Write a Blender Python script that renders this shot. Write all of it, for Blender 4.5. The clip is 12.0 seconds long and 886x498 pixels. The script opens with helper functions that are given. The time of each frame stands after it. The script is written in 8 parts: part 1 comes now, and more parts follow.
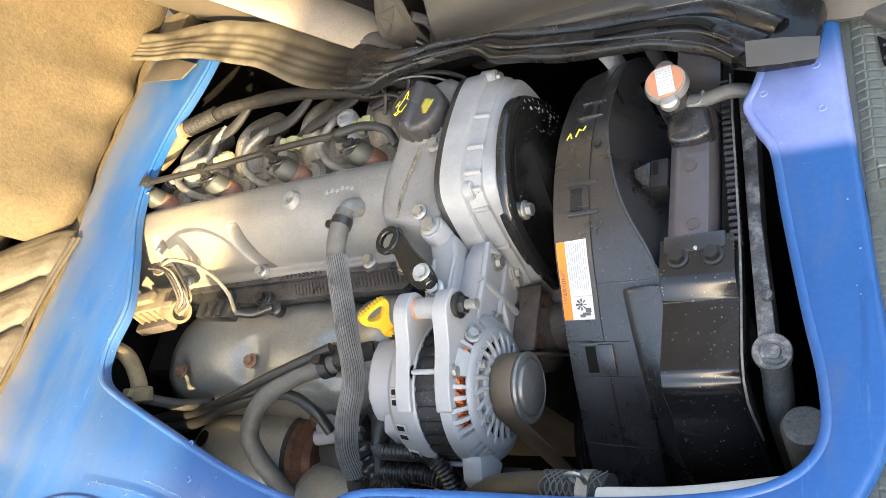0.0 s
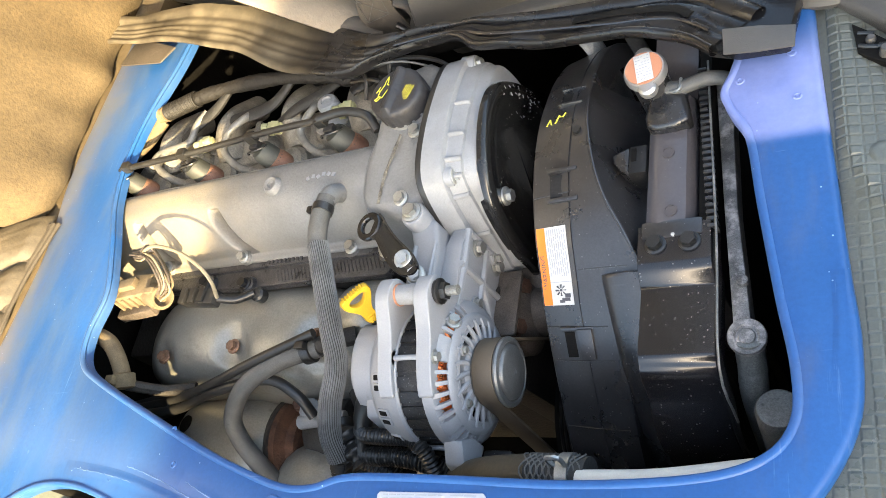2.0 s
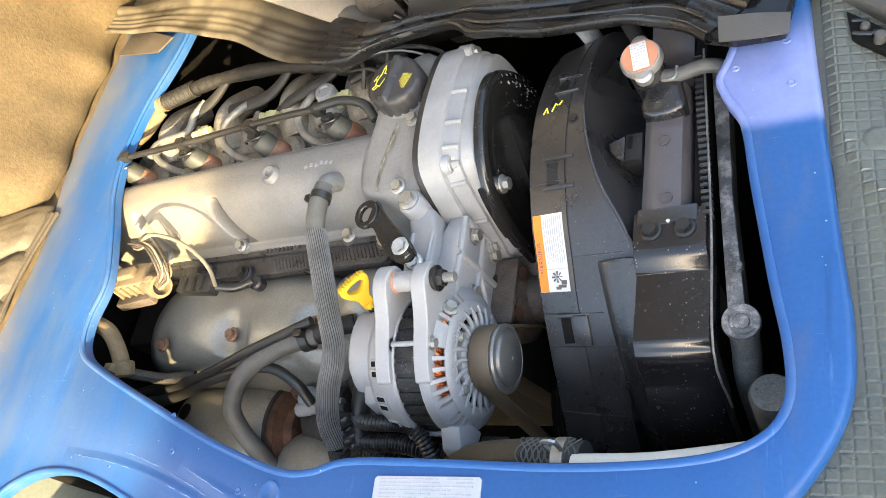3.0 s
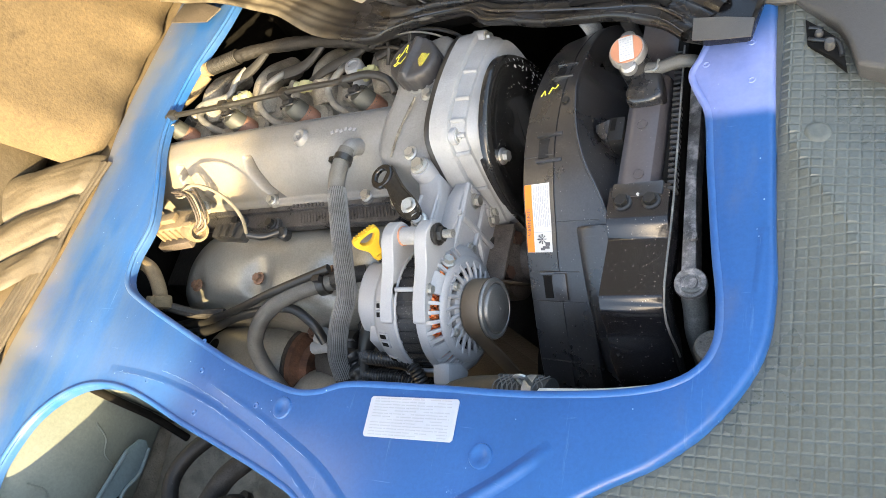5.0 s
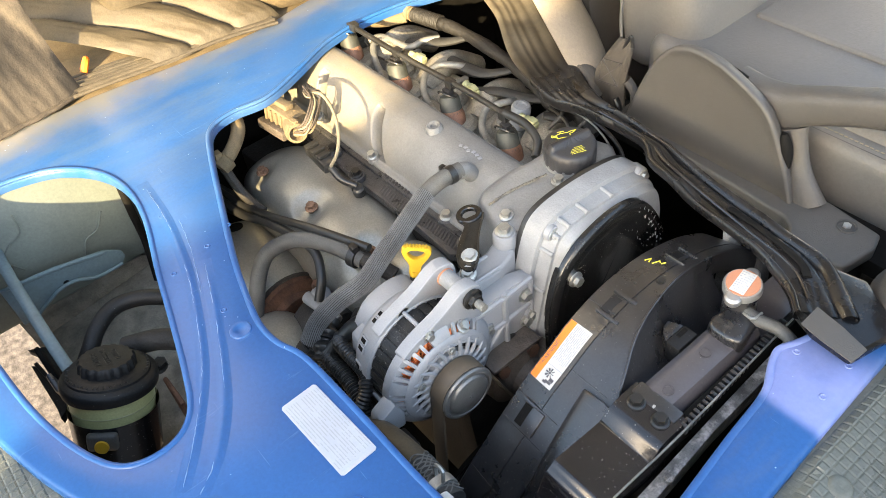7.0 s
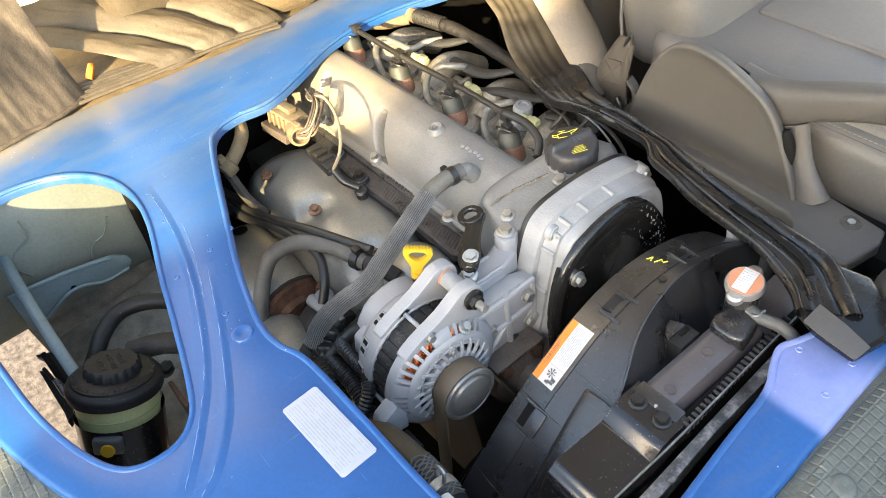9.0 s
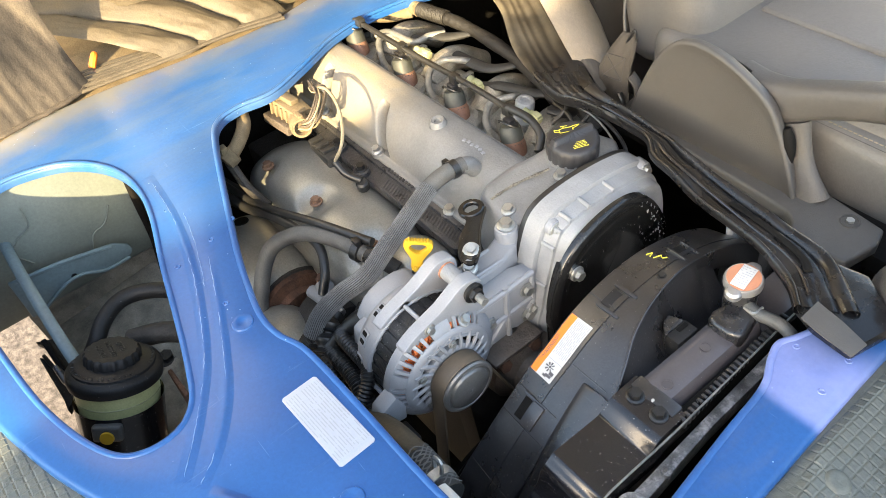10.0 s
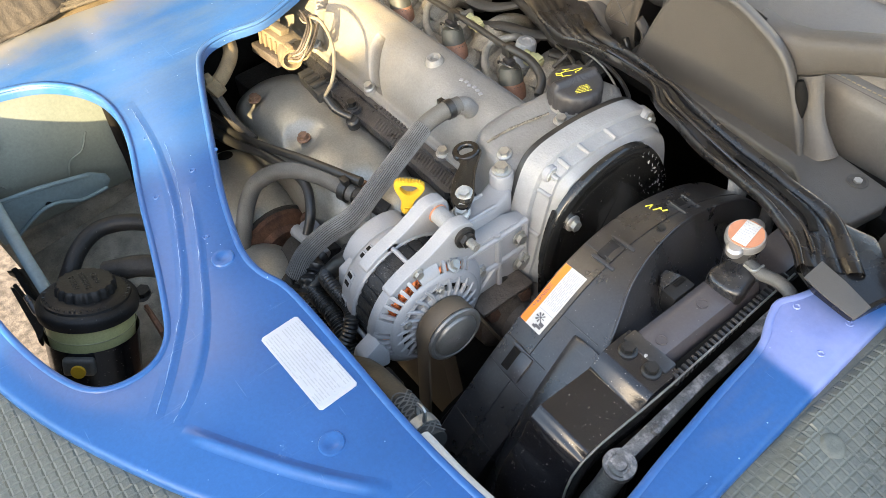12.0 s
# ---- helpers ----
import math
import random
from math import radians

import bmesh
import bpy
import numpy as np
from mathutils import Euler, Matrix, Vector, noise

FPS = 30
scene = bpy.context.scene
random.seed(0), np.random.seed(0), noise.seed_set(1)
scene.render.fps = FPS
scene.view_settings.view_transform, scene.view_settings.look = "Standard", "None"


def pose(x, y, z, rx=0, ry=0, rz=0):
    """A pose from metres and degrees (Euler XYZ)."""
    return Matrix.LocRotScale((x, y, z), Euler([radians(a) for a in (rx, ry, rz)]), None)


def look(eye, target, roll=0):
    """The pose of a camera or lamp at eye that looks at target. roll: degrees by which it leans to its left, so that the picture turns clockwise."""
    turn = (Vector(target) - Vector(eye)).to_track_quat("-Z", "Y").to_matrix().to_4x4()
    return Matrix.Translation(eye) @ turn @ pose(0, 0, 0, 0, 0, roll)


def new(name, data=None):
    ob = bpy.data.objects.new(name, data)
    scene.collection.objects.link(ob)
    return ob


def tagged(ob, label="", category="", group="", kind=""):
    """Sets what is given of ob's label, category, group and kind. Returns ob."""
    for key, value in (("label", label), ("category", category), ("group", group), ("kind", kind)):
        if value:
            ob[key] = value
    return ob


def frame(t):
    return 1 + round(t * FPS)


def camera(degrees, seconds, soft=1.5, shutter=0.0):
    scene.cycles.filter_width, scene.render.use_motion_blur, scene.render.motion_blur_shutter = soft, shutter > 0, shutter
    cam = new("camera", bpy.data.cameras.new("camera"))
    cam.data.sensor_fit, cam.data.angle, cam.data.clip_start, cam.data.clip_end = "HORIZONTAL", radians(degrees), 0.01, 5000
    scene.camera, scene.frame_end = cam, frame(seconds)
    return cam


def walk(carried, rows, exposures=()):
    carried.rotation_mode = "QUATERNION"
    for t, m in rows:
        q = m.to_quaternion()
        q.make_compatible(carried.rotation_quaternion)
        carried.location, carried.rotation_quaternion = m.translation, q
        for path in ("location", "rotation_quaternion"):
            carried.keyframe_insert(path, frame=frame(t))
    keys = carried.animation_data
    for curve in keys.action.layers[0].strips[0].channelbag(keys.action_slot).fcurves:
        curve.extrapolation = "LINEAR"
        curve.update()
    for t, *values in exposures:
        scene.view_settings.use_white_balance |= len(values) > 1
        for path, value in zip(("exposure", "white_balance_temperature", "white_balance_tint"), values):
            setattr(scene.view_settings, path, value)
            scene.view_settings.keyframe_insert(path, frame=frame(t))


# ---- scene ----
cam = camera(58.2, 12.0, soft=0.4)
METRES, EYE, TILT, LEAN, TURN = 0.42, 1.75, -50.0, 0.0, 0.0
PATH = [
    (0, (0.439, -0.128, 1.517), (-0.596, 0.804, 0.083), -46.3),
    (0.5, (0.435, -0.122, 1.512), (-0.591, 0.798, 0.063), -46.2),
    (1, (0.439, -0.124, 1.517), (-0.581, 0.792, 0.06), -46.1),
    (1.5, (0.441, -0.124, 1.515), (-0.569, 0.78, 0.044), -46.6),
    (2, (0.445, -0.124, 1.523), (-0.561, 0.771, 0.044), -46.8),
    (2.5, (0.446, -0.126, 1.522), (-0.557, 0.759, 0.035), -47.0),
    (3, (0.448, -0.132, 1.523), (-0.556, 0.749, 0.035), -47.1),
    (4.8, (0.529, -0.185, 1.581), (-0.109, 0.307, 0.692), -46.1),
    (5, (0.54, -0.201, 1.586), (-0.533, 0.621, 0.112), -46.4),
    (5.5, (0.541, -0.193, 1.572), (-0.538, 0.636, 0.107), -46.8),
    (6, (0.541, -0.185, 1.576), (-0.541, 0.637, 0.109), -45.3),
    (6.2, (0.534, -0.216, 1.586), (-0.115, 0.291, 0.712), -36.1),
    (6.5, (0.522, -0.202, 1.593), (-0.593, 0.605, 0.141), -22.3),
    (6.6, (0.524, -0.204, 1.596), (-0.142, 0.288, 0.727), -17.6),
    (6.8, (0.518, -0.188, 1.596), (-0.166, 0.293, 0.735), -10.5),
    (7, (0.523, -0.159, 1.608), (-0.648, 0.624, 0.188), -8.5),
    (7.2, (0.524, -0.153, 1.601), (-0.175, 0.331, 0.754), -8.0),
    (9, (0.533, -0.147, 1.605), (-0.662, 0.612, 0.192), -10.1),
    (9.5, (0.535, -0.149, 1.606), (-0.656, 0.607, 0.188), -9.6),
    (10, (0.536, -0.151, 1.606), (-0.652, 0.603, 0.184), -9.3),
    (10.5, (0.538, -0.151, 1.607), (-0.649, 0.596, 0.181), -9.3),
    (11, (0.535, -0.15, 1.602), (-0.635, 0.594, 0.161), -8.7),
    (11.5, (0.518, -0.148, 1.573), (-0.608, 0.572, 0.084), -7.3),
    (12, (0.515, -0.149, 1.57), (-0.585, 0.576, 0.066), -6.0),
]
# model units to metres: the plan is drawn in units of 0.75 m, seat-base panel at height 0.85 m
K, LIFT = 0.75, 0.175
EXPOSURE = 2.95


def W(x, y, z):
    return Vector((x * K, y * K, z * K + LIFT))


walk(cam, [(t, look(W(*eye), W(*target), roll)) for t, eye, target, roll in PATH], [(0, EXPOSURE, 7400, 7)])

# ---------------------------------------------------------------- light
world = bpy.data.worlds.new("sky")
scene.world = world
world.use_nodes = True
wn = world.node_tree
sky = wn.nodes.new("ShaderNodeTexSky")
sky.sky_type, sky.sun_disc = "NISHITA", False
SUN_FROM = Vector((0.42, -0.60, 0.27)).normalized()
sky.sun_elevation = math.asin(SUN_FROM.z)
sky.sun_rotation = math.atan2(SUN_FROM.x, SUN_FROM.y)
sky.dust_density, sky.air_density, sky.ozone_density = 1.6, 0.9, 0.4
wn.links.new(sky.outputs[0], wn.nodes["Background"].inputs[0])
wn.nodes["Background"].inputs[1].default_value = 0.15
sun = new("sun", bpy.data.lights.new("sun", "SUN"))
sun.data.energy, sun.data.angle, sun.data.color = 3.3, radians(0.6), (1.0, 0.80, 0.50)
sun.matrix_world = look(SUN_FROM * 5, (0, 0, 0))

# ---------------------------------------------------------------- materials
def mat(name, color, rough=0.5, metal=0.0, vary=0.12, scale=30.0, bump=0.0, bump_scale=200.0, dirt=None, dirt_amount=0.0,
        dirt_scale=9.0, coat=0.0, scratch=0.0, spec=0.5, dirt_rough=0.9, specks=0.0):
    m = bpy.data.materials.new(name)
    m.use_nodes = True
    nt = m.node_tree
    n, link = nt.nodes, nt.links
    b = n["Principled BSDF"]
    b.inputs["Metallic"].default_value = metal
    b.inputs["Coat Weight"].default_value = coat
    b.inputs["Coat Roughness"].default_value = 0.22
    b.inputs["Specular IOR Level"].default_value = spec
    tc = n.new("ShaderNodeTexCoord")

    def noise_tex(sc, detail=6.0, rough_=0.6):
        t = n.new("ShaderNodeTexNoise")
        t.inputs["Scale"].default_value, t.inputs["Detail"].default_value, t.inputs["Roughness"].default_value = sc, detail, rough_
        link.new(tc.outputs["Object"], t.inputs["Vector"])
        return t

    def ramp(src, lo, hi):
        r = n.new("ShaderNodeMapRange")
        r.inputs["From Min"].default_value, r.inputs["From Max"].default_value = lo, hi
        link.new(src, r.inputs["Value"])
        return r.outputs["Result"]

    def mix(fac, a, bb, mode="MIX"):
        x = n.new("ShaderNodeMix")
        x.data_type, x.blend_type = "RGBA", mode
        if isinstance(fac, float):
            x.inputs[0].default_value = fac
        else:
            link.new(fac, x.inputs[0])
        for s, v in ((6, a), (7, bb)):
            if isinstance(v, tuple):
                x.inputs[s].default_value = (*v, 1)
            else:
                link.new(v, x.inputs[s])
        return x.outputs[2]

    big, fine = noise_tex(scale), noise_tex(scale * 7, 4.0)
    dark = tuple(c * (1 - 1.6 * vary) for c in color)
    light = tuple(min(1, c * (1 + 1.2 * vary)) for c in color)
    col = mix(ramp(big.outputs["Fac"], 0.3, 0.7), dark, light)
    col = mix(ramp(fine.outputs["Fac"], 0.62, 0.75), col, tuple(c * (1 - 2 * vary) for c in color))
    micro = noise_tex(scale * 28, 3.0, 0.7)
    shade = n.new("ShaderNodeMapRange")
    shade.inputs["From Min"].default_value, shade.inputs["From Max"].default_value = 0.3, 0.7
    shade.inputs["To Min"].default_value, shade.inputs["To Max"].default_value = 1 - 1.1 * vary, 1 + 1.1 * vary
    link.new(micro.outputs["Fac"], shade.inputs["Value"])
    col = mix(1.0, col, shade.outputs["Result"], "MULTIPLY")
    rr = n.new("ShaderNodeMapRange")
    rr.inputs["To Min"].default_value, rr.inputs["To Max"].default_value = max(0.03, rough - 0.12), min(1, rough + 0.12)
    link.new(big.outputs["Fac"], rr.inputs["Value"])
    rough_out = rr.outputs["Result"]
    if dirt:
        dn = noise_tex(dirt_scale, 9.0, 0.68)
        f = ramp(dn.outputs["Fac"], 0.68 - 0.4 * dirt_amount, 0.86 - 0.4 * dirt_amount)
        g = n.new("ShaderNodeMath")
        g.operation = "MULTIPLY"
        g.inputs[1].default_value = 0.85
        link.new(f, g.inputs[0])
        col = mix(g.outputs[0], col, dirt)
        mr = n.new("ShaderNodeMix")
        link.new(g.outputs[0], mr.inputs[0])
        link.new(rough_out, mr.inputs[2])
        mr.inputs[3].default_value = dirt_rough
        rough_out = mr.outputs[0]
    if scratch:
        mp = n.new("ShaderNodeMapping")
        mp.inputs["Scale"].default_value = (9, 160, 60)
        mp.inputs["Rotation"].default_value = (0, 0, 0.5)
        link.new(tc.outputs["Object"], mp.inputs["Vector"])
        sn = n.new("ShaderNodeTexNoise")
        sn.inputs["Scale"].default_value, sn.inputs["Detail"].default_value = 2.0, 3.0
        link.new(mp.outputs[0], sn.inputs["Vector"])
        f = ramp(sn.outputs["Fac"], 0.72, 0.80)
        g = n.new("ShaderNodeMath")
        g.operation = "MULTIPLY"
        g.inputs[1].default_value = scratch
        link.new(f, g.inputs[0])
        col = mix(g.outputs[0], col, tuple(min(1, c * 1.5 + 0.25) for c in color))
    if specks:
        # scattered grains of pale dust
        vo = n.new("ShaderNodeTexVoronoi")
        vo.inputs["Scale"].default_value = 460
        link.new(tc.outputs["Object"], vo.inputs["Vector"])
        sep = n.new("ShaderNodeSeparateColor")
        link.new(vo.outputs["Color"], sep.inputs[0])
        few = ramp(sep.outputs[0], 1 - 0.5 * specks - 0.04, 1 - 0.5 * specks + 0.04)
        dot = ramp(vo.outputs["Distance"], 0.26, 0.16)
        g = n.new("ShaderNodeMath")
        g.operation = "MULTIPLY"
        link.new(few, g.inputs[0])
        link.new(dot, g.inputs[1])
        col = mix(g.outputs[0], col, (0.16, 0.155, 0.145))
    link.new(col, b.inputs["Base Color"])
    link.new(rough_out, b.inputs["Roughness"])
    if bump:
        bn = noise_tex(bump_scale, 3.0)
        bp = n.new("ShaderNodeBump")
        bp.inputs["Strength"].default_value, bp.inputs["Distance"].default_value = bump, 0.002
        link.new(bn.outputs["Fac"], bp.inputs["Height"])
        link.new(bp.outputs[0], b.inputs["Normal"])
    return m


def blue_paint():
    """Glossy blue paint: yellow dust along the rear edge, fine scratches, a lavender reflection painted on the front
    corner.
    """
    m = mat("blue_paint", (0.0150, 0.081, 0.252), 0.32, 0, 0.07, 9, 0.05, 60, (0.24, 0.32, 0.52), 0.02, 38, coat=0.06, scratch=0.22, spec=0.32)
    n, link = m.node_tree.nodes, m.node_tree.links
    b = n["Principled BSDF"]
    tc = n.new("ShaderNodeTexCoord")
    xyz = n.new("ShaderNodeSeparateXYZ")
    link.new(tc.outputs["Object"], xyz.inputs[0])
    tex = n.new("ShaderNodeTexNoise")
    tex.inputs["Scale"].default_value, tex.inputs["Detail"].default_value, tex.inputs["Roughness"].default_value = 16, 9, 0.7
    link.new(tc.outputs["Object"], tex.inputs["Vector"])

    def step(src, lo, hi):
        r = n.new("ShaderNodeMapRange")
        r.interpolation_type = "SMOOTHSTEP"
        r.inputs["From Min"].default_value, r.inputs["From Max"].default_value = lo, hi
        link.new(src, r.inputs["Value"])
        return r.outputs["Result"]

    def math_(op, a, c):
        q = n.new("ShaderNodeMath")
        q.operation = op
        for k, v in enumerate((a, c)):
            if isinstance(v, (int, float)):
                q.inputs[k].default_value = v
            else:
                link.new(v, q.inputs[k])
        return q.outputs[0]

    def blend(fac, color, rough):
        col_in, rough_in = b.inputs["Base Color"].links[0].from_socket, b.inputs["Roughness"].links[0].from_socket
        x = n.new("ShaderNodeMix")
        x.data_type = "RGBA"
        link.new(fac, x.inputs[0])
        link.new(col_in, x.inputs[6])
        x.inputs[7].default_value = (*color, 1)
        link.new(x.outputs[2], b.inputs["Base Color"])
        y = n.new("ShaderNodeMix")
        link.new(fac, y.inputs[0])
        link.new(rough_in, y.inputs[2])
        y.inputs[3].default_value = rough
        link.new(y.outputs[0], b.inputs["Roughness"])

    wobble = math_("MULTIPLY", math_("SUBTRACT", tex.outputs["Fac"], 0.5), 0.10)
    rear = math_("ADD", math_("MULTIPLY", xyz.outputs["X"], -1.0), wobble)
    blend(math_("MULTIPLY", step(rear, 0.495, 0.592), 0.75), (0.25, 0.205, 0.115), 0.9)
    # lavender sheen of a reflection, painted into the front corner's colour
    lavender_sheen = math_("MULTIPLY", step(xyz.outputs["X"], 0.28 * K, 0.29 * K), step(xyz.outputs["Y"], 0.318 * K, 0.336 * K))
    lavender_sheen = math_("MULTIPLY", lavender_sheen, step(xyz.outputs["Y"], 0.46 * K, 0.40 * K))
    blend(math_("MULTIPLY", lavender_sheen, math_("ADD", math_("MULTIPLY", tex.outputs["Fac"], 0.60), 0.06)), (0.44, 0.46, 0.82), 0.45)
    # thin film of dust that thickens towards the rear, in streaks along the panel
    smp = n.new("ShaderNodeMapping")
    smp.inputs["Scale"].default_value = (14, 3.5, 3)
    smp.inputs["Rotation"].default_value = (0, 0, 0.25)
    link.new(tc.outputs["Object"], smp.inputs["Vector"])
    stx = n.new("ShaderNodeTexNoise")
    stx.inputs["Scale"].default_value, stx.inputs["Detail"].default_value, stx.inputs["Roughness"].default_value = 2.5, 8, 0.65
    link.new(smp.outputs[0], stx.inputs["Vector"])
    film = math_("MULTIPLY", step(math_("MULTIPLY", xyz.outputs["X"], -1.0), 0.10, 0.55), step(stx.outputs["Fac"], 0.32, 0.72))
    blend(math_("MULTIPLY", film, 0.32), (0.14, 0.16, 0.125), 0.6)
    # rubbed streaks and fine scratches
    for size, turn, lo, hi, amount in (((75, 5, 4), 0.05, 0.63, 0.78, 0.42), ((150, 9, 6), -0.75, 0.67, 0.76, 0.50), ((12, 60, 9), 0.35, 0.66, 0.79, 0.36)):
        rmp = n.new("ShaderNodeMapping")
        rmp.inputs["Scale"].default_value, rmp.inputs["Rotation"].default_value = size, (0, 0, turn)
        link.new(tc.outputs["Object"], rmp.inputs["Vector"])
        rtx = n.new("ShaderNodeTexNoise")
        rtx.inputs["Scale"].default_value, rtx.inputs["Detail"].default_value, rtx.inputs["Roughness"].default_value = 1.6, 6, 0.7
        link.new(rmp.outputs[0], rtx.inputs["Vector"])
        blend(math_("MULTIPLY", step(rtx.outputs["Fac"], lo, hi), amount), (0.20, 0.30, 0.50), 0.6)
    # brown rubbed dirt along the front arm
    smear = math_("MULTIPLY", step(xyz.outputs["X"], 0.27 * K, 0.37 * K), step(stx.outputs["Fac"], 0.50, 0.68))
    blend(math_("MULTIPLY", smear, 0.16), (0.15, 0.14, 0.12), 0.7)
    # sparse bright chips
    vor = n.new("ShaderNodeTexVoronoi")
    vor.inputs["Scale"].default_value = 95
    link.new(tc.outputs["Object"], vor.inputs["Vector"])
    chip = math_("MULTIPLY", step(vor.outputs["Distance"], 0.075, 0.03), step(tex.outputs["Fac"], 0.48, 0.56))
    blend(math_("MULTIPLY", chip, 0.75), (0.35, 0.48, 0.74), 0.6)
    return m


def rear_dust_sun_tint(m, none_at, full_at, amount, color, rough=0.85):
    """Lays ochre dust over a material, in clouds that thicken towards the rear (metres along the thing's own x); on the
    valve cover it also carries the sun's warm tone.
    """
    n, link = m.node_tree.nodes, m.node_tree.links
    b = n["Principled BSDF"]
    tc, xyz, tex = n.new("ShaderNodeTexCoord"), n.new("ShaderNodeSeparateXYZ"), n.new("ShaderNodeTexNoise")
    link.new(tc.outputs["Object"], xyz.inputs[0])
    tex.inputs["Scale"].default_value, tex.inputs["Detail"].default_value, tex.inputs["Roughness"].default_value = 22, 8, 0.65
    link.new(tc.outputs["Object"], tex.inputs["Vector"])
    far = n.new("ShaderNodeMapRange")
    far.interpolation_type = "SMOOTHSTEP"
    far.inputs["From Min"].default_value, far.inputs["From Max"].default_value, far.inputs["To Max"].default_value = none_at, full_at, amount
    link.new(xyz.outputs["X"], far.inputs["Value"])
    cloud = n.new("ShaderNodeMapRange")
    cloud.inputs["From Min"].default_value, cloud.inputs["From Max"].default_value = 0.25, 0.6
    link.new(tex.outputs["Fac"], cloud.inputs["Value"])
    q = n.new("ShaderNodeMath")
    q.operation = "MULTIPLY"
    link.new(far.outputs["Result"], q.inputs[0])
    link.new(cloud.outputs["Result"], q.inputs[1])
    x, y = n.new("ShaderNodeMix"), n.new("ShaderNodeMix")
    x.data_type = "RGBA"
    for node in (x, y):
        link.new(q.outputs[0], node.inputs[0])
    link.new(b.inputs["Base Color"].links[0].from_socket, x.inputs[6])
    x.inputs[7].default_value = (*color, 1)
    link.new(x.outputs[2], b.inputs["Base Color"])
    link.new(b.inputs["Roughness"].links[0].from_socket, y.inputs[2])
    y.inputs[3].default_value = rough
    link.new(y.outputs[0], b.inputs["Roughness"])
    return m


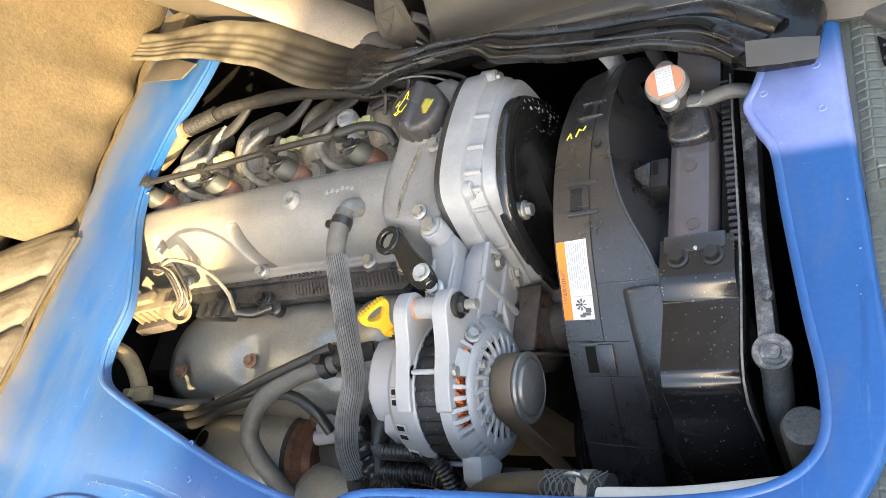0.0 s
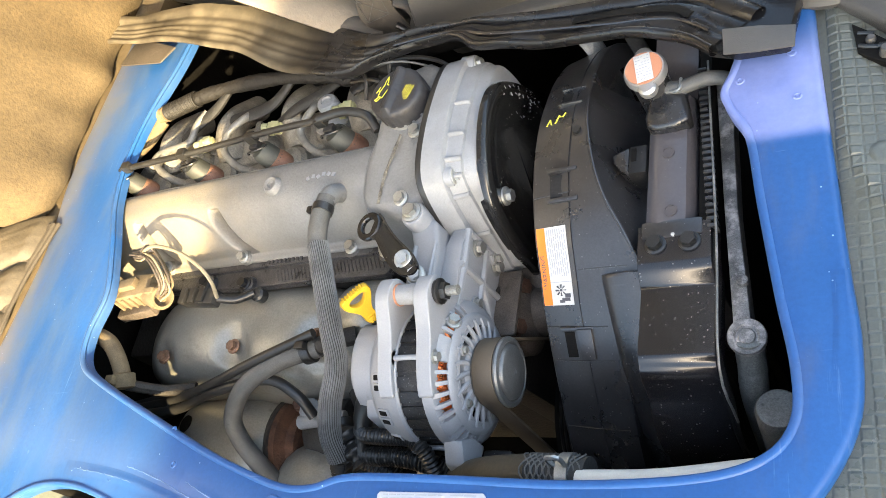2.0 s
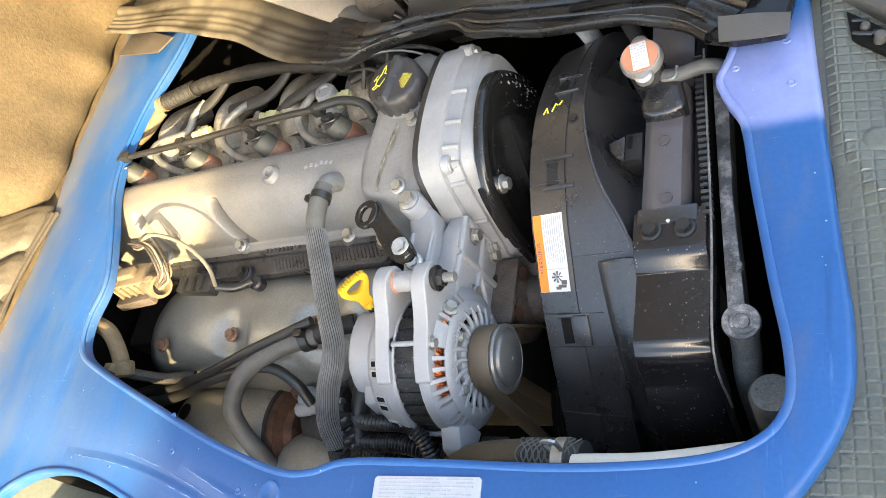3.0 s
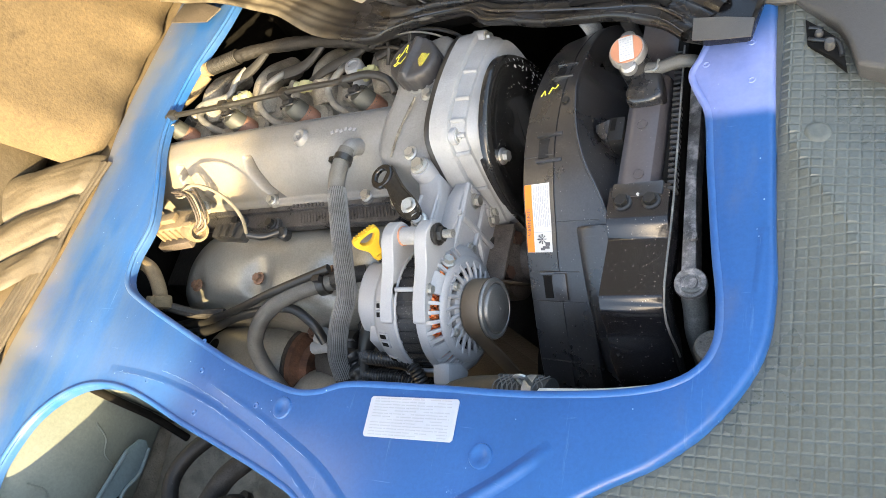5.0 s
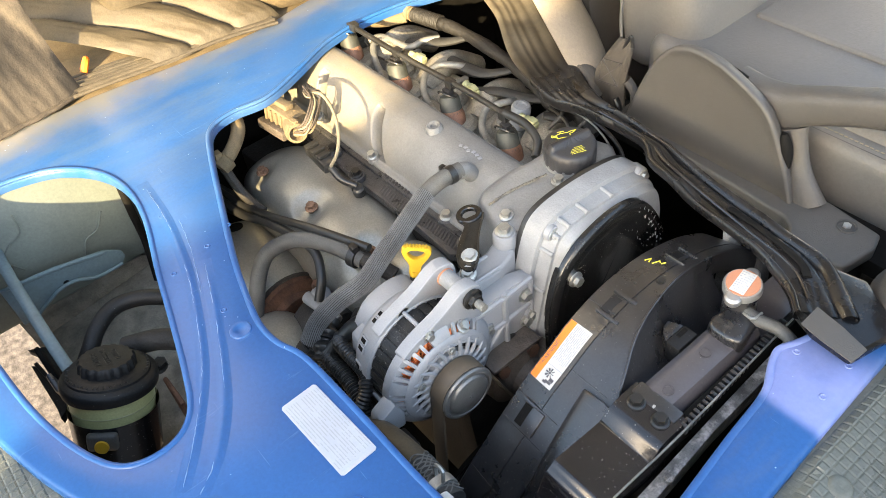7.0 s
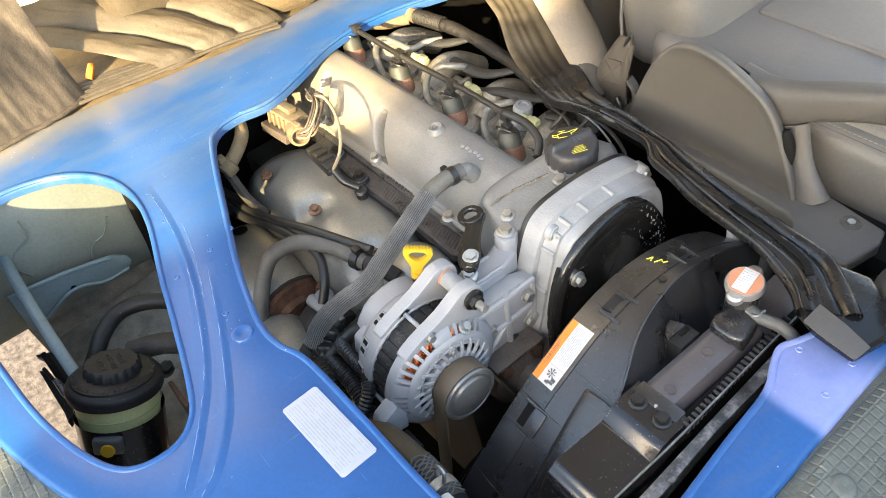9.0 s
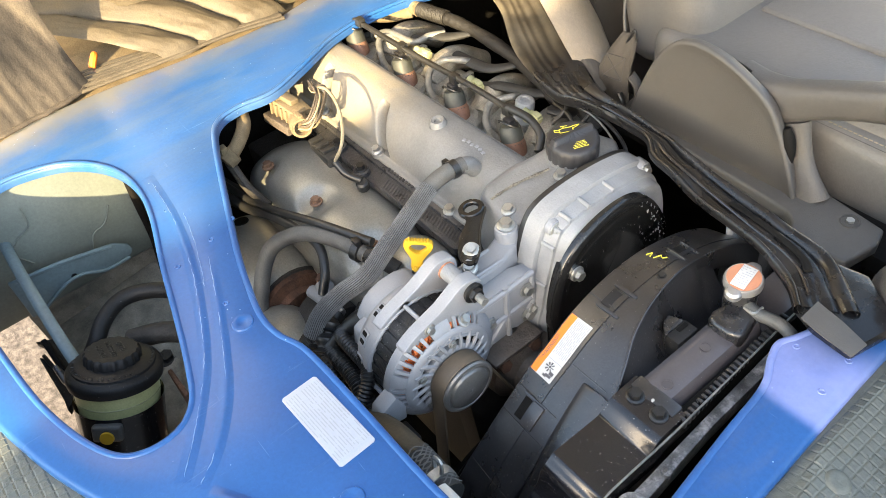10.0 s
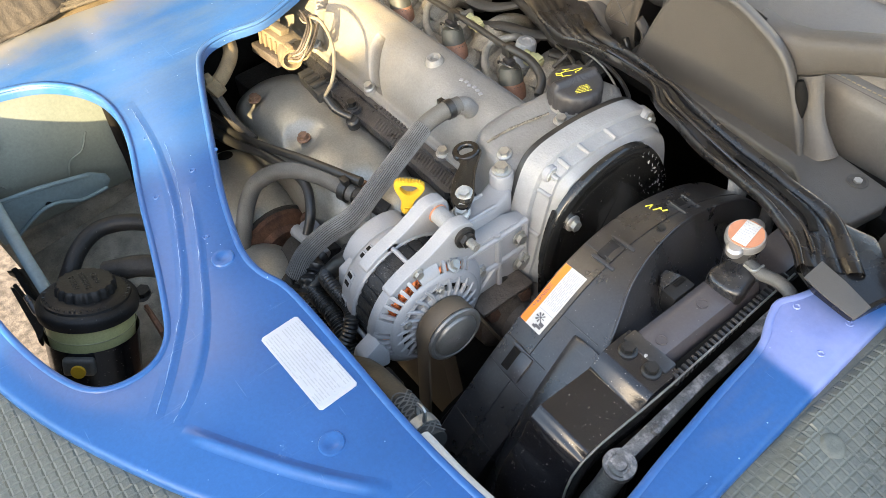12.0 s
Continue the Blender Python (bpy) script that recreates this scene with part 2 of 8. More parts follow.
DUST = (0.42, 0.31, 0.17)
M = dict(
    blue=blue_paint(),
    # rear tint of the cover: dust plus the sun's warm tone put into colour
    cover=rear_dust_sun_tint(mat("dusty_sun_tinted_casting", (0.185, 0.188, 0.190), 0.44, 0.15, 0.10, 16, 0.22, 420, (0.24, 0.21, 0.16), 0.10, 14, specks=0.05), 0.06, -0.16, 0.62, (0.36, 0.29, 0.185)),
    cast=mat("bare_cast_aluminium", (0.25, 0.258, 0.270), 0.55, 0.08, 0.09, 40, 0.30, 420, (0.17, 0.165, 0.16), 0.10, 25),
    alt=mat("light_cast_aluminium", (0.27, 0.278, 0.295), 0.45, 0.10, 0.05, 30, 0.14, 420, (0.15, 0.145, 0.135), 0.07, 30),
    core=mat("dusty_black_lamination", (0.010, 0.010, 0.0105), 0.5, 0, 0.3, 60, 0.5, 300, (0.16, 0.155, 0.15), 0.16, 90, specks=0.35),
    strand=mat("grey_woven_strand", (0.135, 0.138, 0.142), 0.45, 0, 0.2, 60, 0.3, 900, (0.05, 0.05, 0.05), 0.15, 60),
    cap=mat("satin_black_plastic", (0.030, 0.030, 0.033), 0.42, 0, 0.10, 30, 0.15, 600, (0.06, 0.056, 0.05), 0.05, 30, spec=0.4),
    offwhite=mat("off_white_plastic", (0.62, 0.61, 0.57), 0.45, 0, 0.06, 30, 0.05, 300, (0.3, 0.28, 0.24), 0.06, 30),
    sand=mat("crusted_sand", (0.17, 0.155, 0.125), 0.9, 0, 0.5, 160, 1.0, 500, (0.06, 0.055, 0.05), 0.3, 120),
    rust_cast=mat("brown_stained_casting", (0.105, 0.086, 0.072), 0.6, 0.2, 0.3, 30, 0.5, 260, (0.08, 0.06, 0.045), 0.2, 20),
    head=mat("dusty_grey_casting", (0.23, 0.215, 0.185), 0.65, 0.1, 0.3, 35, 0.6, 300, (0.10, 0.09, 0.075), 0.28, 24),
    flange=mat("oily_grey_casting", (0.072, 0.071, 0.074), 0.30, 0.4, 0.25, 40, 0.5, 300, (0.07, 0.065, 0.06), 0.25, 22),
    # tank base is paler than the black plastic: its sheen is put into the colour
    tank=mat("dusty_sheen_plastic", (0.075, 0.069, 0.074), 0.17, 0, 0.06, 14, 0.05, 500, (0.15, 0.14, 0.13), 0.08, 16, scratch=0.1, specks=0.05),
    taped=mat("dusty_taped_sleeve", (0.010, 0.009, 0.008), 0.65, 0, 0.35, 60, 0.5, 220, (0.07, 0.058, 0.045), 0.06, 22),
    dark_cast=mat("oily_dark_casting", (0.036, 0.033, 0.030), 0.6, 0.1, 0.3, 30, 0.5, 260, (0.14, 0.115, 0.085), 0.10, 20, spec=0.3),
    black=mat("black_plastic", (0.022, 0.0215, 0.023), 0.29, 0, 0.25, 20, 0.10, 500, (0.11, 0.10, 0.09), 0.04, 22, scratch=0.10, coat=0.25, spec=0.6, specks=0.13),
    matte_black=mat("matte_black_plastic", (0.012, 0.012, 0.0125), 0.50, 0, 0.2, 20, 0.2, 500, (0.09, 0.08, 0.07), 0.04, 22, spec=0.30, specks=0.1),
    gloss=mat("gloss_black_paint", (0.013, 0.0125, 0.014), 0.20, 0, 0.2, 20, 0.03, 60, (0.16, 0.15, 0.13), 0.04, 60, scratch=0.12, coat=0.2, specks=0.24, spec=0.5),
    worn_black=mat("worn_black_paint", (0.012, 0.012, 0.012), 0.14, 0, 0.2, 20, 0.05, 60, (0.45, 0.44, 0.40), 0.14, 42, scratch=0.7, specks=0.08),
    rubber=mat("black_rubber", (0.019, 0.019, 0.019), 0.35, 0, 0.2, 40, 0.1, 300, (0.15, 0.12, 0.08), 0.08, 18),
    hose=mat("grey_rubber_hose", (0.090, 0.089, 0.085), 0.6, 0, 0.2, 40, 0.15, 300, (0.2, 0.17, 0.12), 0.12, 20),
    dusty=mat("dust_covered_plastic", (0.155, 0.117, 0.069), 0.85, 0, 0.2, 40, 0.3, 300, (0.14, 0.11, 0.07), 0.10, 40),
    seal=rear_dust_sun_tint(mat("dusty_rubber_seal", (0.010, 0.010, 0.011), 0.27, 0, 0.3, 30, 0.15, 120, (0.09, 0.085, 0.08), 0.05, 26, scratch=0.22, spec=0.45, specks=0.04), 0.008, -0.082, 0.80, (0.165, 0.140, 0.098)),
    steel=mat("zinc_steel", (0.42, 0.42, 0.40), 0.42, 0.8, 0.15, 60, 0.1, 400, (0.2, 0.15, 0.1), 0.08, 60),
    dark_steel=mat("dark_steel", (0.05, 0.05, 0.05), 0.35, 0.7, 0.2, 60, 0.1, 400),
    rusty_bolt=mat("rust_brown_bolt", (0.22, 0.125, 0.08), 0.7, 0.2, 0.35, 90, 0.5, 300, (0.10, 0.05, 0.03), 0.2, 90),
    rust=mat("rusty_steel", (0.10, 0.05, 0.032), 0.8, 0.2, 0.35, 60, 0.5, 300, (0.3, 0.2, 0.13), 0.1, 40),
    shield=mat("dusty_heat_shield", (0.285, 0.280, 0.255), 0.36, 0.45, 0.13, 18, 0.16, 160, (0.20, 0.165, 0.115), 0.13, 14),
    copper=mat("copper_wire", (0.75, 0.22, 0.08), 0.3, 0.9, 0.2, 120, 0.4, 500),
    belt=mat("brown_belt_back", (0.10, 0.075, 0.05), 0.6, 0, 0.1, 60, 0.1, 500),
    yellow=mat("yellow_plastic", (0.62, 0.37, 0.028), 0.4, 0, 0.06, 40, 0.05, 300),
    yellow_ink=mat("yellow_print", (0.80, 0.72, 0.08), 0.5, 0, 0.05, 40),
    pale_orange=mat("faded_orange_print", (0.46, 0.20, 0.115), 0.4, 0, 0.05, 40),
    pipe=mat("dull_grey_pipe", (0.20, 0.20, 0.19), 0.5, 0.4, 0.2, 60, 0.2, 300, (0.2, 0.17, 0.12), 0.1, 30),
    orange=mat("orange_print", (0.80, 0.20, 0.02), 0.45, 0, 0.05, 40),
    white=mat("white_sticker", (0.50, 0.50, 0.49), 0.4, 0, 0.04, 40),
    ink=mat("dark_print", (0.07, 0.07, 0.08), 0.5, 0, 0.05, 40),
    grey_ink=mat("grey_print", (0.30, 0.33, 0.37), 0.5, 0, 0.05, 40),
    silver=mat("silver_sticker", (0.36, 0.40, 0.48), 0.35, 0.2, 0.04, 40, dirt=(0.4, 0.4, 0.4), dirt_amount=0.05, dirt_scale=60),
    injector=mat("brown_injector_body", (0.19, 0.095, 0.062), 0.6, 0.1, 0.25, 60, 0.2, 300, (0.2, 0.16, 0.1), 0.1, 40),
    green_plug=mat("dark_green_plug", (0.038, 0.041, 0.036), 0.6, 0, 0.2, 60, 0.1, 300, (0.2, 0.17, 0.1), 0.1, 50),
    scuff=mat("scuffed_pale_paint", (0.16, 0.27, 0.48), 0.5, 0, 0.3, 90, 0.3, 300, (0.08, 0.20, 0.46), 0.45, 160),
    cream=mat("cream_plastic", (0.36, 0.36, 0.20), 0.5, 0, 0.1, 60),
    mat_rubber=mat("grey_rubber_mat", (0.092, 0.098, 0.085), 0.30, 0, 0.12, 12, 0.2, 250, (0.11, 0.10, 0.085), 0.12, 7),
    trim=mat("grey_brown_plastic_trim", (0.066, 0.062, 0.058), 0.50, 0, 0.06, 10, 0.25, 900),
    dark_trim=mat("dark_grey_plastic", (0.05, 0.048, 0.045), 0.55, 0, 0.1, 10, 0.2, 900),
    leather=mat("grey_leatherette", (0.116, 0.111, 0.105), 0.5, 0, 0.06, 10, 0.25, 500),
    beige=mat("worn_beige_vinyl", (0.125, 0.102, 0.076), 0.55, 0, 0.08, 10, 0.2, 400, (0.15, 0.12, 0.08), 0.08, 9),
    thread=mat("pale_thread", (0.23, 0.195, 0.135), 0.7),
    webbing=mat("grey_brown_webbing", (0.050, 0.043, 0.036), 0.8, 0, 0.12, 60, 0.5, 700),
    foam=mat("dusty_ochre_felt", (0.080, 0.059, 0.032), 0.95, 0, 0.18, 7, 0.45, 260, (0.050, 0.037, 0.023), 0.24, 9),
    vinyl=mat("dusty_vinyl", (0.058, 0.046, 0.029), 0.6, 0, 0.2, 16, 0.3, 130, (0.11, 0.085, 0.05), 0.2, 8),
    strip=mat("dusty_ribbed_rubber", (0.055, 0.045, 0.032), 0.75, 0, 0.25, 30, 0.3, 200, (0.10, 0.08, 0.05), 0.2, 26),
    brown_cloth=mat("worn_brown_cloth", (0.058, 0.047, 0.036), 0.7, 0, 0.25, 20, 0.3, 160, (0.26, 0.21, 0.14), 0.1, 12),
    pale=mat("pale_painted_metal", (0.150, 0.172, 0.158), 0.5, 0, 0.1, 10, 0.1, 100, (0.15, 0.14, 0.10), 0.10, 9),
    pale_blue=mat("pale_blue_paint", (0.125, 0.180, 0.210), 0.4, 0, 0.1, 10, 0.05, 100, DUST, 0.06, 9),
    fluid=mat("yellowed_translucent_plastic", (0.56, 0.56, 0.27), 0.35, 0, 0.1, 20, spec=0.6),
    gravel=mat("gravel_ground", (0.135, 0.112, 0.098), 0.95, 0, 0.45, 60, 1.0, 90, (0.08, 0.062, 0.052), 0.30, 40),
    # near-black with grime: shade of voids and slots put into colour; black parts too
    dark_gap=mat("grimy_shade_black", (0.007, 0.0066, 0.0062), 0.75, 0, 0.3, 30, 0.3, 200, (0.05, 0.043, 0.036), 0.06, 20, spec=0.12),
    pulley=mat("dull_dark_steel_face", (0.21, 0.21, 0.205), 0.4, 0.6, 0.15, 40, 0.1, 300, (0.28, 0.25, 0.2), 0.08, 30),
    beam=mat("scraped_dark_steel", (0.15, 0.145, 0.142), 0.4, 0.25, 0.4, 60, 0.5, 260, (0.62, 0.57, 0.55), 0.46, 70),
    bar=mat("scraped_grey_steel", (0.19, 0.19, 0.18), 0.45, 0.4, 0.3, 30, 0.3, 200, (0.60, 0.56, 0.52), 0.22, 30),
    cab=mat("grey_cab_lining", (0.74, 0.73, 0.71), 0.8, 0, 0.06, 8, 0.2, 300),
    chrome=mat("bright_plated_metal", (0.42, 0.41, 0.40), 0.34, 0.7, 0.06, 60),
    braid=mat("woven_hose_cover", (0.028, 0.028, 0.027), 0.7, 0, 0.2, 60, 0.3, 500, (0.17, 0.15, 0.12), 0.10, 22),
)

# ---------------------------------------------------------------- mesh tools
BASE = {}


def thing(name, label, category, at=(0, 0, 0), group="", kind=""):
    """A top-level thing: an empty at its base that carries its parts."""
    ob = new(name)
    ob.location = W(*at)
    ob.empty_display_size = 0.05
    BASE[ob] = ob.location.copy()
    return tagged(ob, label, category, group, kind)


def finish(bm, base, angle=38):
    for v in bm.verts:
        v.co = W(*v.co) - base
    bmesh.ops.remove_doubles(bm, verts=bm.verts, dist=0.00002)
    bmesh.ops.recalc_face_normals(bm, faces=bm.faces)
    lim = radians(angle)
    for f in bm.faces:
        f.smooth = True
    for e in bm.edges:
        e.smooth = len(e.link_faces) == 2 and e.calc_face_angle(0) < lim
    me = bpy.data.meshes.new("mesh")
    bm.to_mesh(me)
    bm.free()
    return me


def part(name, bm, material, parent=None, label="", angle=38):
    """One mesh object, under a thing or a part (or on its own)."""
    base = BASE.get(parent, Vector((0, 0, 0)))
    me = finish(bm, base, angle)
    me.name = name
    me.materials.append(material)
    ob = new(name, me)
    if parent:
        ob.parent = parent
        BASE[ob] = base
    return tagged(ob, label)


def single(name, bm, material, label, category, group="", kind="", angle=38):
    """A thing that is one mesh."""
    return tagged(part(name, bm, material, None, "", angle), label, category, group, kind)


def spline(pts, sub=8, closed=False):
    pts = [Vector(p) for p in pts]
    n, out = len(pts), []
    for i in range(n if closed else n - 1):
        if closed:
            a, b, c, d = (pts[(i + k) % n] for k in (-1, 0, 1, 2))
        else:
            b, c = pts[i], pts[i + 1]
            a = pts[i - 1] if i else b * 2 - c
            d = pts[i + 2] if i + 2 < n else c * 2 - b
        for s in range(sub):
            t = s / sub
            out.append(0.5 * ((2 * b) + (c - a) * t + (2 * a - 5 * b + 4 * c - d) * t * t + (3 * b - a - 3 * c + d) * t ** 3))
    if not closed:
        out.append(pts[-1])
    return out


def rings(bm, loops, closed_loop=True, cap=True, closed_path=False):
    """Skin between loops of equal length."""
    vs = [[bm.verts.new(p) for p in lp] for lp in loops]
    n = len(vs[0])
    for i in range(len(vs) if closed_path else len(vs) - 1):
        a, b = vs[i], vs[(i + 1) % len(vs)]
        for j in range(n if closed_loop else n - 1):
            k = (j + 1) % n
            bm.faces.new((a[j], a[k], b[k], b[j]))
    if cap and not closed_path:
        bm.faces.new(vs[0][::-1])
        bm.faces.new(vs[-1])
    return bm


def tube(path, r, n=12, sub=8, bm=None, flat=1.0, raw=False, cap=True):
    """A round bar, pipe or hose along a path; r may be a function of 0..1 along it."""
    bm = bm or bmesh.new()
    p = [Vector(q) for q in path] if raw else spline(path, sub)
    up, loops = Vector((0.13, 0.27, 0.95)), []
    for i, q in enumerate(p):
        d = (p[min(i + 1, len(p) - 1)] - p[max(i - 1, 0)]).normalized()
        up = (up - d * up.dot(d)).normalized()
        side = d.cross(up)
        rad = r(i / (len(p) - 1)) if callable(r) else r
        loops.append([q + rad * (math.cos(a) * side + flat * math.sin(a) * up) for a in (2 * math.pi * k / n for k in range(n))])
    return rings(bm, loops, cap=cap)


def lathe(profile, origin, axis, n=32, bm=None, cap=True, start=0.0, sweep=360.0):
    """Turn a profile of (radius, height) round an axis."""
    bm = bm or bmesh.new()
    axis, origin = Vector(axis).normalized(), Vector(origin)
    u = axis.orthogonal().normalized()
    v = axis.cross(u)
    full = sweep >= 360
    loops = []
    for r, h in profile:
        cnt = n if full else n + 1
        loops.append([origin + axis * h + max(r, 1e-4) * (math.cos(a) * u + math.sin(a) * v)
                      for a in (radians(start + sweep * k / n) for k in range(cnt))])
    return rings(bm, loops, closed_loop=full, cap=cap and full)


def bevel(bm, w, seg=2, angle=30):
    es = [e for e in bm.edges if len(e.link_faces) == 2 and e.calc_face_angle(0) > radians(angle)]
    bmesh.ops.bevel(bm, geom=es, offset=w, segments=seg, profile=0.6, affect="EDGES", clamp_overlap=True)
    return bm


def box(x0, x1, y0, y1, z0, z1, w=0.003, bm=None, m=None, seg=2):
    own = bmesh.new()
    bmesh.ops.create_cube(own, size=1)
    for v in own.verts:
        v.co = Vector(((x0 + x1) / 2 + v.co.x * (x1 - x0), (y0 + y1) / 2 + v.co.y * (y1 - y0), (z0 + z1) / 2 + v.co.z * (z1 - z0)))
    if w:
        bevel(own, w, seg)
    if m:
        own.transform(m)
    return merge(bm, own) if bm else own


def merge(a, b):
    me = bpy.data.meshes.new("tmp")
    b.to_mesh(me)
    b.free()
    a.from_mesh(me)
    bpy.data.meshes.remove(me)
    return a


def prism(outline, lo, hi, axis="z", w=0.003, seg=2, smooth=0):
    """An outline pushed straight through from lo to hi along an axis."""
    if smooth:
        outline = [tuple(p)[:2] for p in spline([(a, b, 0) for a, b in outline], smooth, True)]
    put = {"z": lambda a, b, h: (a, b, h), "x": lambda a, b, h: (h, a, b), "y": lambda a, b, h: (a, h, b)}[axis]
    bm = bmesh.new()
    rings(bm, [[put(a, b, lo) for a, b in outline], [put(a, b, hi) for a, b in outline]])
    bmesh.ops.recalc_face_normals(bm, faces=bm.faces)
    if w:
        bevel(bm, w, seg, 50 if smooth else 30)
    return bm


def inset(outline, d):
    """An outline moved inwards by d (counter-clockwise or not)."""
    n = len(outline)
    area = sum(outline[i][0] * outline[(i + 1) % n][1] - outline[(i + 1) % n][0] * outline[i][1] for i in range(n))
    s, out = (1 if area > 0 else -1), []
    for i in range(n):
        a, b, c = (Vector(outline[(i + k) % n][:2]) for k in (-1, 0, 1))
        t = ((b - a).normalized() + (c - b).normalized())
        t = t.normalized() if t.length > 1e-6 else (c - b).normalized()
        out.append((b.x - s * d * t.y, b.y + s * d * t.x))
    return out


def xf(bm, m):
    bm.transform(m)
    return bm


HEX = {}


def bolt(parent, at, d=(0, 0, 1), r=0.009, h=0.009, material=None, name="bolt", label=""):
    """A flanged hexagon bolt head, one shared mesh for each size."""
    key = (round(r, 4), round(h, 4), material.name)
    if key not in HEX:
        bm = lathe([(r * 1.45, 0), (r * 1.45, h * 0.22), (r * 1.15, h * 0.34)], (0, 0, 0), (0, 0, 1), 16)
        merge(bm, bevel(lathe([(r, h * 0.3), (r, h)], (0, 0, 0), (0, 0, 1), 6), r * 0.12, 2))
        for v in bm.verts:
            v.co *= K
        bmesh.ops.recalc_face_normals(bm, faces=bm.faces)
        me = bpy.data.meshes.new(name)
        bm.to_mesh(me)
        bm.free()
        me.materials.append(material)
        HEX[key] = me
    ob = new(name, HEX[key])
    ob.parent = parent
    q = Vector(d).to_track_quat("Z", "Y")
    ob.matrix_basis = Matrix.LocRotScale(W(*at) - BASE[parent], q, None)
    return tagged(ob, label)

# ---------------------------------------------------------------- cab shell and ground
def shell():
    g = bmesh.new()
    g.faces.new([g.verts.new(p) for p in ((-60, -60, -0.233), (60, -60, -0.233), (60, 60, -0.233), (-60, 60, -0.233))])
    single("ground", g, M["gravel"], "pale brown gravel ground seen below the truck", "ground", kind="structure")
    # unseen roof, cut short so sky light reaches the radiator side
    single("ceiling", box(-1.15, 0.06, 0.10, 1.75, 2.05, 2.10), M["cab"], "grey unseen cab roof lining, cut short to let sky light in", "ceiling", kind="structure")
    single("wall_rear", box(-1.20, -1.15, -0.42, 1.75, 0.3, 2.05), M["cab"], "grey rear wall of the cab", "wall", kind="structure")
    single("wall_far", prism([(-1.15, 0.3), (1.3, 0.3), (1.3, 1.25), (-1.15, 1.25)], 1.70, 1.75, "y"), M["cab"],
           "grey lower door lining on the far side", "wall", kind="structure")
    single("wall_front", box(1.25, 1.3, -0.42, 1.70, 0.3, 1.02), M["dark_trim"], "dark dashboard wall of the cab", "wall", kind="structure")
    # unseen sill, added to keep sun from entering below the mat
    single("sill_sun_block", box(-1.15, 1.25, -0.66, -0.63, 0.40, 0.90, 0), M["dark_trim"], "dark unseen outer sill of the cab floor, added to block low sun", "wall", kind="structure")
    # unseen wall added on the sunny side; its stepped top casts the engine's shade line
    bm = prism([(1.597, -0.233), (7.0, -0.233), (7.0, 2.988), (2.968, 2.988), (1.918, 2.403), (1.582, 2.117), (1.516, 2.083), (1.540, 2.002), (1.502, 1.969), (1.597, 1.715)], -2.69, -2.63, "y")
    single("shade_wall", bm, M["cab"], "plain grey unseen wall added beside the truck to cast the shade line", "wall", kind="structure")


# ---------------------------------------------------------------- blue seat-base panel
RIM_OUT = [(0.392, 0.52), (0.394, 0.42), (0.397, 0.35), (0.404, 0.20), (0.408, 0.125), (0.400, 0.062), (0.366, 0.003), (0.320, -0.040),
           (0.262, -0.074), (0.19, -0.125), (0.108, -0.179), (0.01, -0.231), (-0.069, -0.265), (-0.14, -0.288), (-0.25, -0.312),
           (-0.40, -0.322), (-0.56, -0.30), (-0.70, -0.22), (-0.765, -0.10), (-0.765, 0.04), (-0.742, 0.20), (-0.730, 0.34), (-0.750, 0.47),
           (-0.748, 0.60), (-0.735, 0.80)]
RIM_IN = [(-0.545, 0.80), (-0.562, 0.68), (-0.592, 0.58), (-0.602, 0.49), (-0.590, 0.41), (-0.553, 0.325), (-0.526, 0.25), (-0.533, 0.19),
          (-0.520, 0.148), (-0.470, 0.120), (-0.34, 0.070), (-0.25, 0.037), (-0.184, 0.017), (-0.125, 0.003), (-0.085, 0.004), (-0.040, 0.016),
          (0.066, 0.018), (0.180, 0.018), (0.28, 0.026), (0.331, 0.041), (0.354, 0.068), (0.356, 0.110), (0.347, 0.170), (0.335, 0.262),
          (0.327, 0.330), (0.312, 0.364), (0.305, 0.388), (0.314, 0.412), (0.320, 0.44), (0.322, 0.52)]
HOLE = [(-0.640, -0.17), (-0.625, -0.10), (-0.590, -0.055), (-0.535, -0.025), (-0.473, -0.017), (-0.40, -0.027), (-0.294, -0.058), (-0.20, -0.083),
        (-0.120, -0.106), (-0.070, -0.126), (-0.050, -0.158), (-0.060, -0.200), (-0.106, -0.227), (-0.186, -0.248), (-0.28, -0.259),
        (-0.40, -0.266), (-0.52, -0.255), (-0.60, -0.225)]


def flat_spline(pts, sub, closed):
    return [(p.x, p.y) for p in spline([(a, b, 0) for a, b in pts], sub, closed)]


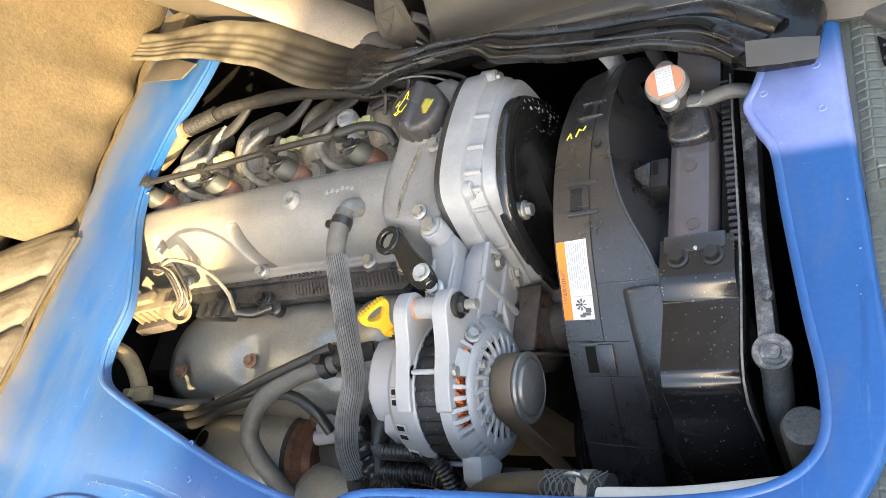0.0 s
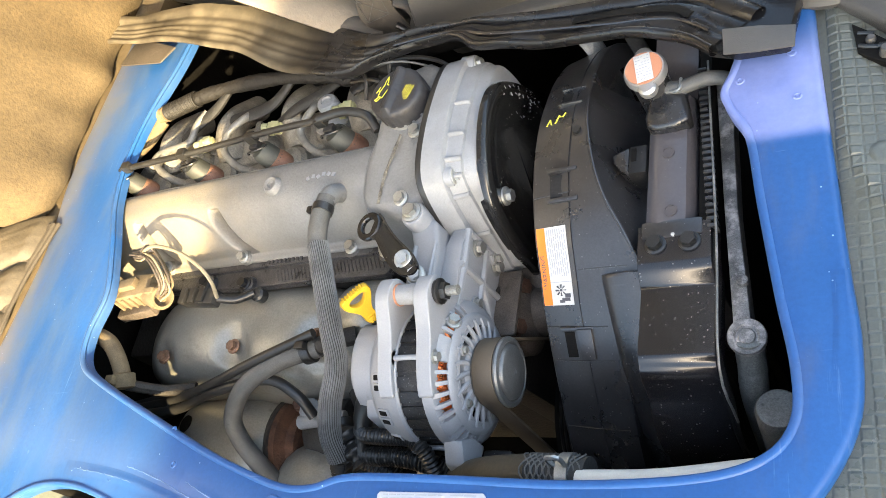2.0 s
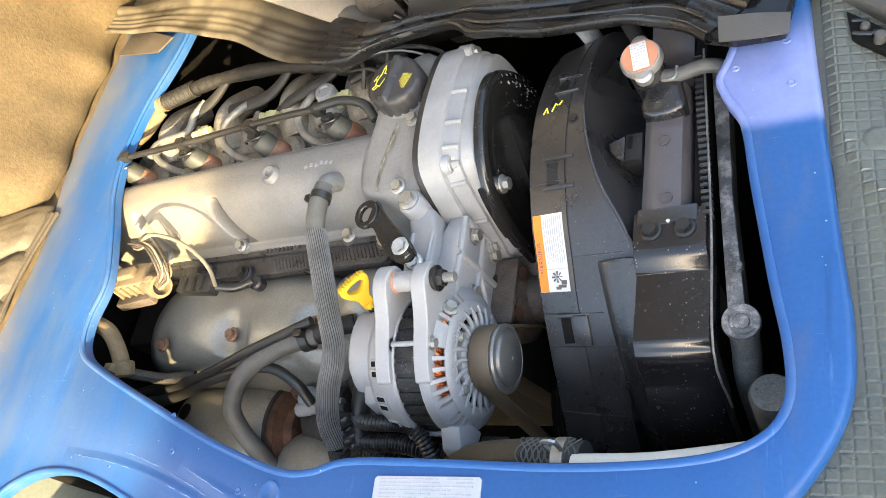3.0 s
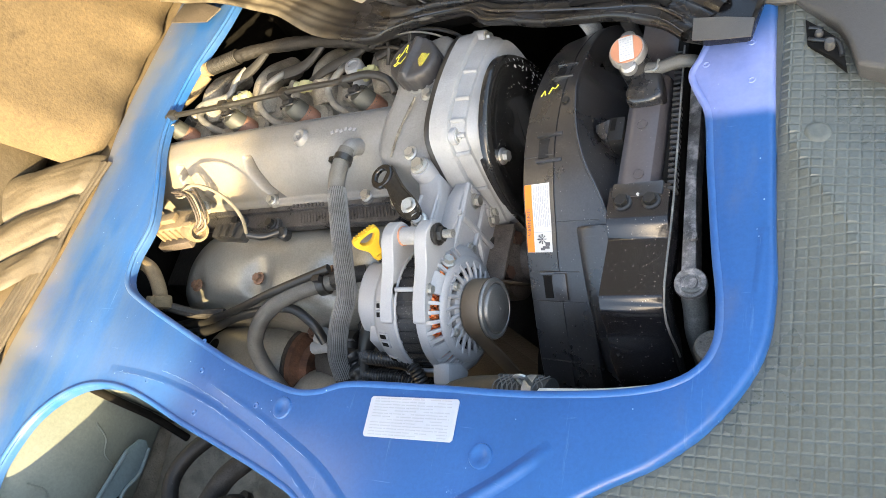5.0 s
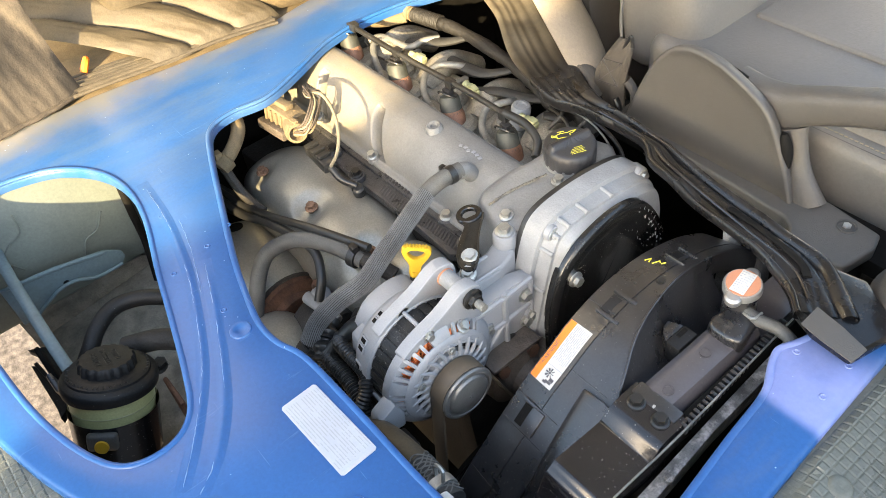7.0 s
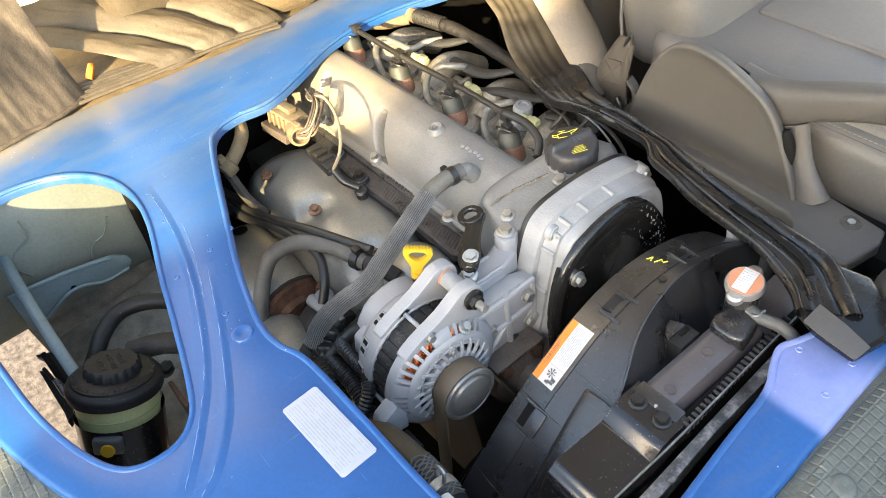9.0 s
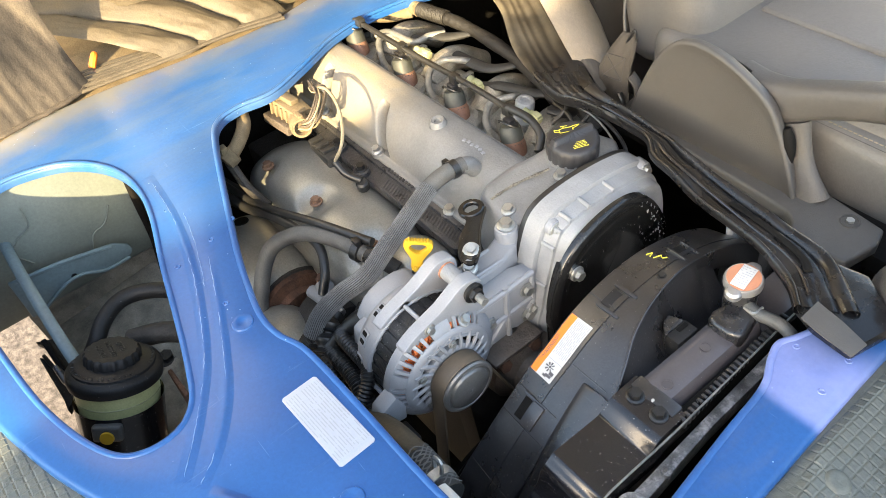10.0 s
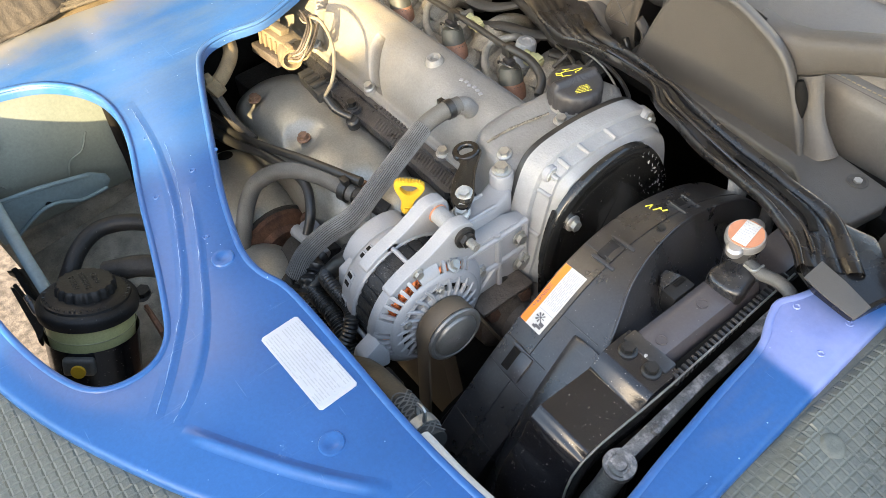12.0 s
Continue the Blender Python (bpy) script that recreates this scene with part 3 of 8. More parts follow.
def blue_panel():
    t = thing("seat_base_panel", "blue painted steel seat-base panel, scuffed and dusty, round the engine opening", "panel", (0, 0, 0.8))
    z = 0.9
    outer = flat_spline(RIM_OUT, 5, False) + flat_spline(RIM_IN, 5, False)
    hole = flat_spline(HOLE, 5, True)
    bm = bmesh.new()
    drop = [(0.0, 0.0), (0.0035, 0.0010), (0.006, 0.0040), (0.007, 0.008), (0.007, 0.016)]
    edges = []
    for loop, sign in ((outer, -1), (hole, 1)):
        start = inset(loop, 0.008) if sign < 0 else inset(loop, -0.008)
        rows = []
        for off, down in drop:
            o = inset(start, -off) if sign < 0 else inset(start, off)
            rows.append([bm.verts.new((a, b, z - down)) for a, b in o])
        n = len(loop)
        for r in range(len(rows) - 1):
            for j in range(n):
                k = (j + 1) % n
                bm.faces.new((rows[r][j], rows[r][k], rows[r + 1][k], rows[r + 1][j]))
        edges += [bm.edges.get((rows[0][j], rows[0][(j + 1) % n])) for j in range(n)]
    bmesh.ops.triangle_fill(bm, use_beauty=True, use_dissolve=False, edges=edges)
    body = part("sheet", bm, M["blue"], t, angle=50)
    # pressed beads and bosses
    for pts, r, h in (([(-0.479, 0.008, z), (-0.387, 0.0, z), (-0.317, -0.013, z), (-0.245, -0.032, z), (-0.157, -0.064, z), (-0.095, -0.093, z), (-0.031, -0.136, z), (0.013, -0.172, z)], 0.0052, 0.0013),
                   ([(-0.269, 0.001, z), (-0.181, -0.031, z), (-0.112, -0.059, z), (-0.049, -0.089, z), (0.0, -0.125, z), (0.031, -0.161, z)], 0.0052, 0.0013),
                   ([(0.042, -0.156, z), (0.095, -0.125, z), (0.164, -0.080, z), (0.219, -0.036, z)], 0.0055, 0.0045), ([(0.3907, 0.105, z), (0.3940, 0.150, z), (0.3945, 0.190, z)], 0.003, 0.0008)):
        p = spline(pts, 8)
        rows = []
        for i, q in enumerate(p):
            d = (p[min(i + 1, len(p) - 1)] - p[max(i - 1, 0)]).normalized()
            side = Vector((-d.y, d.x, 0))
            e = min(1, 6 * i / len(p), 6 * (len(p) - 1 - i) / len(p))
            rows.append([q + side * (1.7 * r * f) + Vector((0, 0, 0.00012 + h * e * 0.5 * (1 + math.cos(math.pi * f)))) for f in (-1, -0.75, -0.5, -0.25, 0, 0.25, 0.5, 0.75, 1)])
        part("bead", rings(bmesh.new(), rows, closed_loop=False, cap=False), M["blue"], body, angle=80)
    # worn crests of the two long beads, edge scuffs
    random.seed(12)
    for pts in ([(-0.46, 0.0065), (-0.387, 0.0), (-0.317, -0.013), (-0.245, -0.032), (-0.157, -0.064), (-0.095, -0.093), (-0.031, -0.136), (0.012, -0.171)], [(-0.262, -0.0015), (-0.181, -0.031), (-0.112, -0.059), (-0.049, -0.089), (0.0, -0.125), (0.029, -0.159)],
                [(-0.365, 0.012), (-0.31, 0.0), (-0.245, -0.020), (-0.215, -0.031)]):
        p = spline([(a, b, z + 0.0013) for a, b in pts], 14)
        k = 0
        while k < len(p) - 3:
            n_ = random.randint(5, 18)
            seg = p[k:k + n_]
            if len(seg) > 2 and random.random() < 0.8:
                part("scuff", tube([q + Vector((random.uniform(-0.0006, 0.0006), random.uniform(-0.0006, 0.0006), 0)) for q in seg], lambda s: 0.0006 * math.sin(math.pi * (0.06 + 0.88 * s)), 6, raw=True, flat=0.3), M["scuff"], body)
            k += n_ - 1 if random.random() < 0.7 else n_ + 1
    # rolled edges of the two openings
    for pts, closed, d in ((RIM_IN, False, 0.0), (HOLE, True, 0.0)):
        e = inset(flat_spline(pts, 6, True), -0.0045) if closed else flat_spline(pts, 6, False)
        if not closed:
            o = flat_spline(RIM_OUT, 5, False) + flat_spline(RIM_IN, 6, False)
            e = inset(o, 0.0045)[len(flat_spline(RIM_OUT, 5, False)) + 1:-1]
        part("rolled_edge", tube([(a, b, z - 0.0012) for a, b in (e + e[:1] if closed else e)], 0.0042, 10, raw=True, flat=0.8), M["blue"], body)
    for x, y, r in ((-0.130, -0.023, 0.014), (0.146, -0.052, 0.0135)):
        part("boss", lathe([(r, 0), (r * 0.9, 0.0025), (r * 0.55, 0.003), (r * 0.4, 0.0018), (0, 0.0018)], (x, y, z - 0.0005), (0, 0, 1), 24), M["blue"], body)
    for x, y in ((0.370, 0.418), (0.373, 0.367), (0.324, 0.397), (-0.275, -0.04), (-0.389, -0.003), (-0.289, 0.016), (-0.173, -0.023), (-0.305, 0.056)):
        part("dimple", lathe([(0.0042, 0), (0.0035, 0.0010), (0.0026, 0.0010), (0.0018, 0.0002), (0, 0.0001)], (x, y, z), (0, 0, 1), 14), M["blue"], body)
    # information plate with grey print bars
    lm = Matrix.Translation((0.054, -0.0215, z + 0.0012)) @ Matrix.Rotation(0.03, 4, "Z")
    plate = part("information_sticker", xf(prism([(-0.054, -0.0225), (-0.0565, -0.020), (-0.0565, 0.020), (-0.054, 0.0225), (0.054, 0.0225), (0.0565, 0.020), (0.0565, -0.020), (0.054, -0.0225)], -0.0006, 0.0006, "z", 0.0003, 1), lm),
                 M["silver"], t, "silver information sticker with small dark print")
    bm = bmesh.new()
    random.seed(4)
    for row in range(13):
        y = 0.020 - row * 0.0033
        x = -0.050
        while x < 0.049:
            w = min(random.uniform(0.004, 0.016), 0.050 - x)
            if random.random() < 0.86:
                merge(bm, xf(box(x, x + w - 0.0016, y - 0.0006, y + 0.0006, 0.0006, 0.0009, 0), lm))
            x += w
    part("print_field", bm, M["grey_ink"], plate)
    return t


# ---------------------------------------------------------------- rubber floor mat with raised pads
def floor_mat():
    t = thing("floor_mat", "grey rubber floor mat with square raised pads", "floor mat", (0.5, 0, 0.8))

    crest = [(0.52, 0.405), (0.31, 0.408), (0.255, 0.428), (0.20, 0.462), (0.117, 0.491), (0.0, 0.505), (-0.7, 0.52)]

    def height(x, y):
        xc = crest[-1][1]
        for (y1, x1), (y0, x0) in zip(crest, crest[1:]):
            if y0 <= y <= y1:
                xc = x0 + (x1 - x0) * (y - y0) / (y1 - y0)
        if y > 0.52:
            xc = 0.405
        if x <= xc:
            return 0.886 + 0.010 * min(1, max(0, x - 0.38) / max(0.01, xc - 0.38)) ** 2
        d = x - xc
        return 0.896 - 0.22 * d - 1.3 * max(0, d - 0.10) * min(1, max(0, d - 0.10) / 0.05)

    bm = bmesh.new()
    xs = [-1.0 + 0.02 * i for i in range(99)]
    ys = [-0.62 + 0.02 * i for i in range(59)]
    grid = {}
    for i, x in enumerate(xs):
        for j, y in enumerate(ys):
            grid[i, j] = bm.verts.new((x, y, max(0.52, height(x, y))))

    rim = flat_spline(RIM_OUT, 3, False)

    def over(x, y):
        if x < 0.30 and y > 0.10:
            return False
        inside, n = False, len(rim)
        for k in range(n):
            (xa, ya), (xb, yb) = rim[k], rim[(k + 1) % n]
            if (ya > y) != (yb > y) and x < xa + (y - ya) * (xb - xa) / (yb - ya):
                inside = not inside
        return not inside

    for i in range(len(xs) - 1):
        for j in range(len(ys) - 1):
            if any(over(xs[i + a], ys[j + c]) for a in (0, 1) for c in (0, 1)):
                bm.faces.new((grid[i, j], grid[i + 1, j], grid[i + 1, j + 1], grid[i, j + 1]))
    for v in [v for v in bm.verts if not v.link_faces]:
        bm.verts.remove(v)
    sheet = part("sheet", bm, M["mat_rubber"], t, angle=60)
    # raised pads
    verts, faces, p = [], [], 0.0105
    for i in range(int(1.35 / p)):
        for j in range(int(1.2 / p)):
            x, y = -0.75 + i * p, -0.60 + j * p
            if not over(x, y) or x > 0.60 or y > 0.50 or (x < -0.15 and y < -0.50) or x < -0.75:
                continue
            b, k = 0.00515, len(verts)
            for d, up in ((b, 0.0), (b * 0.66, 0.0007)):
                for sx, sy in ((-1, -1), (1, -1), (1, 1), (-1, 1)):
                    xx, yy = x + sx * d, y + sy * d
                    verts.append(tuple(W(xx, yy, max(0.52, height(xx, yy)) + up) - BASE[t]))
            faces += [(k + 4, k + 5, k + 6, k + 7)] + [(k + a, k + (a + 1) % 4, k + 4 + (a + 1) % 4, k + 4 + a) for a in range(4)]
    me = bpy.data.meshes.new("raised_pad_field")
    me.from_pydata(verts, [], faces)
    me.materials.append(M["mat_rubber"])
    ob = new("raised_pad_field", me)
    ob.parent = t
    tagged(ob, kind="stuff")
    part("push_clip", lathe([(0.0125, 0), (0.0125, 0.0025), (0.010, 0.0045), (0.006, 0.0050), (0, 0.0040)], (0.436, 0.298, 0.889), (0.22, 0, 1), 24), M["mat_rubber"], t,
         "round grey push clip")
    return t


# ---------------------------------------------------------------- engine
def engine():
    t = thing("engine", "grey cast-aluminium diesel engine, dusty, lying under the seat base", "engine", (-0.3, 0.35, 0.2))
    part("block", box(-0.66, -0.01, 0.22, 0.60, 0.30, 0.74, 0.01), M["dark_cast"], t, "grimy dark engine block")
    part("cylinder_head", box(-0.66, -0.03, 0.30, 0.60, 0.72, 0.790, 0.006), M["dark_cast"], t, "dark oily cylinder head")
    # long valve cover, its near flank scooped out at two bolts
    sec = [(0.437, 0.80), (0.437, 0.866), (0.435, 0.872), (0.429, 0.8775), (0.418, 0.880), (0.405, 0.8803), (0.392, 0.8795), (0.380, 0.8755), (0.370, 0.869), (0.361, 0.861), (0.353, 0.851),
           (0.346, 0.840), (0.341, 0.829), (0.338, 0.818), (0.336, 0.811), (0.328, 0.808), (0.326, 0.803), (0.326, 0.792)]
    fine = flat_spline(sec, 4, False)
    bm = bmesh.new()
    loops = []
    for i in range(401):
        x = -0.718 + 0.618 * i / 400
        lp = []
        for a, b in fine:
            s = min(1, max(0, (0.876 - b) / 0.016)) if 0.337 <= a < 0.382 else 0
            dip = 0
            for x0 in (-0.535, -0.375):
                xc = x0 - 0.6 * (b - 0.84)
                dip += math.exp(-((x - xc) / 0.0095) ** 4)
            k = s * min(1, dip)
            lp.append((x, a + 0.042 * k, b - 0.010 * k - 0.004 * max(0, -0.52 - x) / 0.18))
        loops.append(lp)
    rings(bm, loops)
    cover = part("valve_cover", bm, M["cover"], t, "grey painted valve cover, its rear end tinted with dust and sunlit warmth", angle=50)
    for x in (-0.378, -0.536):
        part("bolt_post", lathe([(0.012, -0.02), (0.011, 0.006), (0.0085, 0.009), (0, 0.009)], (x + 0.004, 0.335, 0.806), (0, -0.25, 1), 16), M["cover"], cover)
        bolt(cover, (x + 0.004, 0.333, 0.814), (0, -0.3, 1), 0.0065, 0.010, M["steel"])
    part("filler_boss", lathe([(0.015, 0), (0.0125, 0.008), (0.010, 0.0105), (0.0055, 0.009), (0.0045, 0.005), (0, 0.005)], (-0.283, 0.397, 0.877), (0, -0.1, 1), 22), M["cover"], cover)
    part("breather_nipple", tube([(-0.172, 0.374, 0.868), (-0.170, 0.362, 0.885), (-0.169, 0.346, 0.892)], lambda s: 0.0128 - 0.001 * s, 18), M["cover"], cover)
    random.seed(21)
    for k in range(6):
        x = -0.222 + k * 0.0085
        part("casting_mark", xf(box(-0.0028, 0.0028, -0.0028, 0.0028, -0.001, 0.0008, 0.0006), Matrix.Translation((x, 0.399 + random.uniform(-0.002, 0.002), 0.8803)) @ Matrix.Rotation(random.uniform(-1, 1), 4, "Z")), M["alt"], cover)
    # raised front end of the cover, falling away in two slopes on the near side
    top = [(-0.127, 0.405), (-0.118, 0.436), (-0.119, 0.50), (-0.105, 0.525), (-0.030, 0.525), (-0.030, 0.345), (-0.050, 0.322), (-0.085, 0.322), (-0.118, 0.335), (-0.130, 0.365)]
    bm = bmesh.new()
    lv = [(0.79, -0.004), (0.845, -0.003), (0.868, 0.0), (0.878, 0.004), (0.884, 0.011), (0.8855, 0.020)]
    loops = []
    for z, d in lv:
        lp = []
        for a, b in flat_spline(inset(top, d), 3, True):
            lp.append((a, b, z + (0.010 * min(1, max(0, (b - 0.37) / 0.06)) if z > 0.86 else 0) - (0.20 * max(0, 0.36 - b) if z > 0.86 else 0)))
        loops.append(lp)
    rings(bm, loops)
    front = part("cover_front", bm, M["cover"], t, "raised front end of the valve cover", angle=45)
    part("ridge", tube([(-0.095, 0.338, 0.882), (-0.088, 0.375, 0.889), (-0.072, 0.425, 0.8955)], lambda q: 0.0022 + 0.0012 * noise.noise((9 * q, 2, 0)), 8, 14, flat=0.35), M["sand"], front, "crust of pale sand")
    part("filler_neck", lathe([(0.037, -0.02), (0.036, 0.003), (0.034, 0.005), (0, 0.005)], (-0.074, 0.472, 0.894), (0, 0, 1), 30), M["cover"], front)
    bolt(front, (-0.050, 0.425, 0.8955), (0, 0, 1), 0.0070, 0.008, M["steel"])
    bolt(front, (-0.062, 0.340, 0.882), (0, -0.2, 1), 0.0068, 0.008, M["steel"])
    # grey intake casting behind the injectors
    ledge = part("intake_ledge", box(-0.63, -0.135, 0.488, 0.540, 0.79, 0.832, 0.008, seg=3), M["head"], t, "dusty grey intake casting")
    for x in (-0.575, -0.445, -0.310, -0.185):
        part("runner", tube([(x, 0.50, 0.822), (x - 0.012, 0.540, 0.838), (x - 0.022, 0.585, 0.828), (x - 0.026, 0.64, 0.79)], lambda q: 0.024 - 0.003 * q, 16), M["head"], ledge)
        part("runner_web", box(x + 0.040, x + 0.052, 0.495, 0.560, 0.80, 0.842, 0.004), M["head"], ledge)
    # timing cover: flange, two steps, then the black belt cover
    TIMING = [(0.294, 0.745), (0.301, 0.778), (0.314, 0.831), (0.333, 0.888), (0.356, 0.909), (0.40, 0.915), (0.447, 0.913), (0.50, 0.904), (0.528, 0.890), (0.545, 0.86), (0.552, 0.80),
              (0.540, 0.70), (0.45, 0.64), (0.365, 0.655), (0.312, 0.700)]
    full = flat_spline(TIMING, 4, True)
    part("gasket", prism(full, -0.030, -0.022, "x", 0.001), M["rubber"], t, "thin black gasket")
    bm = bmesh.new()
    prof = ((-0.022, 0.0), (0.001, 0.0), (0.0045, 0.001), (0.006, 0.0035), (0.0065, 0.0075), (0.009, 0.0088), (0.022, 0.0098), (0.0250, 0.0110), (0.0262, 0.0145), (0.029, 0.0158), (0.037, 0.0168),
            (0.040, 0.0185), (0.041, 0.022), (0.040, 0.035))
    rings(bm, [[(x, a, b) for a, b in inset(full, o)] for x, o in prof])
    tc = part("timing_cover", bm, M["cast"], t, "bare cast-aluminium timing cover with stepped flange and bolts", angle=26)
    for y, z in ((0.352, 0.891), (0.309, 0.772), (0.520, 0.884), (0.325, 0.690)):
        part("lug", lathe([(0.0125, -0.010), (0.0115, 0.006), (0.009, 0.008), (0, 0.008)], (0.007, y, z), (1, 0, 0), 18), M["alt"], tc)
        bolt(tc, (0.014, y, z), (1, 0, 0), 0.0068, 0.007, M["steel"])
    # short stiffening ribs, half sunk in the two steps
    first, second = inset(full, 0.0085), inset(full, 0.0105)
    for i in (7, 11, 14, 17, 20, 24):
        part("rib", tube([(0.004, *first[i]), (0.026, *second[i])], 0.0034, 10, 2), M["cast"], tc)
    BELT = [(0.312, 0.700), (0.306, 0.745), (0.306, 0.792), (0.325, 0.857), (0.362, 0.893), (0.422, 0.907), (0.474, 0.892), (0.516, 0.838), (0.533, 0.777), (0.526, 0.70), (0.45, 0.645), (0.36, 0.660)]
    black = flat_spline(BELT, 5, True)
    bm = bmesh.new()
    rings(bm, [[(x, a, b) for a, b in inset(black, o)] for x, o in ((0.030, 0.012), (0.0418, 0.012), (0.0420, 0.0), (0.0475, 0.0), (0.0508, 0.0015), (0.0528, 0.005), (0.0536, 0.010), (0.0538, 0.013), (0.0522, 0.017), (0.0526, 0.03), (0.0545, 0.06))])
    bc = part("belt_cover", bm, M["worn_black"], t, "gloss black front belt cover with scraped paint", angle=40)
    bolt(bc, (0.0530, 0.3505, 0.8385), (1, 0, 0), 0.0076, 0.009, M["steel"])
    part("washer", lathe([(0.0115, -0.002), (0.0110, 0.001), (0.006, 0.0015), (0, 0.0015)], (0.0535, 0.3505, 0.8385), (1, 0, 0), 20), M["steel"], bc)
    # paint scraped off in short streaks round the upper far end
    random.seed(31)
    bm = bmesh.new()
    rim = [p for p in black if 0.465 < p[0] < 0.533 and p[1] > 0.77]
    for k in range(130):
        i = random.randrange(len(rim) - 1)
        f = random.random()
        y, z = (rim[i][q] + (rim[i + 1][q] - rim[i][q]) * f for q in (0, 1))
        x = random.uniform(0.0425, 0.0470)
        tube([(x, y, z), (x + random.uniform(0.0008, 0.003), y, z)], random.uniform(0.0003, 0.0008), 5, 1, bm=bm)
    for k in range(70):
        i = random.randrange(len(rim) - 1)
        p = Vector(rim[i]).lerp(Vector((0.43, 0.79)), random.uniform(0.06, 0.16) if k % 3 else random.uniform(0.16, 0.5))
        d = Vector((random.uniform(-0.003, 0.003), random.uniform(-0.006, 0.002)))
        tube([(0.0530, p.x, p.y), (0.0530, p.x + d.x, p.y + d.y)], random.uniform(0.0003, 0.0008), 5, 1, bm=bm)
    part("scraped_patch", bm, M["cast"], bc, "bare streaks of scraped paint")
    part("front_case", prism([(0.18, 0.68), (0.27, 0.76), (0.30, 0.74), (0.40, 0.66), (0.46, 0.62), (0.46, 0.42), (0.20, 0.42)], -0.03, 0.015, "x", 0.008), M["dark_cast"], t, "dirty front case of the engine")
    pump = part("pump_body", lathe([(0.0, 0), (0.052, 0), (0.052, 0.03), (0.03, 0.045), (0.03, 0.07), (0.0, 0.07)], (0.0, 0.262, 0.70), (1, 0.1, 0), 24), M["rust_cast"], t, "brown dirty water pump")
    part("pump_rib", box(-0.005, 0.04, 0.215, 0.30, 0.745, 0.752, 0.003), M["rust_cast"], pump)
    part("pump_rib", xf(box(-0.005, 0.035, -0.05, 0.05, -0.004, 0.004, 0.003), Matrix.Translation((0.02, 0.285, 0.70)) @ Matrix.Rotation(0.7, 4, "X")), M["rust_cast"], pump)
    bolt(t, (0.030, 0.232, 0.735), (1, 0, 0.2), 0.010, 0.012, M["rust"])
    bolt(t, (0.030, 0.285, 0.735), (1, 0, 0.2), 0.010, 0.012, M["rust"])
    # flange strip along the near side of the cover, with a woven-looking relief
    fl = part("side_flange", prism([(-0.60, 0.335), (-0.60, 0.300), (-0.45, 0.296), (-0.36, 0.290), (-0.25, 0.292), (-0.13, 0.288), (-0.115, 0.300), (-0.115, 0.345)], 0.782, 0.798, "z", 0.003), M["flange"], t,
              "dark grey ribbed flange with cast letters")
    part("upper_step", box(-0.62, -0.115, 0.318, 0.345, 0.79, 0.804, 0.003), M["flange"], fl)
    for x0, n_, y in ((-0.315, 18, 0.304), (-0.205, 12, 0.306)):
        for i in range(n_):
            part("rib", xf(box(-0.0014, 0.0014, -0.010, 0.010, -0.001, 0.0015, 0.0006), Matrix.Translation((x0 + i * 0.0062, y, 0.7975)) @ Matrix.Rotation(0.45, 4, "Z")), M["flange"], fl)
    for k in range(9):
        part("cast_letter", box(-0.335 + k * 0.0075, -0.3300 + k * 0.0075, 0.321, 0.329, 0.8035, 0.8060, 0.001), M["flange"], fl)
    for x, y, m_ in ((-0.186, 0.330, "steel"), (-0.128, 0.318, "steel"), (-0.445, 0.302, "dark_steel"), (-0.365, 0.293, "dark_steel")):
        part("lug", lathe([(0.015, -0.01), (0.0135, 0.007), (0.009, 0.009), (0, 0.009)], (x, y, 0.798), (0, -0.1, 1), 16), M["flange"], fl)
        bolt(fl, (x, y, 0.806), (0, -0.1, 1), 0.0072, 0.010, M[m_])
    # lifting eye: a ring that runs into a bent flat arm, bolted at its foot
    arm = [(-0.0905, 0.3235), (-0.078, 0.310), (-0.060, 0.288), (-0.042, 0.272), (-0.028, 0.259), (-0.021, 0.246), (-0.027, 0.237), (-0.042, 0.238), (-0.058, 0.249), (-0.074, 0.268), (-0.088, 0.288), (-0.098, 0.2945)]
    hk = part("lifting_eye", prism(flat_spline(arm, 4, True), 0.876, 0.882, "z", 0.0012), M["worn_black"], t, "black painted lifting eye")
    part("eye_ring", lathe([(0.0105, 0.001), (0.0165, 0.0), (0.0180, 0.0015), (0.0180, 0.006), (0.0165, 0.0075), (0.0110, 0.0075), (0.0098, 0.006), (0.0098, 0.002), (0.0105, 0.001)], (-0.1015, 0.309, 0.8755), (-0.12, -0.10, 1), 36, cap=False), M["worn_black"], hk)
    part("raised_edge", tube([(-0.0885, 0.322, 0.8825), (-0.060, 0.2885, 0.8830), (-0.030, 0.261, 0.8830), (-0.0215, 0.246, 0.8825)], 0.0016, 6), M["worn_black"], hk)
    for x, y, z in ((-0.041, 0.257, 0.881), (-0.030, 0.243, 0.868)):
        part("washer", lathe([(0.0115, 0), (0.0115, 0.002), (0, 0.002)], (x, y, z), (0.3, -0.3, 1), 18), M["steel"], hk)
        bolt(t, (x, y, z + 0.001), (0.3, -0.3, 1), 0.0072, 0.012, M["steel"])
    # pressed heat shield over the exhaust manifold
    bm = bmesh.new()
    loops, nn = [], 48
    dishes = ((-0.377, 0.208, 0.036), (-0.519, 0.200, 0.026), (-0.231, 0.216, 0.030))
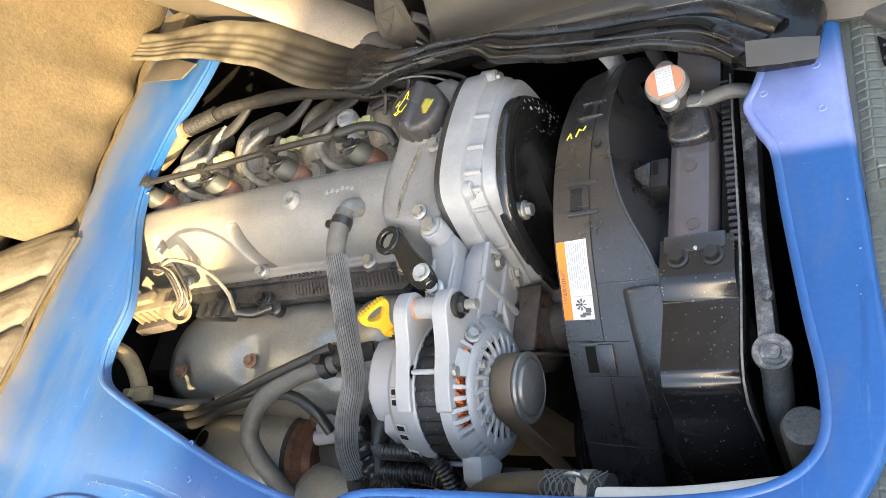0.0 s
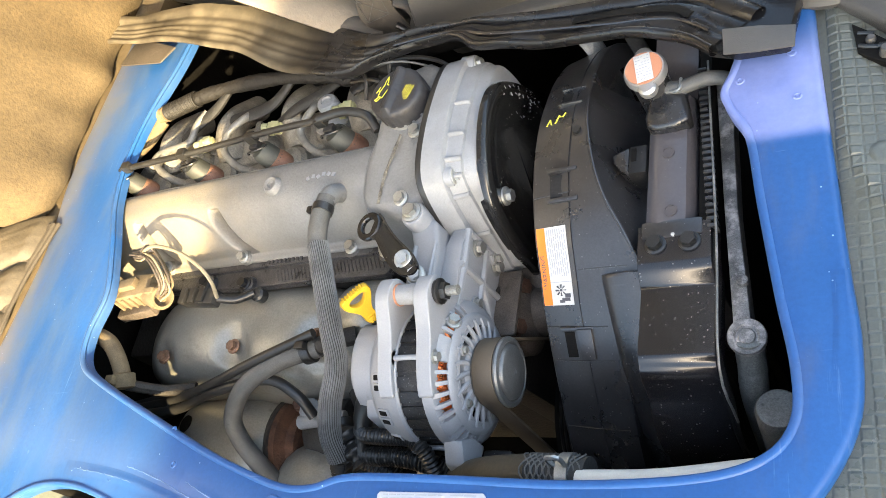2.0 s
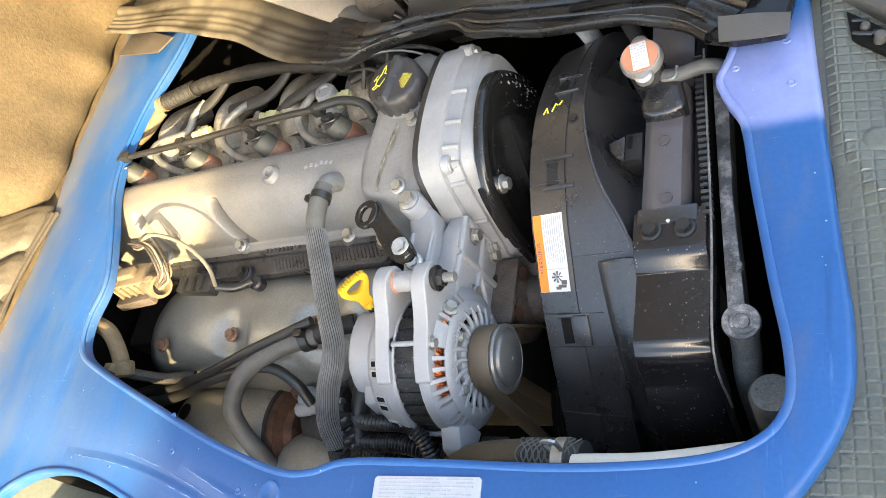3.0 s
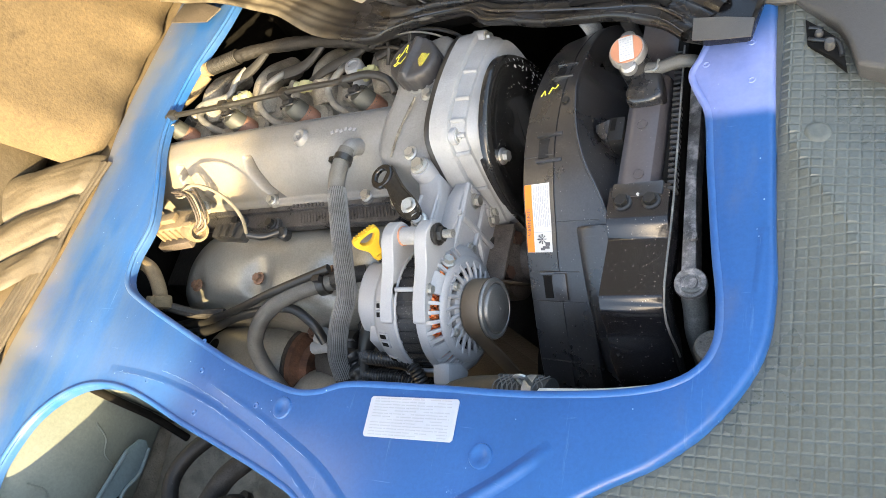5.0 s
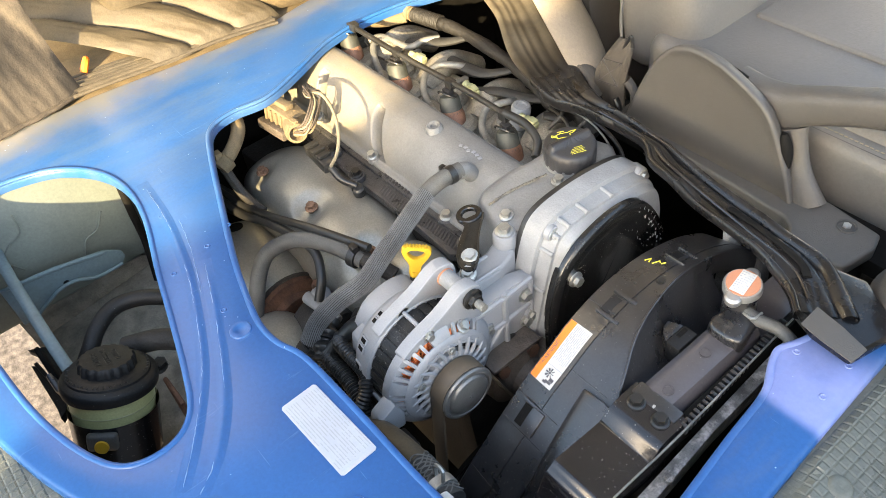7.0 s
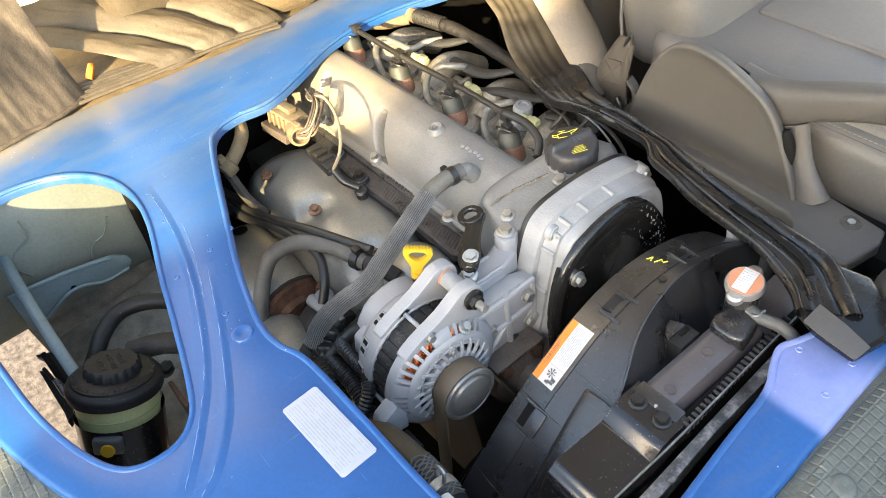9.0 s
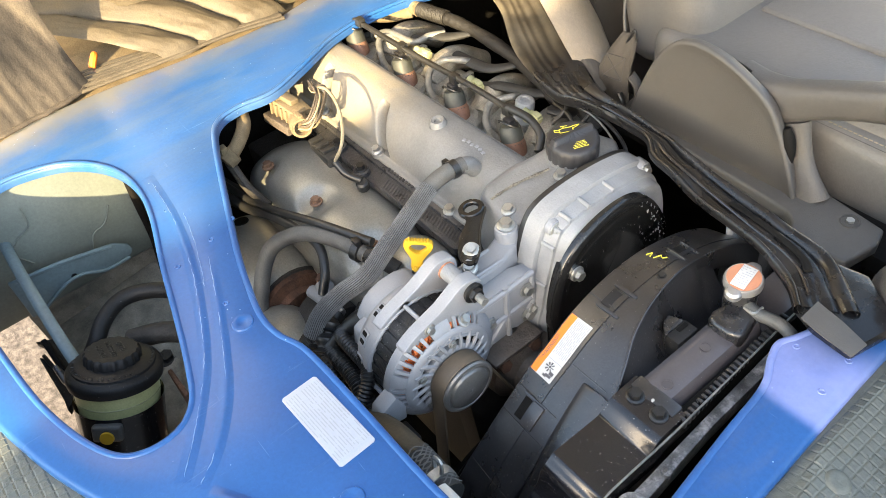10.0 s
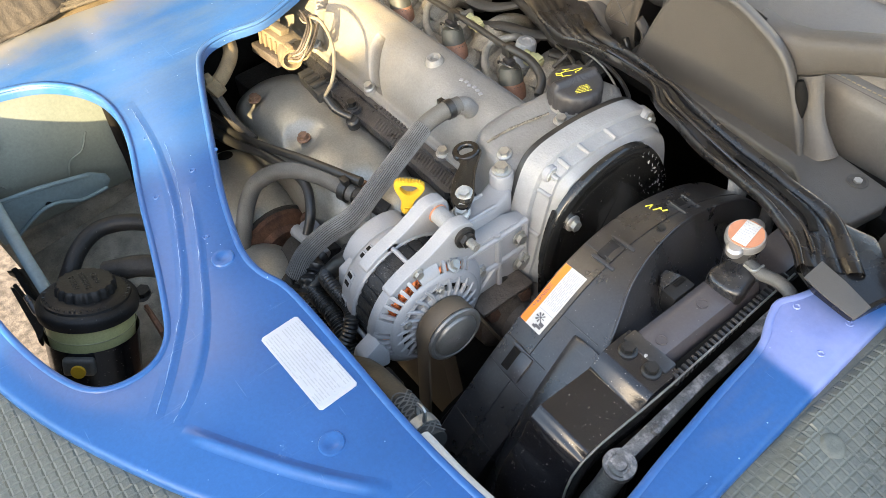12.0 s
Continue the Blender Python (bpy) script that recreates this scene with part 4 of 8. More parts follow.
    for i in range(61):
        s = i / 60
        x = -0.612 + 0.455 * s
        e = max(0.03, (1 - abs(2 * s - 1) ** 3.2)) ** 0.5
        lp = []
        for k in range(nn):
            a = 2 * math.pi * k / nn
            y = 0.236 + 0.006 * math.sin(5 * s) + 0.083 * e ** 0.7 * math.cos(a)
            z = 0.690 + (0.108 + 0.004 * math.sin(9 * s)) * e * abs(math.sin(a)) ** 0.5 * (1 if math.sin(a) > 0 else -0.3)
            if math.sin(a) > 0:
                for dx, dy, r in dishes:
                    d = math.hypot(x - dx, y - dy) / r
                    z -= 0.013 * math.exp(-(d * 1.25) ** 4)
                z -= 0.010 * math.exp(-(((x + 0.40) / 0.045) ** 2 + ((y - 0.300) / 0.02) ** 2))
                z += 0.0015 * noise.noise((x * 30, y * 30, 1))
            lp.append((x, y, z))
        loops.append(lp)
    rings(bm, loops)
    hs = part("heat_shield", bm, M["shield"], t, "dusty pressed-steel exhaust heat shield with rusty bolts", angle=70)
    for x, y, r in dishes:
        bolt(hs, (x, y, 0.783 if x > -0.45 else 0.779), (0, -0.12, 1), 0.0074, 0.009, M["rusty_bolt"], label="rusty bolt")
    part("end_cap", lathe([(0.052, -0.03), (0.056, 0.0), (0.052, 0.03), (0.040, 0.045), (0.02, 0.053), (0, 0.055)], (-0.165, 0.250, 0.745), (1, -0.1, 0.25), 30), M["shield"], t, "pale rounded end of the exhaust manifold")
    ex = part("turbo_cover", lathe([(0.0, -0.12), (0.055, -0.115), (0.078, -0.09), (0.082, -0.02), (0.080, 0.06), (0.066, 0.085), (0, 0.088)], (-0.430, 0.105, 0.640), (1, 0.02, 0.05), 36), M["shield"], t,
              "lower heat shield of the turbocharger")
    bolt(ex, (-0.40, 0.125, 0.716), (0, 0.1, 1), 0.0074, 0.009, M["rusty_bolt"], label="rusty bolt")
    part("dent", lathe([(0.0, 0), (0.013, 0), (0.013, 0.002), (0, 0.002)], (-0.505, 0.118, 0.7155), (-0.2, 0.1, 1), 18), M["dark_gap"], ex)
    part("exhaust_flange", lathe([(0.05, -0.01), (0.070, -0.006), (0.072, 0.004), (0.070, 0.012), (0.052, 0.016), (0.05, 0.03), (0, 0.03)], (-0.335, 0.105, 0.645), (1, 0.05, 0.05), 30), M["rust"], t, "rusty exhaust flange")
    part("flange_band", lathe([(0.072, 0), (0.0755, 0.001), (0.0755, 0.006), (0.072, 0.007)], (-0.338, 0.105, 0.645), (1, 0.05, 0.05), 30), M["dark_cast"], t)
    part("exhaust_elbow", tube([(-0.34, 0.02, 0.56), (-0.305, 0.045, 0.625), (-0.272, 0.050, 0.655), (-0.235, 0.03, 0.64), (-0.21, 0.0, 0.58)], lambda s: 0.052 + 0.008 * math.sin(math.pi * s), 24), M["shield"], t, "dusty exhaust elbow")
    tb = part("turbo_housing", lathe([(0.0, -0.04), (0.05, -0.035), (0.055, 0.0), (0.045, 0.03), (0, 0.04)], (-0.245, 0.125, 0.665), (1, 0.1, 0.1), 22), M["dark_cast"], t, "dirty dark turbocharger housing")
    part("stub", tube([(-0.275, 0.118, 0.725), (-0.235, 0.122, 0.728), (-0.205, 0.125, 0.722)], 0.010, 10), M["cast"], tb)
    part("stub", lathe([(0.016, 0), (0.016, 0.02), (0.010, 0.024), (0, 0.024)], (-0.262, 0.135, 0.712), (0.1, -0.1, 1), 12), M["cast"], tb)
    bolt(tb, (-0.285, 0.145, 0.722), (0.1, -0.2, 1), 0.008, 0.010, M["rust"])
    part("oil_pipe", tube([(-0.20, 0.17, 0.70), (-0.17, 0.14, 0.71), (-0.14, 0.12, 0.70)], 0.022, 14), M["dark_cast"], t)
    # injector deck with rounded bosses
    part("injector_deck", prism([(-0.66, 0.436), (-0.12, 0.436), (-0.12, 0.57), (-0.66, 0.57)], 0.78, 0.822, "z", 0.008), M["head"], t, "dusty head top between injectors")
    ax = Vector((-0.30, 0.10, 1)).normalized()
    random.seed(31)
    for n_, x in enumerate((-0.190, -0.323, -0.462, -0.606)):
        foot = Vector((x + 0.008, 0.460, 0.832))
        part("injector_boss", lathe([(0.040, -0.02), (0.037, 0.006), (0.031, 0.011), (0, 0.011)], foot, (0, 0, 1), 20), M["head"], t)
        inj = part("injector", lathe([(0.0195, 0), (0.0195, 0.022), (0.0180, 0.026), (0.0180, 0.030), (0, 0.030)], foot, ax, 24), M["injector"], t, "orange-brown injector below a dark green plug")
        plug = part("plug", lathe([(0.0185, 0.024), (0.0178, 0.027), (0.0165, 0.048), (0.0140, 0.053), (0.008, 0.055), (0, 0.055)], foot, ax, 20), M["green_plug"], inj, "dark green plug")
        c = foot + ax * 0.055
        part("wire_clip", tube([c + Vector((-0.014, -0.008, 0)), c + Vector((-0.010, -0.010, 0.006)), c + Vector((0.012, -0.008, 0.007)), c + Vector((0.016, 0.004, 0.001)), c + Vector((-0.012, 0.010, 0.003))], 0.0016, 6, 4), M["dark_steel"], plug)
        part("plug_latch", xf(box(-0.008, 0.008, -0.006, 0.006, -0.004, 0.010, 0.002), Matrix.Translation(c)), M["black"], plug)
    for pts in ([(-0.630, 0.512, 0.840), (-0.588, 0.523, 0.86), (-0.519, 0.527, 0.865), (-0.506, 0.554, 0.87), (-0.491, 0.578, 0.87)],
                [(-0.351, 0.452, 0.850), (-0.389, 0.461, 0.856), (-0.424, 0.490, 0.865), (-0.425, 0.520, 0.87), (-0.403, 0.541, 0.87), (-0.395, 0.560, 0.860)],
                [(-0.221, 0.450, 0.850), (-0.258, 0.469, 0.856), (-0.277, 0.495, 0.865), (-0.268, 0.514, 0.87), (-0.258, 0.532, 0.87), (-0.262, 0.556, 0.858)],
                [(-0.495, 0.455, 0.846), (-0.540, 0.470, 0.850), (-0.575, 0.490, 0.858), (-0.582, 0.505, 0.86), (-0.575, 0.530, 0.855)]):
        pipe = part("fuel_pipe", tube(pts, 0.0058, 12), M["pipe"], t, "bent grey steel fuel pipe")
        p = Vector(pts[0])
        d = (Vector(pts[1]) - p).normalized()
        part("union_nut", bevel(lathe([(0.0115, -0.024), (0.0115, 0.006)], p, d, 6), 0.002, 1), M["bar"], pipe)
        part("sleeve_nut", lathe([(0.0085, 0.004), (0.0080, 0.016), (0.006, 0.018)], p, d, 14), M["bar"], pipe)
    for x, y, r, h in ((-0.245, 0.512, 0.026, 0.030), (-0.375, 0.505, 0.028, 0.028), (-0.512, 0.500, 0.028, 0.026), (-0.335, 0.540, 0.024, 0.020), (-0.465, 0.545, 0.026, 0.02), (-0.60, 0.54, 0.024, 0.02), (-0.15, 0.51, 0.022, 0.03)):
        part("head_boss", lathe([(r, -0.02), (r * 0.95, h * 0.7), (r * 0.7, h), (r * 0.3, h), (r * 0.25, h * 0.8), (0, h * 0.8)], (x, y, 0.822), (0, 0, 1), 18), M["head"], t)
    for k in range(7):
        x = -0.62 + k * 0.077
        part("head_rib", xf(box(-0.030, 0.030, -0.004, 0.004, -0.01, 0.010, 0.003), Matrix.Translation((x, 0.478 + 0.02 * (k % 3), 0.826)) @ Matrix.Rotation(random.uniform(-0.8, 0.8), 4, "Z")), M["head"], t)
    return t


def alternator():
    ay, az, R = 0.1555, 0.789, 0.0820
    t = thing("alternator", "bright cast-aluminium alternator with black core and copper windings showing", "alternator", (0, 0.15, 0.70))
    o, X = (0, ay, az), (1, 0, 0)

    def at(x, r, d):
        a = radians(d)
        return (x, ay + r * math.cos(a), az + r * math.sin(a))

    def arc(d0, d1, section, n=16):
        """A stretch of a turned section between two angles."""
        return rings(bmesh.new(), [[at(x, r, d0 + (d1 - d0) * k / n) for x, r in section] for k in range(n + 1)])

    # laminated core: thin plates packed side by side, with a few grooves along it
    part("stator", lathe([(R - 0.018, -0.037), (R - 0.0055, -0.037), (R - 0.0055, -0.003), (R - 0.018, -0.003)], o, X, 72, cap=False), M["core"], t, "black laminated stator")
    for k in range(30):
        d = 12 * k + 4
        part("lamination_ridge", arc(d, d + 8.4, [(-0.0355, R - 0.007), (-0.0355, R - 0.0035), (-0.0045, R - 0.0035), (-0.0045, R - 0.007)], 3), M["core"], t)
    part("winding", lathe([(0.045, -0.002), (0.068, -0.001), (0.0715, 0.005), (0.070, 0.011), (0.062, 0.017), (0.045, 0.018)], o, X, 64), M["copper"], t, "bright copper windings")
    for k in range(64):
        d = 360 * k / 64
        part("wire_loop", tube([at(-0.001, 0.0715, d), at(0.005, 0.0742, d + 1.5), at(0.011, 0.0722, d + 5), at(0.018, 0.062, d + 10)], 0.0016, 5, 3), M["copper"], t)
    # near-black disc stands for the shaded interior between the vanes
    part("dark_interior_disc", lathe([(0.0, 0.014), (0.060, 0.014), (0.060, 0.020), (0.0, 0.020)], o, X, 32), M["dark_gap"], t)
    # front housing: rim, window bars, shoulder ring, radial vanes, hub
    fh = part("front_housing", lathe([(R - 0.012, -0.004), (R - 0.0015, -0.0055), (R + 0.001, -0.004), (R + 0.0015, 0.004), (R + 0.0005, 0.0085), (R - 0.003, 0.0105), (R - 0.012, 0.0105)], o, X, 80, cap=False), M["alt"], t, "front housing with cooling slots")
    skin = [(0.004, R - 0.007), (0.004, R + 0.0012), (0.010, R - 0.0002), (0.0155, R - 0.0040), (0.0200, R - 0.0100), (0.0235, R - 0.0175), (0.0225, R - 0.024)]
    thin = [(0.006, R - 0.005), (0.006, R + 0.0006), (0.011, R - 0.0008), (0.0158, R - 0.0046), (0.0202, R - 0.0106), (0.0236, R - 0.0180), (0.0205, R - 0.0215), (0.0165, R - 0.0130), (0.0115, R - 0.0070)]
    # solid stretches between the groups of cooling slots
    for d0, d1 in ((79, 100.5), (149.5, 163), (197, 240), (262, 360), (0, 40)):
        part("shell_quarter", arc(d0, d1, skin, max(6, int((d1 - d0) / 4))), M["alt"], fh, angle=50)
    for first, pitch, count in ((109.3, 8.9, 5), (168.5, 8.4, 4), (244, 8.6, 2), (45.5, 9.0, 4)):
        for k in range(count):
            d = first + pitch * k
            part("window_bar", arc(d - 1.7, d + 1.7, thin, 2), M["alt"], fh, angle=50)
    part("shoulder_ring", lathe([(0.056, 0.019), (R - 0.0150, 0.0195), (R - 0.0140, 0.0215), (R - 0.0165, 0.0245), (R - 0.0215, 0.0262), (0.056, 0.0262), (0.056, 0.019)], o, X, 72, cap=False), M["alt"], fh)
    for k in range(22):
        d = 360 * k / 22 + 3
        part("front_vane", tube([at(0.0245, R - 0.022, d), at(0.0262, 0.052, d - 3), at(0.0275, 0.042, d - 6), at(0.0275, 0.030, d - 7)], 0.0029, 8, 3), M["alt"], fh)
    part("vane_ring", lathe([(0.0525, 0.0225), (0.0530, 0.0272), (0.0565, 0.0268), (0.0570, 0.0225)], o, X, 64, cap=False), M["alt"], fh)
    for d in (82, 150, 222, 300):
        part("bolt_boss", tube([at(0.018, 0.0505, d), at(0.0285, 0.0505, d)], 0.0060, 14, 1), M["alt"], fh)
        bolt(fh, at(0.0285, 0.0505, d), (1, 0, 0), 0.0040, 0.004, M["steel"])
    part("front_hub", lathe([(0.018, 0.018), (0.0425, 0.019), (0.0420, 0.0268), (0.0395, 0.0282), (0.030, 0.0292), (0.018, 0.030)], o, X, 48, cap=False), M["alt"], fh)
    # rear housing: rim, slotted wall, stepped back cover
    rh = part("rear_housing", lathe([(R - 0.012, -0.036), (R - 0.0015, -0.0345), (R + 0.001, -0.037), (R + 0.001, -0.045), (R - 0.001, -0.051), (R - 0.004, -0.066), (R - 0.009, -0.074), (R - 0.020, -0.079),
                                     (R - 0.026, -0.082), (R - 0.028, -0.104), (R - 0.036, -0.112), (0.0, -0.114)], o, X, 64, cap=False), M["alt"], t, "rear housing")
    for d0 in (112, 140.5, 168):
        for dd in (0, 8):
            d = d0 + dd
            m = Matrix.Translation(at(-0.059, R - 0.0022, d)) @ Matrix.Rotation(radians(d) - math.pi / 2, 4, "X") @ Matrix.Rotation(-0.2, 4, "Y")
            part("slot_rim", xf(box(-0.0082, 0.0082, -0.0052, 0.0052, -0.005, 0.0012, 0.002), m), M["alt"], rh)
            part("slot", xf(box(-0.0058, 0.0058, -0.0034, 0.0034, -0.004, 0.0017, 0.0018, seg=3), m), M["dark_gap"], rh)
    part("regulator_cover", prism([(ay - 0.050, az + 0.012), (ay - 0.030, az + 0.052), (ay + 0.010, az + 0.064), (ay + 0.044, az + 0.052), (ay + 0.050, az + 0.01), (ay, az)], -0.112, -0.072, "x", 0.007, 3, smooth=3), M["alt"], rh)
    part("regulator_cover", prism([(ay - 0.066, az - 0.006), (ay - 0.060, az + 0.030), (ay - 0.036, az + 0.040), (ay - 0.02, az)], -0.098, -0.068, "x", 0.005, 3), M["alt"], rh)
    # tie bolts across the bare core
    for d in (98, 186, 272, 8):
        part("tie_bolt", tube([at(-0.046, R + 0.0005, d), at(0.004, R + 0.0005, d)], 0.0030, 10, 1), M["alt"], t)
        part("bolt_boss", tube([at(-0.052, R - 0.0005, d), at(-0.036, R - 0.0005, d)], 0.0080, 14, 1), M["alt"], rh)
        part("bolt_boss", tube([at(-0.005, R - 0.0005, d), at(0.012, R - 0.0005, d)], 0.0080, 14, 1), M["alt"], fh)
        bolt(fh, at(0.012, R - 0.0015, d), (1, 0, 0), 0.0055, 0.006, M["steel"])
    bolt(fh, at(0.0185, R - 0.010, 62), (0.6, 0.4, 0.8), 0.0062, 0.008, M["steel"])
    # two long mounting ears that run out to the pivot bolt, and the lower foot
    py, pz = 0.2115, 0.884
    ear = [(ay - 0.052, az + 0.068), (ay - 0.030, az + 0.083), (ay + 0.010, az + 0.096), (py - 0.016, pz + 0.017), (py, pz + 0.0185), (py + 0.014, pz + 0.012), (py + 0.018, pz - 0.002), (py + 0.016, pz - 0.02), (ay + 0.074, az + 0.040), (ay + 0.040, az + 0.060), (ay, az + 0.070)]
    for x0, x1, mat_at in ((-0.054, -0.036, rh), (-0.005, 0.013, fh)):
        part("mounting_ear", prism(flat_spline(ear, 3, True), x0, x1, "x", 0.006, 4), M["alt"], mat_at)
    part("spacer", tube([(-0.038, py, pz), (-0.003, py, pz)], 0.0115, 20, 1), M["cast"], t)
    part("spacer_sleeve", tube([(-0.039, py, pz), (-0.034, py, pz)], 0.0125, 20, 1), M["pale_orange"], t, "rust-tinted sleeve end")
    part("lower_spacer", tube([(-0.012, py - 0.018, pz - 0.014), (-0.003, py - 0.018, pz - 0.014)], 0.0085, 16, 1), M["steel"], t)
    part("long_bolt", tube([(0.010, py, pz), (0.038, py, pz)], 0.0055, 14, 1), M["bar"], t)
    part("flange_washer", lathe([(0.0128, 0.0), (0.0128, 0.0025), (0.0105, 0.0045), (0, 0.0045)], (0.0125, py, pz), (1, 0, 0), 24), M["dark_steel"], t)
    bolt(t, (0.016, py, pz), (1, 0, 0), 0.0098, 0.009, M["dark_steel"])
    part("foot", prism([(ay - 0.070, az - 0.010), (ay - 0.072, az - 0.036), (ay - 0.098, az - 0.030), (ay - 0.108, az - 0.010), (ay - 0.104, az + 0.004), (ay - 0.080, az + 0.016)], -0.002, 0.022, "x", 0.004), M["alt"], t)
    part("pulley", lathe([(0.018, 0.0285), (0.0345, 0.0295), (0.0365, 0.0305), (0.0345, 0.0315), (0.0345, 0.056), (0.0375, 0.057), (0.0387, 0.0595), (0.0375, 0.062), (0.0335, 0.0630), (0.0320, 0.0610), (0.0300, 0.0608), (0.0290, 0.0640), (0.0270, 0.0655), (0.0022, 0.0665),
                          (0.0020, 0.0658), (0, 0.0658)], o, X, 64), M["pulley"], t, "dull steel pulley")
    return t


def drive_belt():
    c1, r1, c2, r2 = Vector((0.1555, 0.789)), 0.0378, Vector((0.205, 0.47)), 0.112
    d = c2 - c1
    base = math.atan2(d.y, d.x)
    off = math.acos((r1 - r2) / d.length)
    pts = []
    for c, r, a0, a1 in ((c1, r1, base + off, base - off + 2 * math.pi), (c2, r2, base - off, base + off)):
        for i in range(25):
            a = a0 + (a1 - a0) * i / 24
            pts.append((c.x + r * math.cos(a), c.y + r * math.sin(a)))
    inner = inset(pts, 0.0035)
    loops = []
    for x, o in ((0.0325, inset(pts, 0.0006)), (0.0335, pts), (0.0550, pts), (0.0560, inset(pts, 0.0006)), (0.0560, inner), (0.0325, inner)):
        loops.append([(x, a, b) for a, b in o])
    single("drive_belt", rings(bmesh.new(), loops, closed_path=True), M["belt"], "worn brown-black drive belt round the alternator pulley", "belt")
    cr = thing("crank_pulley", "dark grooved crankshaft pulley below the alternator", "pulley", (0.06, 0.205, 0.36))
    part("rim", lathe([(0.0, 0.02), (0.108, 0.02), (0.108, 0.065), (0.07, 0.07), (0.06, 0.06), (0, 0.06)], (0, 0.205, 0.47), (1, 0, 0), 40), M["dark_gap"], cr)
    for k in range(6):
        part("groove", lathe([(0.108, 0), (0.1095, 0.002), (0.108, 0.004)], (0.026 + k * 0.006, 0.205, 0.47), (1, 0, 0), 40, cap=False), M["dark_steel"], cr)


def alternator_bracket():
    t = thing("alternator_bracket", "grey cast bracket bolted between cylinder head and alternator", "bracket", (-0.02, 0.27, 0.78))
    arm = part("arm", prism([(-0.047, 0.212), (-0.013, 0.212), (-0.012, 0.285), (-0.022, 0.318), (-0.060, 0.322), (-0.047, 0.285)], 0.70, 0.862, "z", 0.006, 3), M["alt"], t)
    for x in (-0.043, -0.017):
        part("arm_ridge", tube([(x, 0.220, 0.8615), (x + 0.001, 0.255, 0.8625), (x + 0.001, 0.284, 0.8615)], 0.003, 8, 3), M["alt"], arm)
    part("boss", lathe([(0.0165, -0.10), (0.0160, 0.0), (0.0145, 0.004), (0.010, 0.005), (0, 0.005)], (-0.043, 0.318, 0.876), (0, 0, 1), 24), M["alt"], t)
    bolt(t, (-0.043, 0.318, 0.881), (0, 0, 1), 0.0085, 0.010, M["steel"])
    web = part("web", prism([(0.200, 0.66), (0.318, 0.66), (0.318, 0.835), (0.290, 0.846), (0.205, 0.846)], -0.013, 0.010, "x", 0.004), M["alt"], t)
    for y0, z0, y1, z1 in ((0.212, 0.838, 0.312, 0.838), (0.212, 0.792, 0.312, 0.792), (0.212, 0.745, 0.312, 0.745), (0.214, 0.845, 0.214, 0.67), (0.265, 0.845, 0.265, 0.67), (0.310, 0.835, 0.310, 0.67), (0.214, 0.745, 0.265, 0.792)):
        part("rib", tube([(0.010, y0, z0), (0.011, (y0 + y1) / 2, (z0 + z1) / 2), (0.010, y1, z1)], 0.0045, 8, 3), M["alt"], web)
    for y, z in ((0.300, 0.815), (0.300, 0.765)):
        bolt(t, (0.011, y, z), (1, 0, 0), 0.0075, 0.008, M["steel"])


# ---------------------------------------------------------------- fan shroud and radiator
# outline of the shroud's rim, seen along its axis (y, z)
SHROUD = [(0.66, 0.60), (0.62, 0.72), (0.56, 0.805), (0.50, 0.848), (0.445, 0.8695), (0.395, 0.8790), (0.337, 0.8760), (0.284, 0.8585), (0.243, 0.8340), (0.212, 0.8150), (0.168, 0.7790), (0.139, 0.7530), (0.104, 0.7200),
          (0.074, 0.680), (0.056, 0.62), (0.050, 0.54), (0.05, 0.42)]
# where the smooth face of the shroud ends against the dished side (y, x)
SWEEP = [(0.70, 0.164), (0.50, 0.164), (0.44, 0.164), (0.405, 0.1655), (0.372, 0.170), (0.340, 0.1765), (0.312, 0.185), (0.275, 0.2045), (0.240, 0.2215), (0.225, 0.2215), (0.20, 0.186), (0.05, 0.186), (0.0, 0.186)]


def between(table, q):
    for (a, u), (b, v) in zip(table, table[1:]):
        if b <= q <= a:
            return v + (u - v) * (q - b) / (a - b)
    return table[-1][1] if q < table[-1][0] else table[0][1]


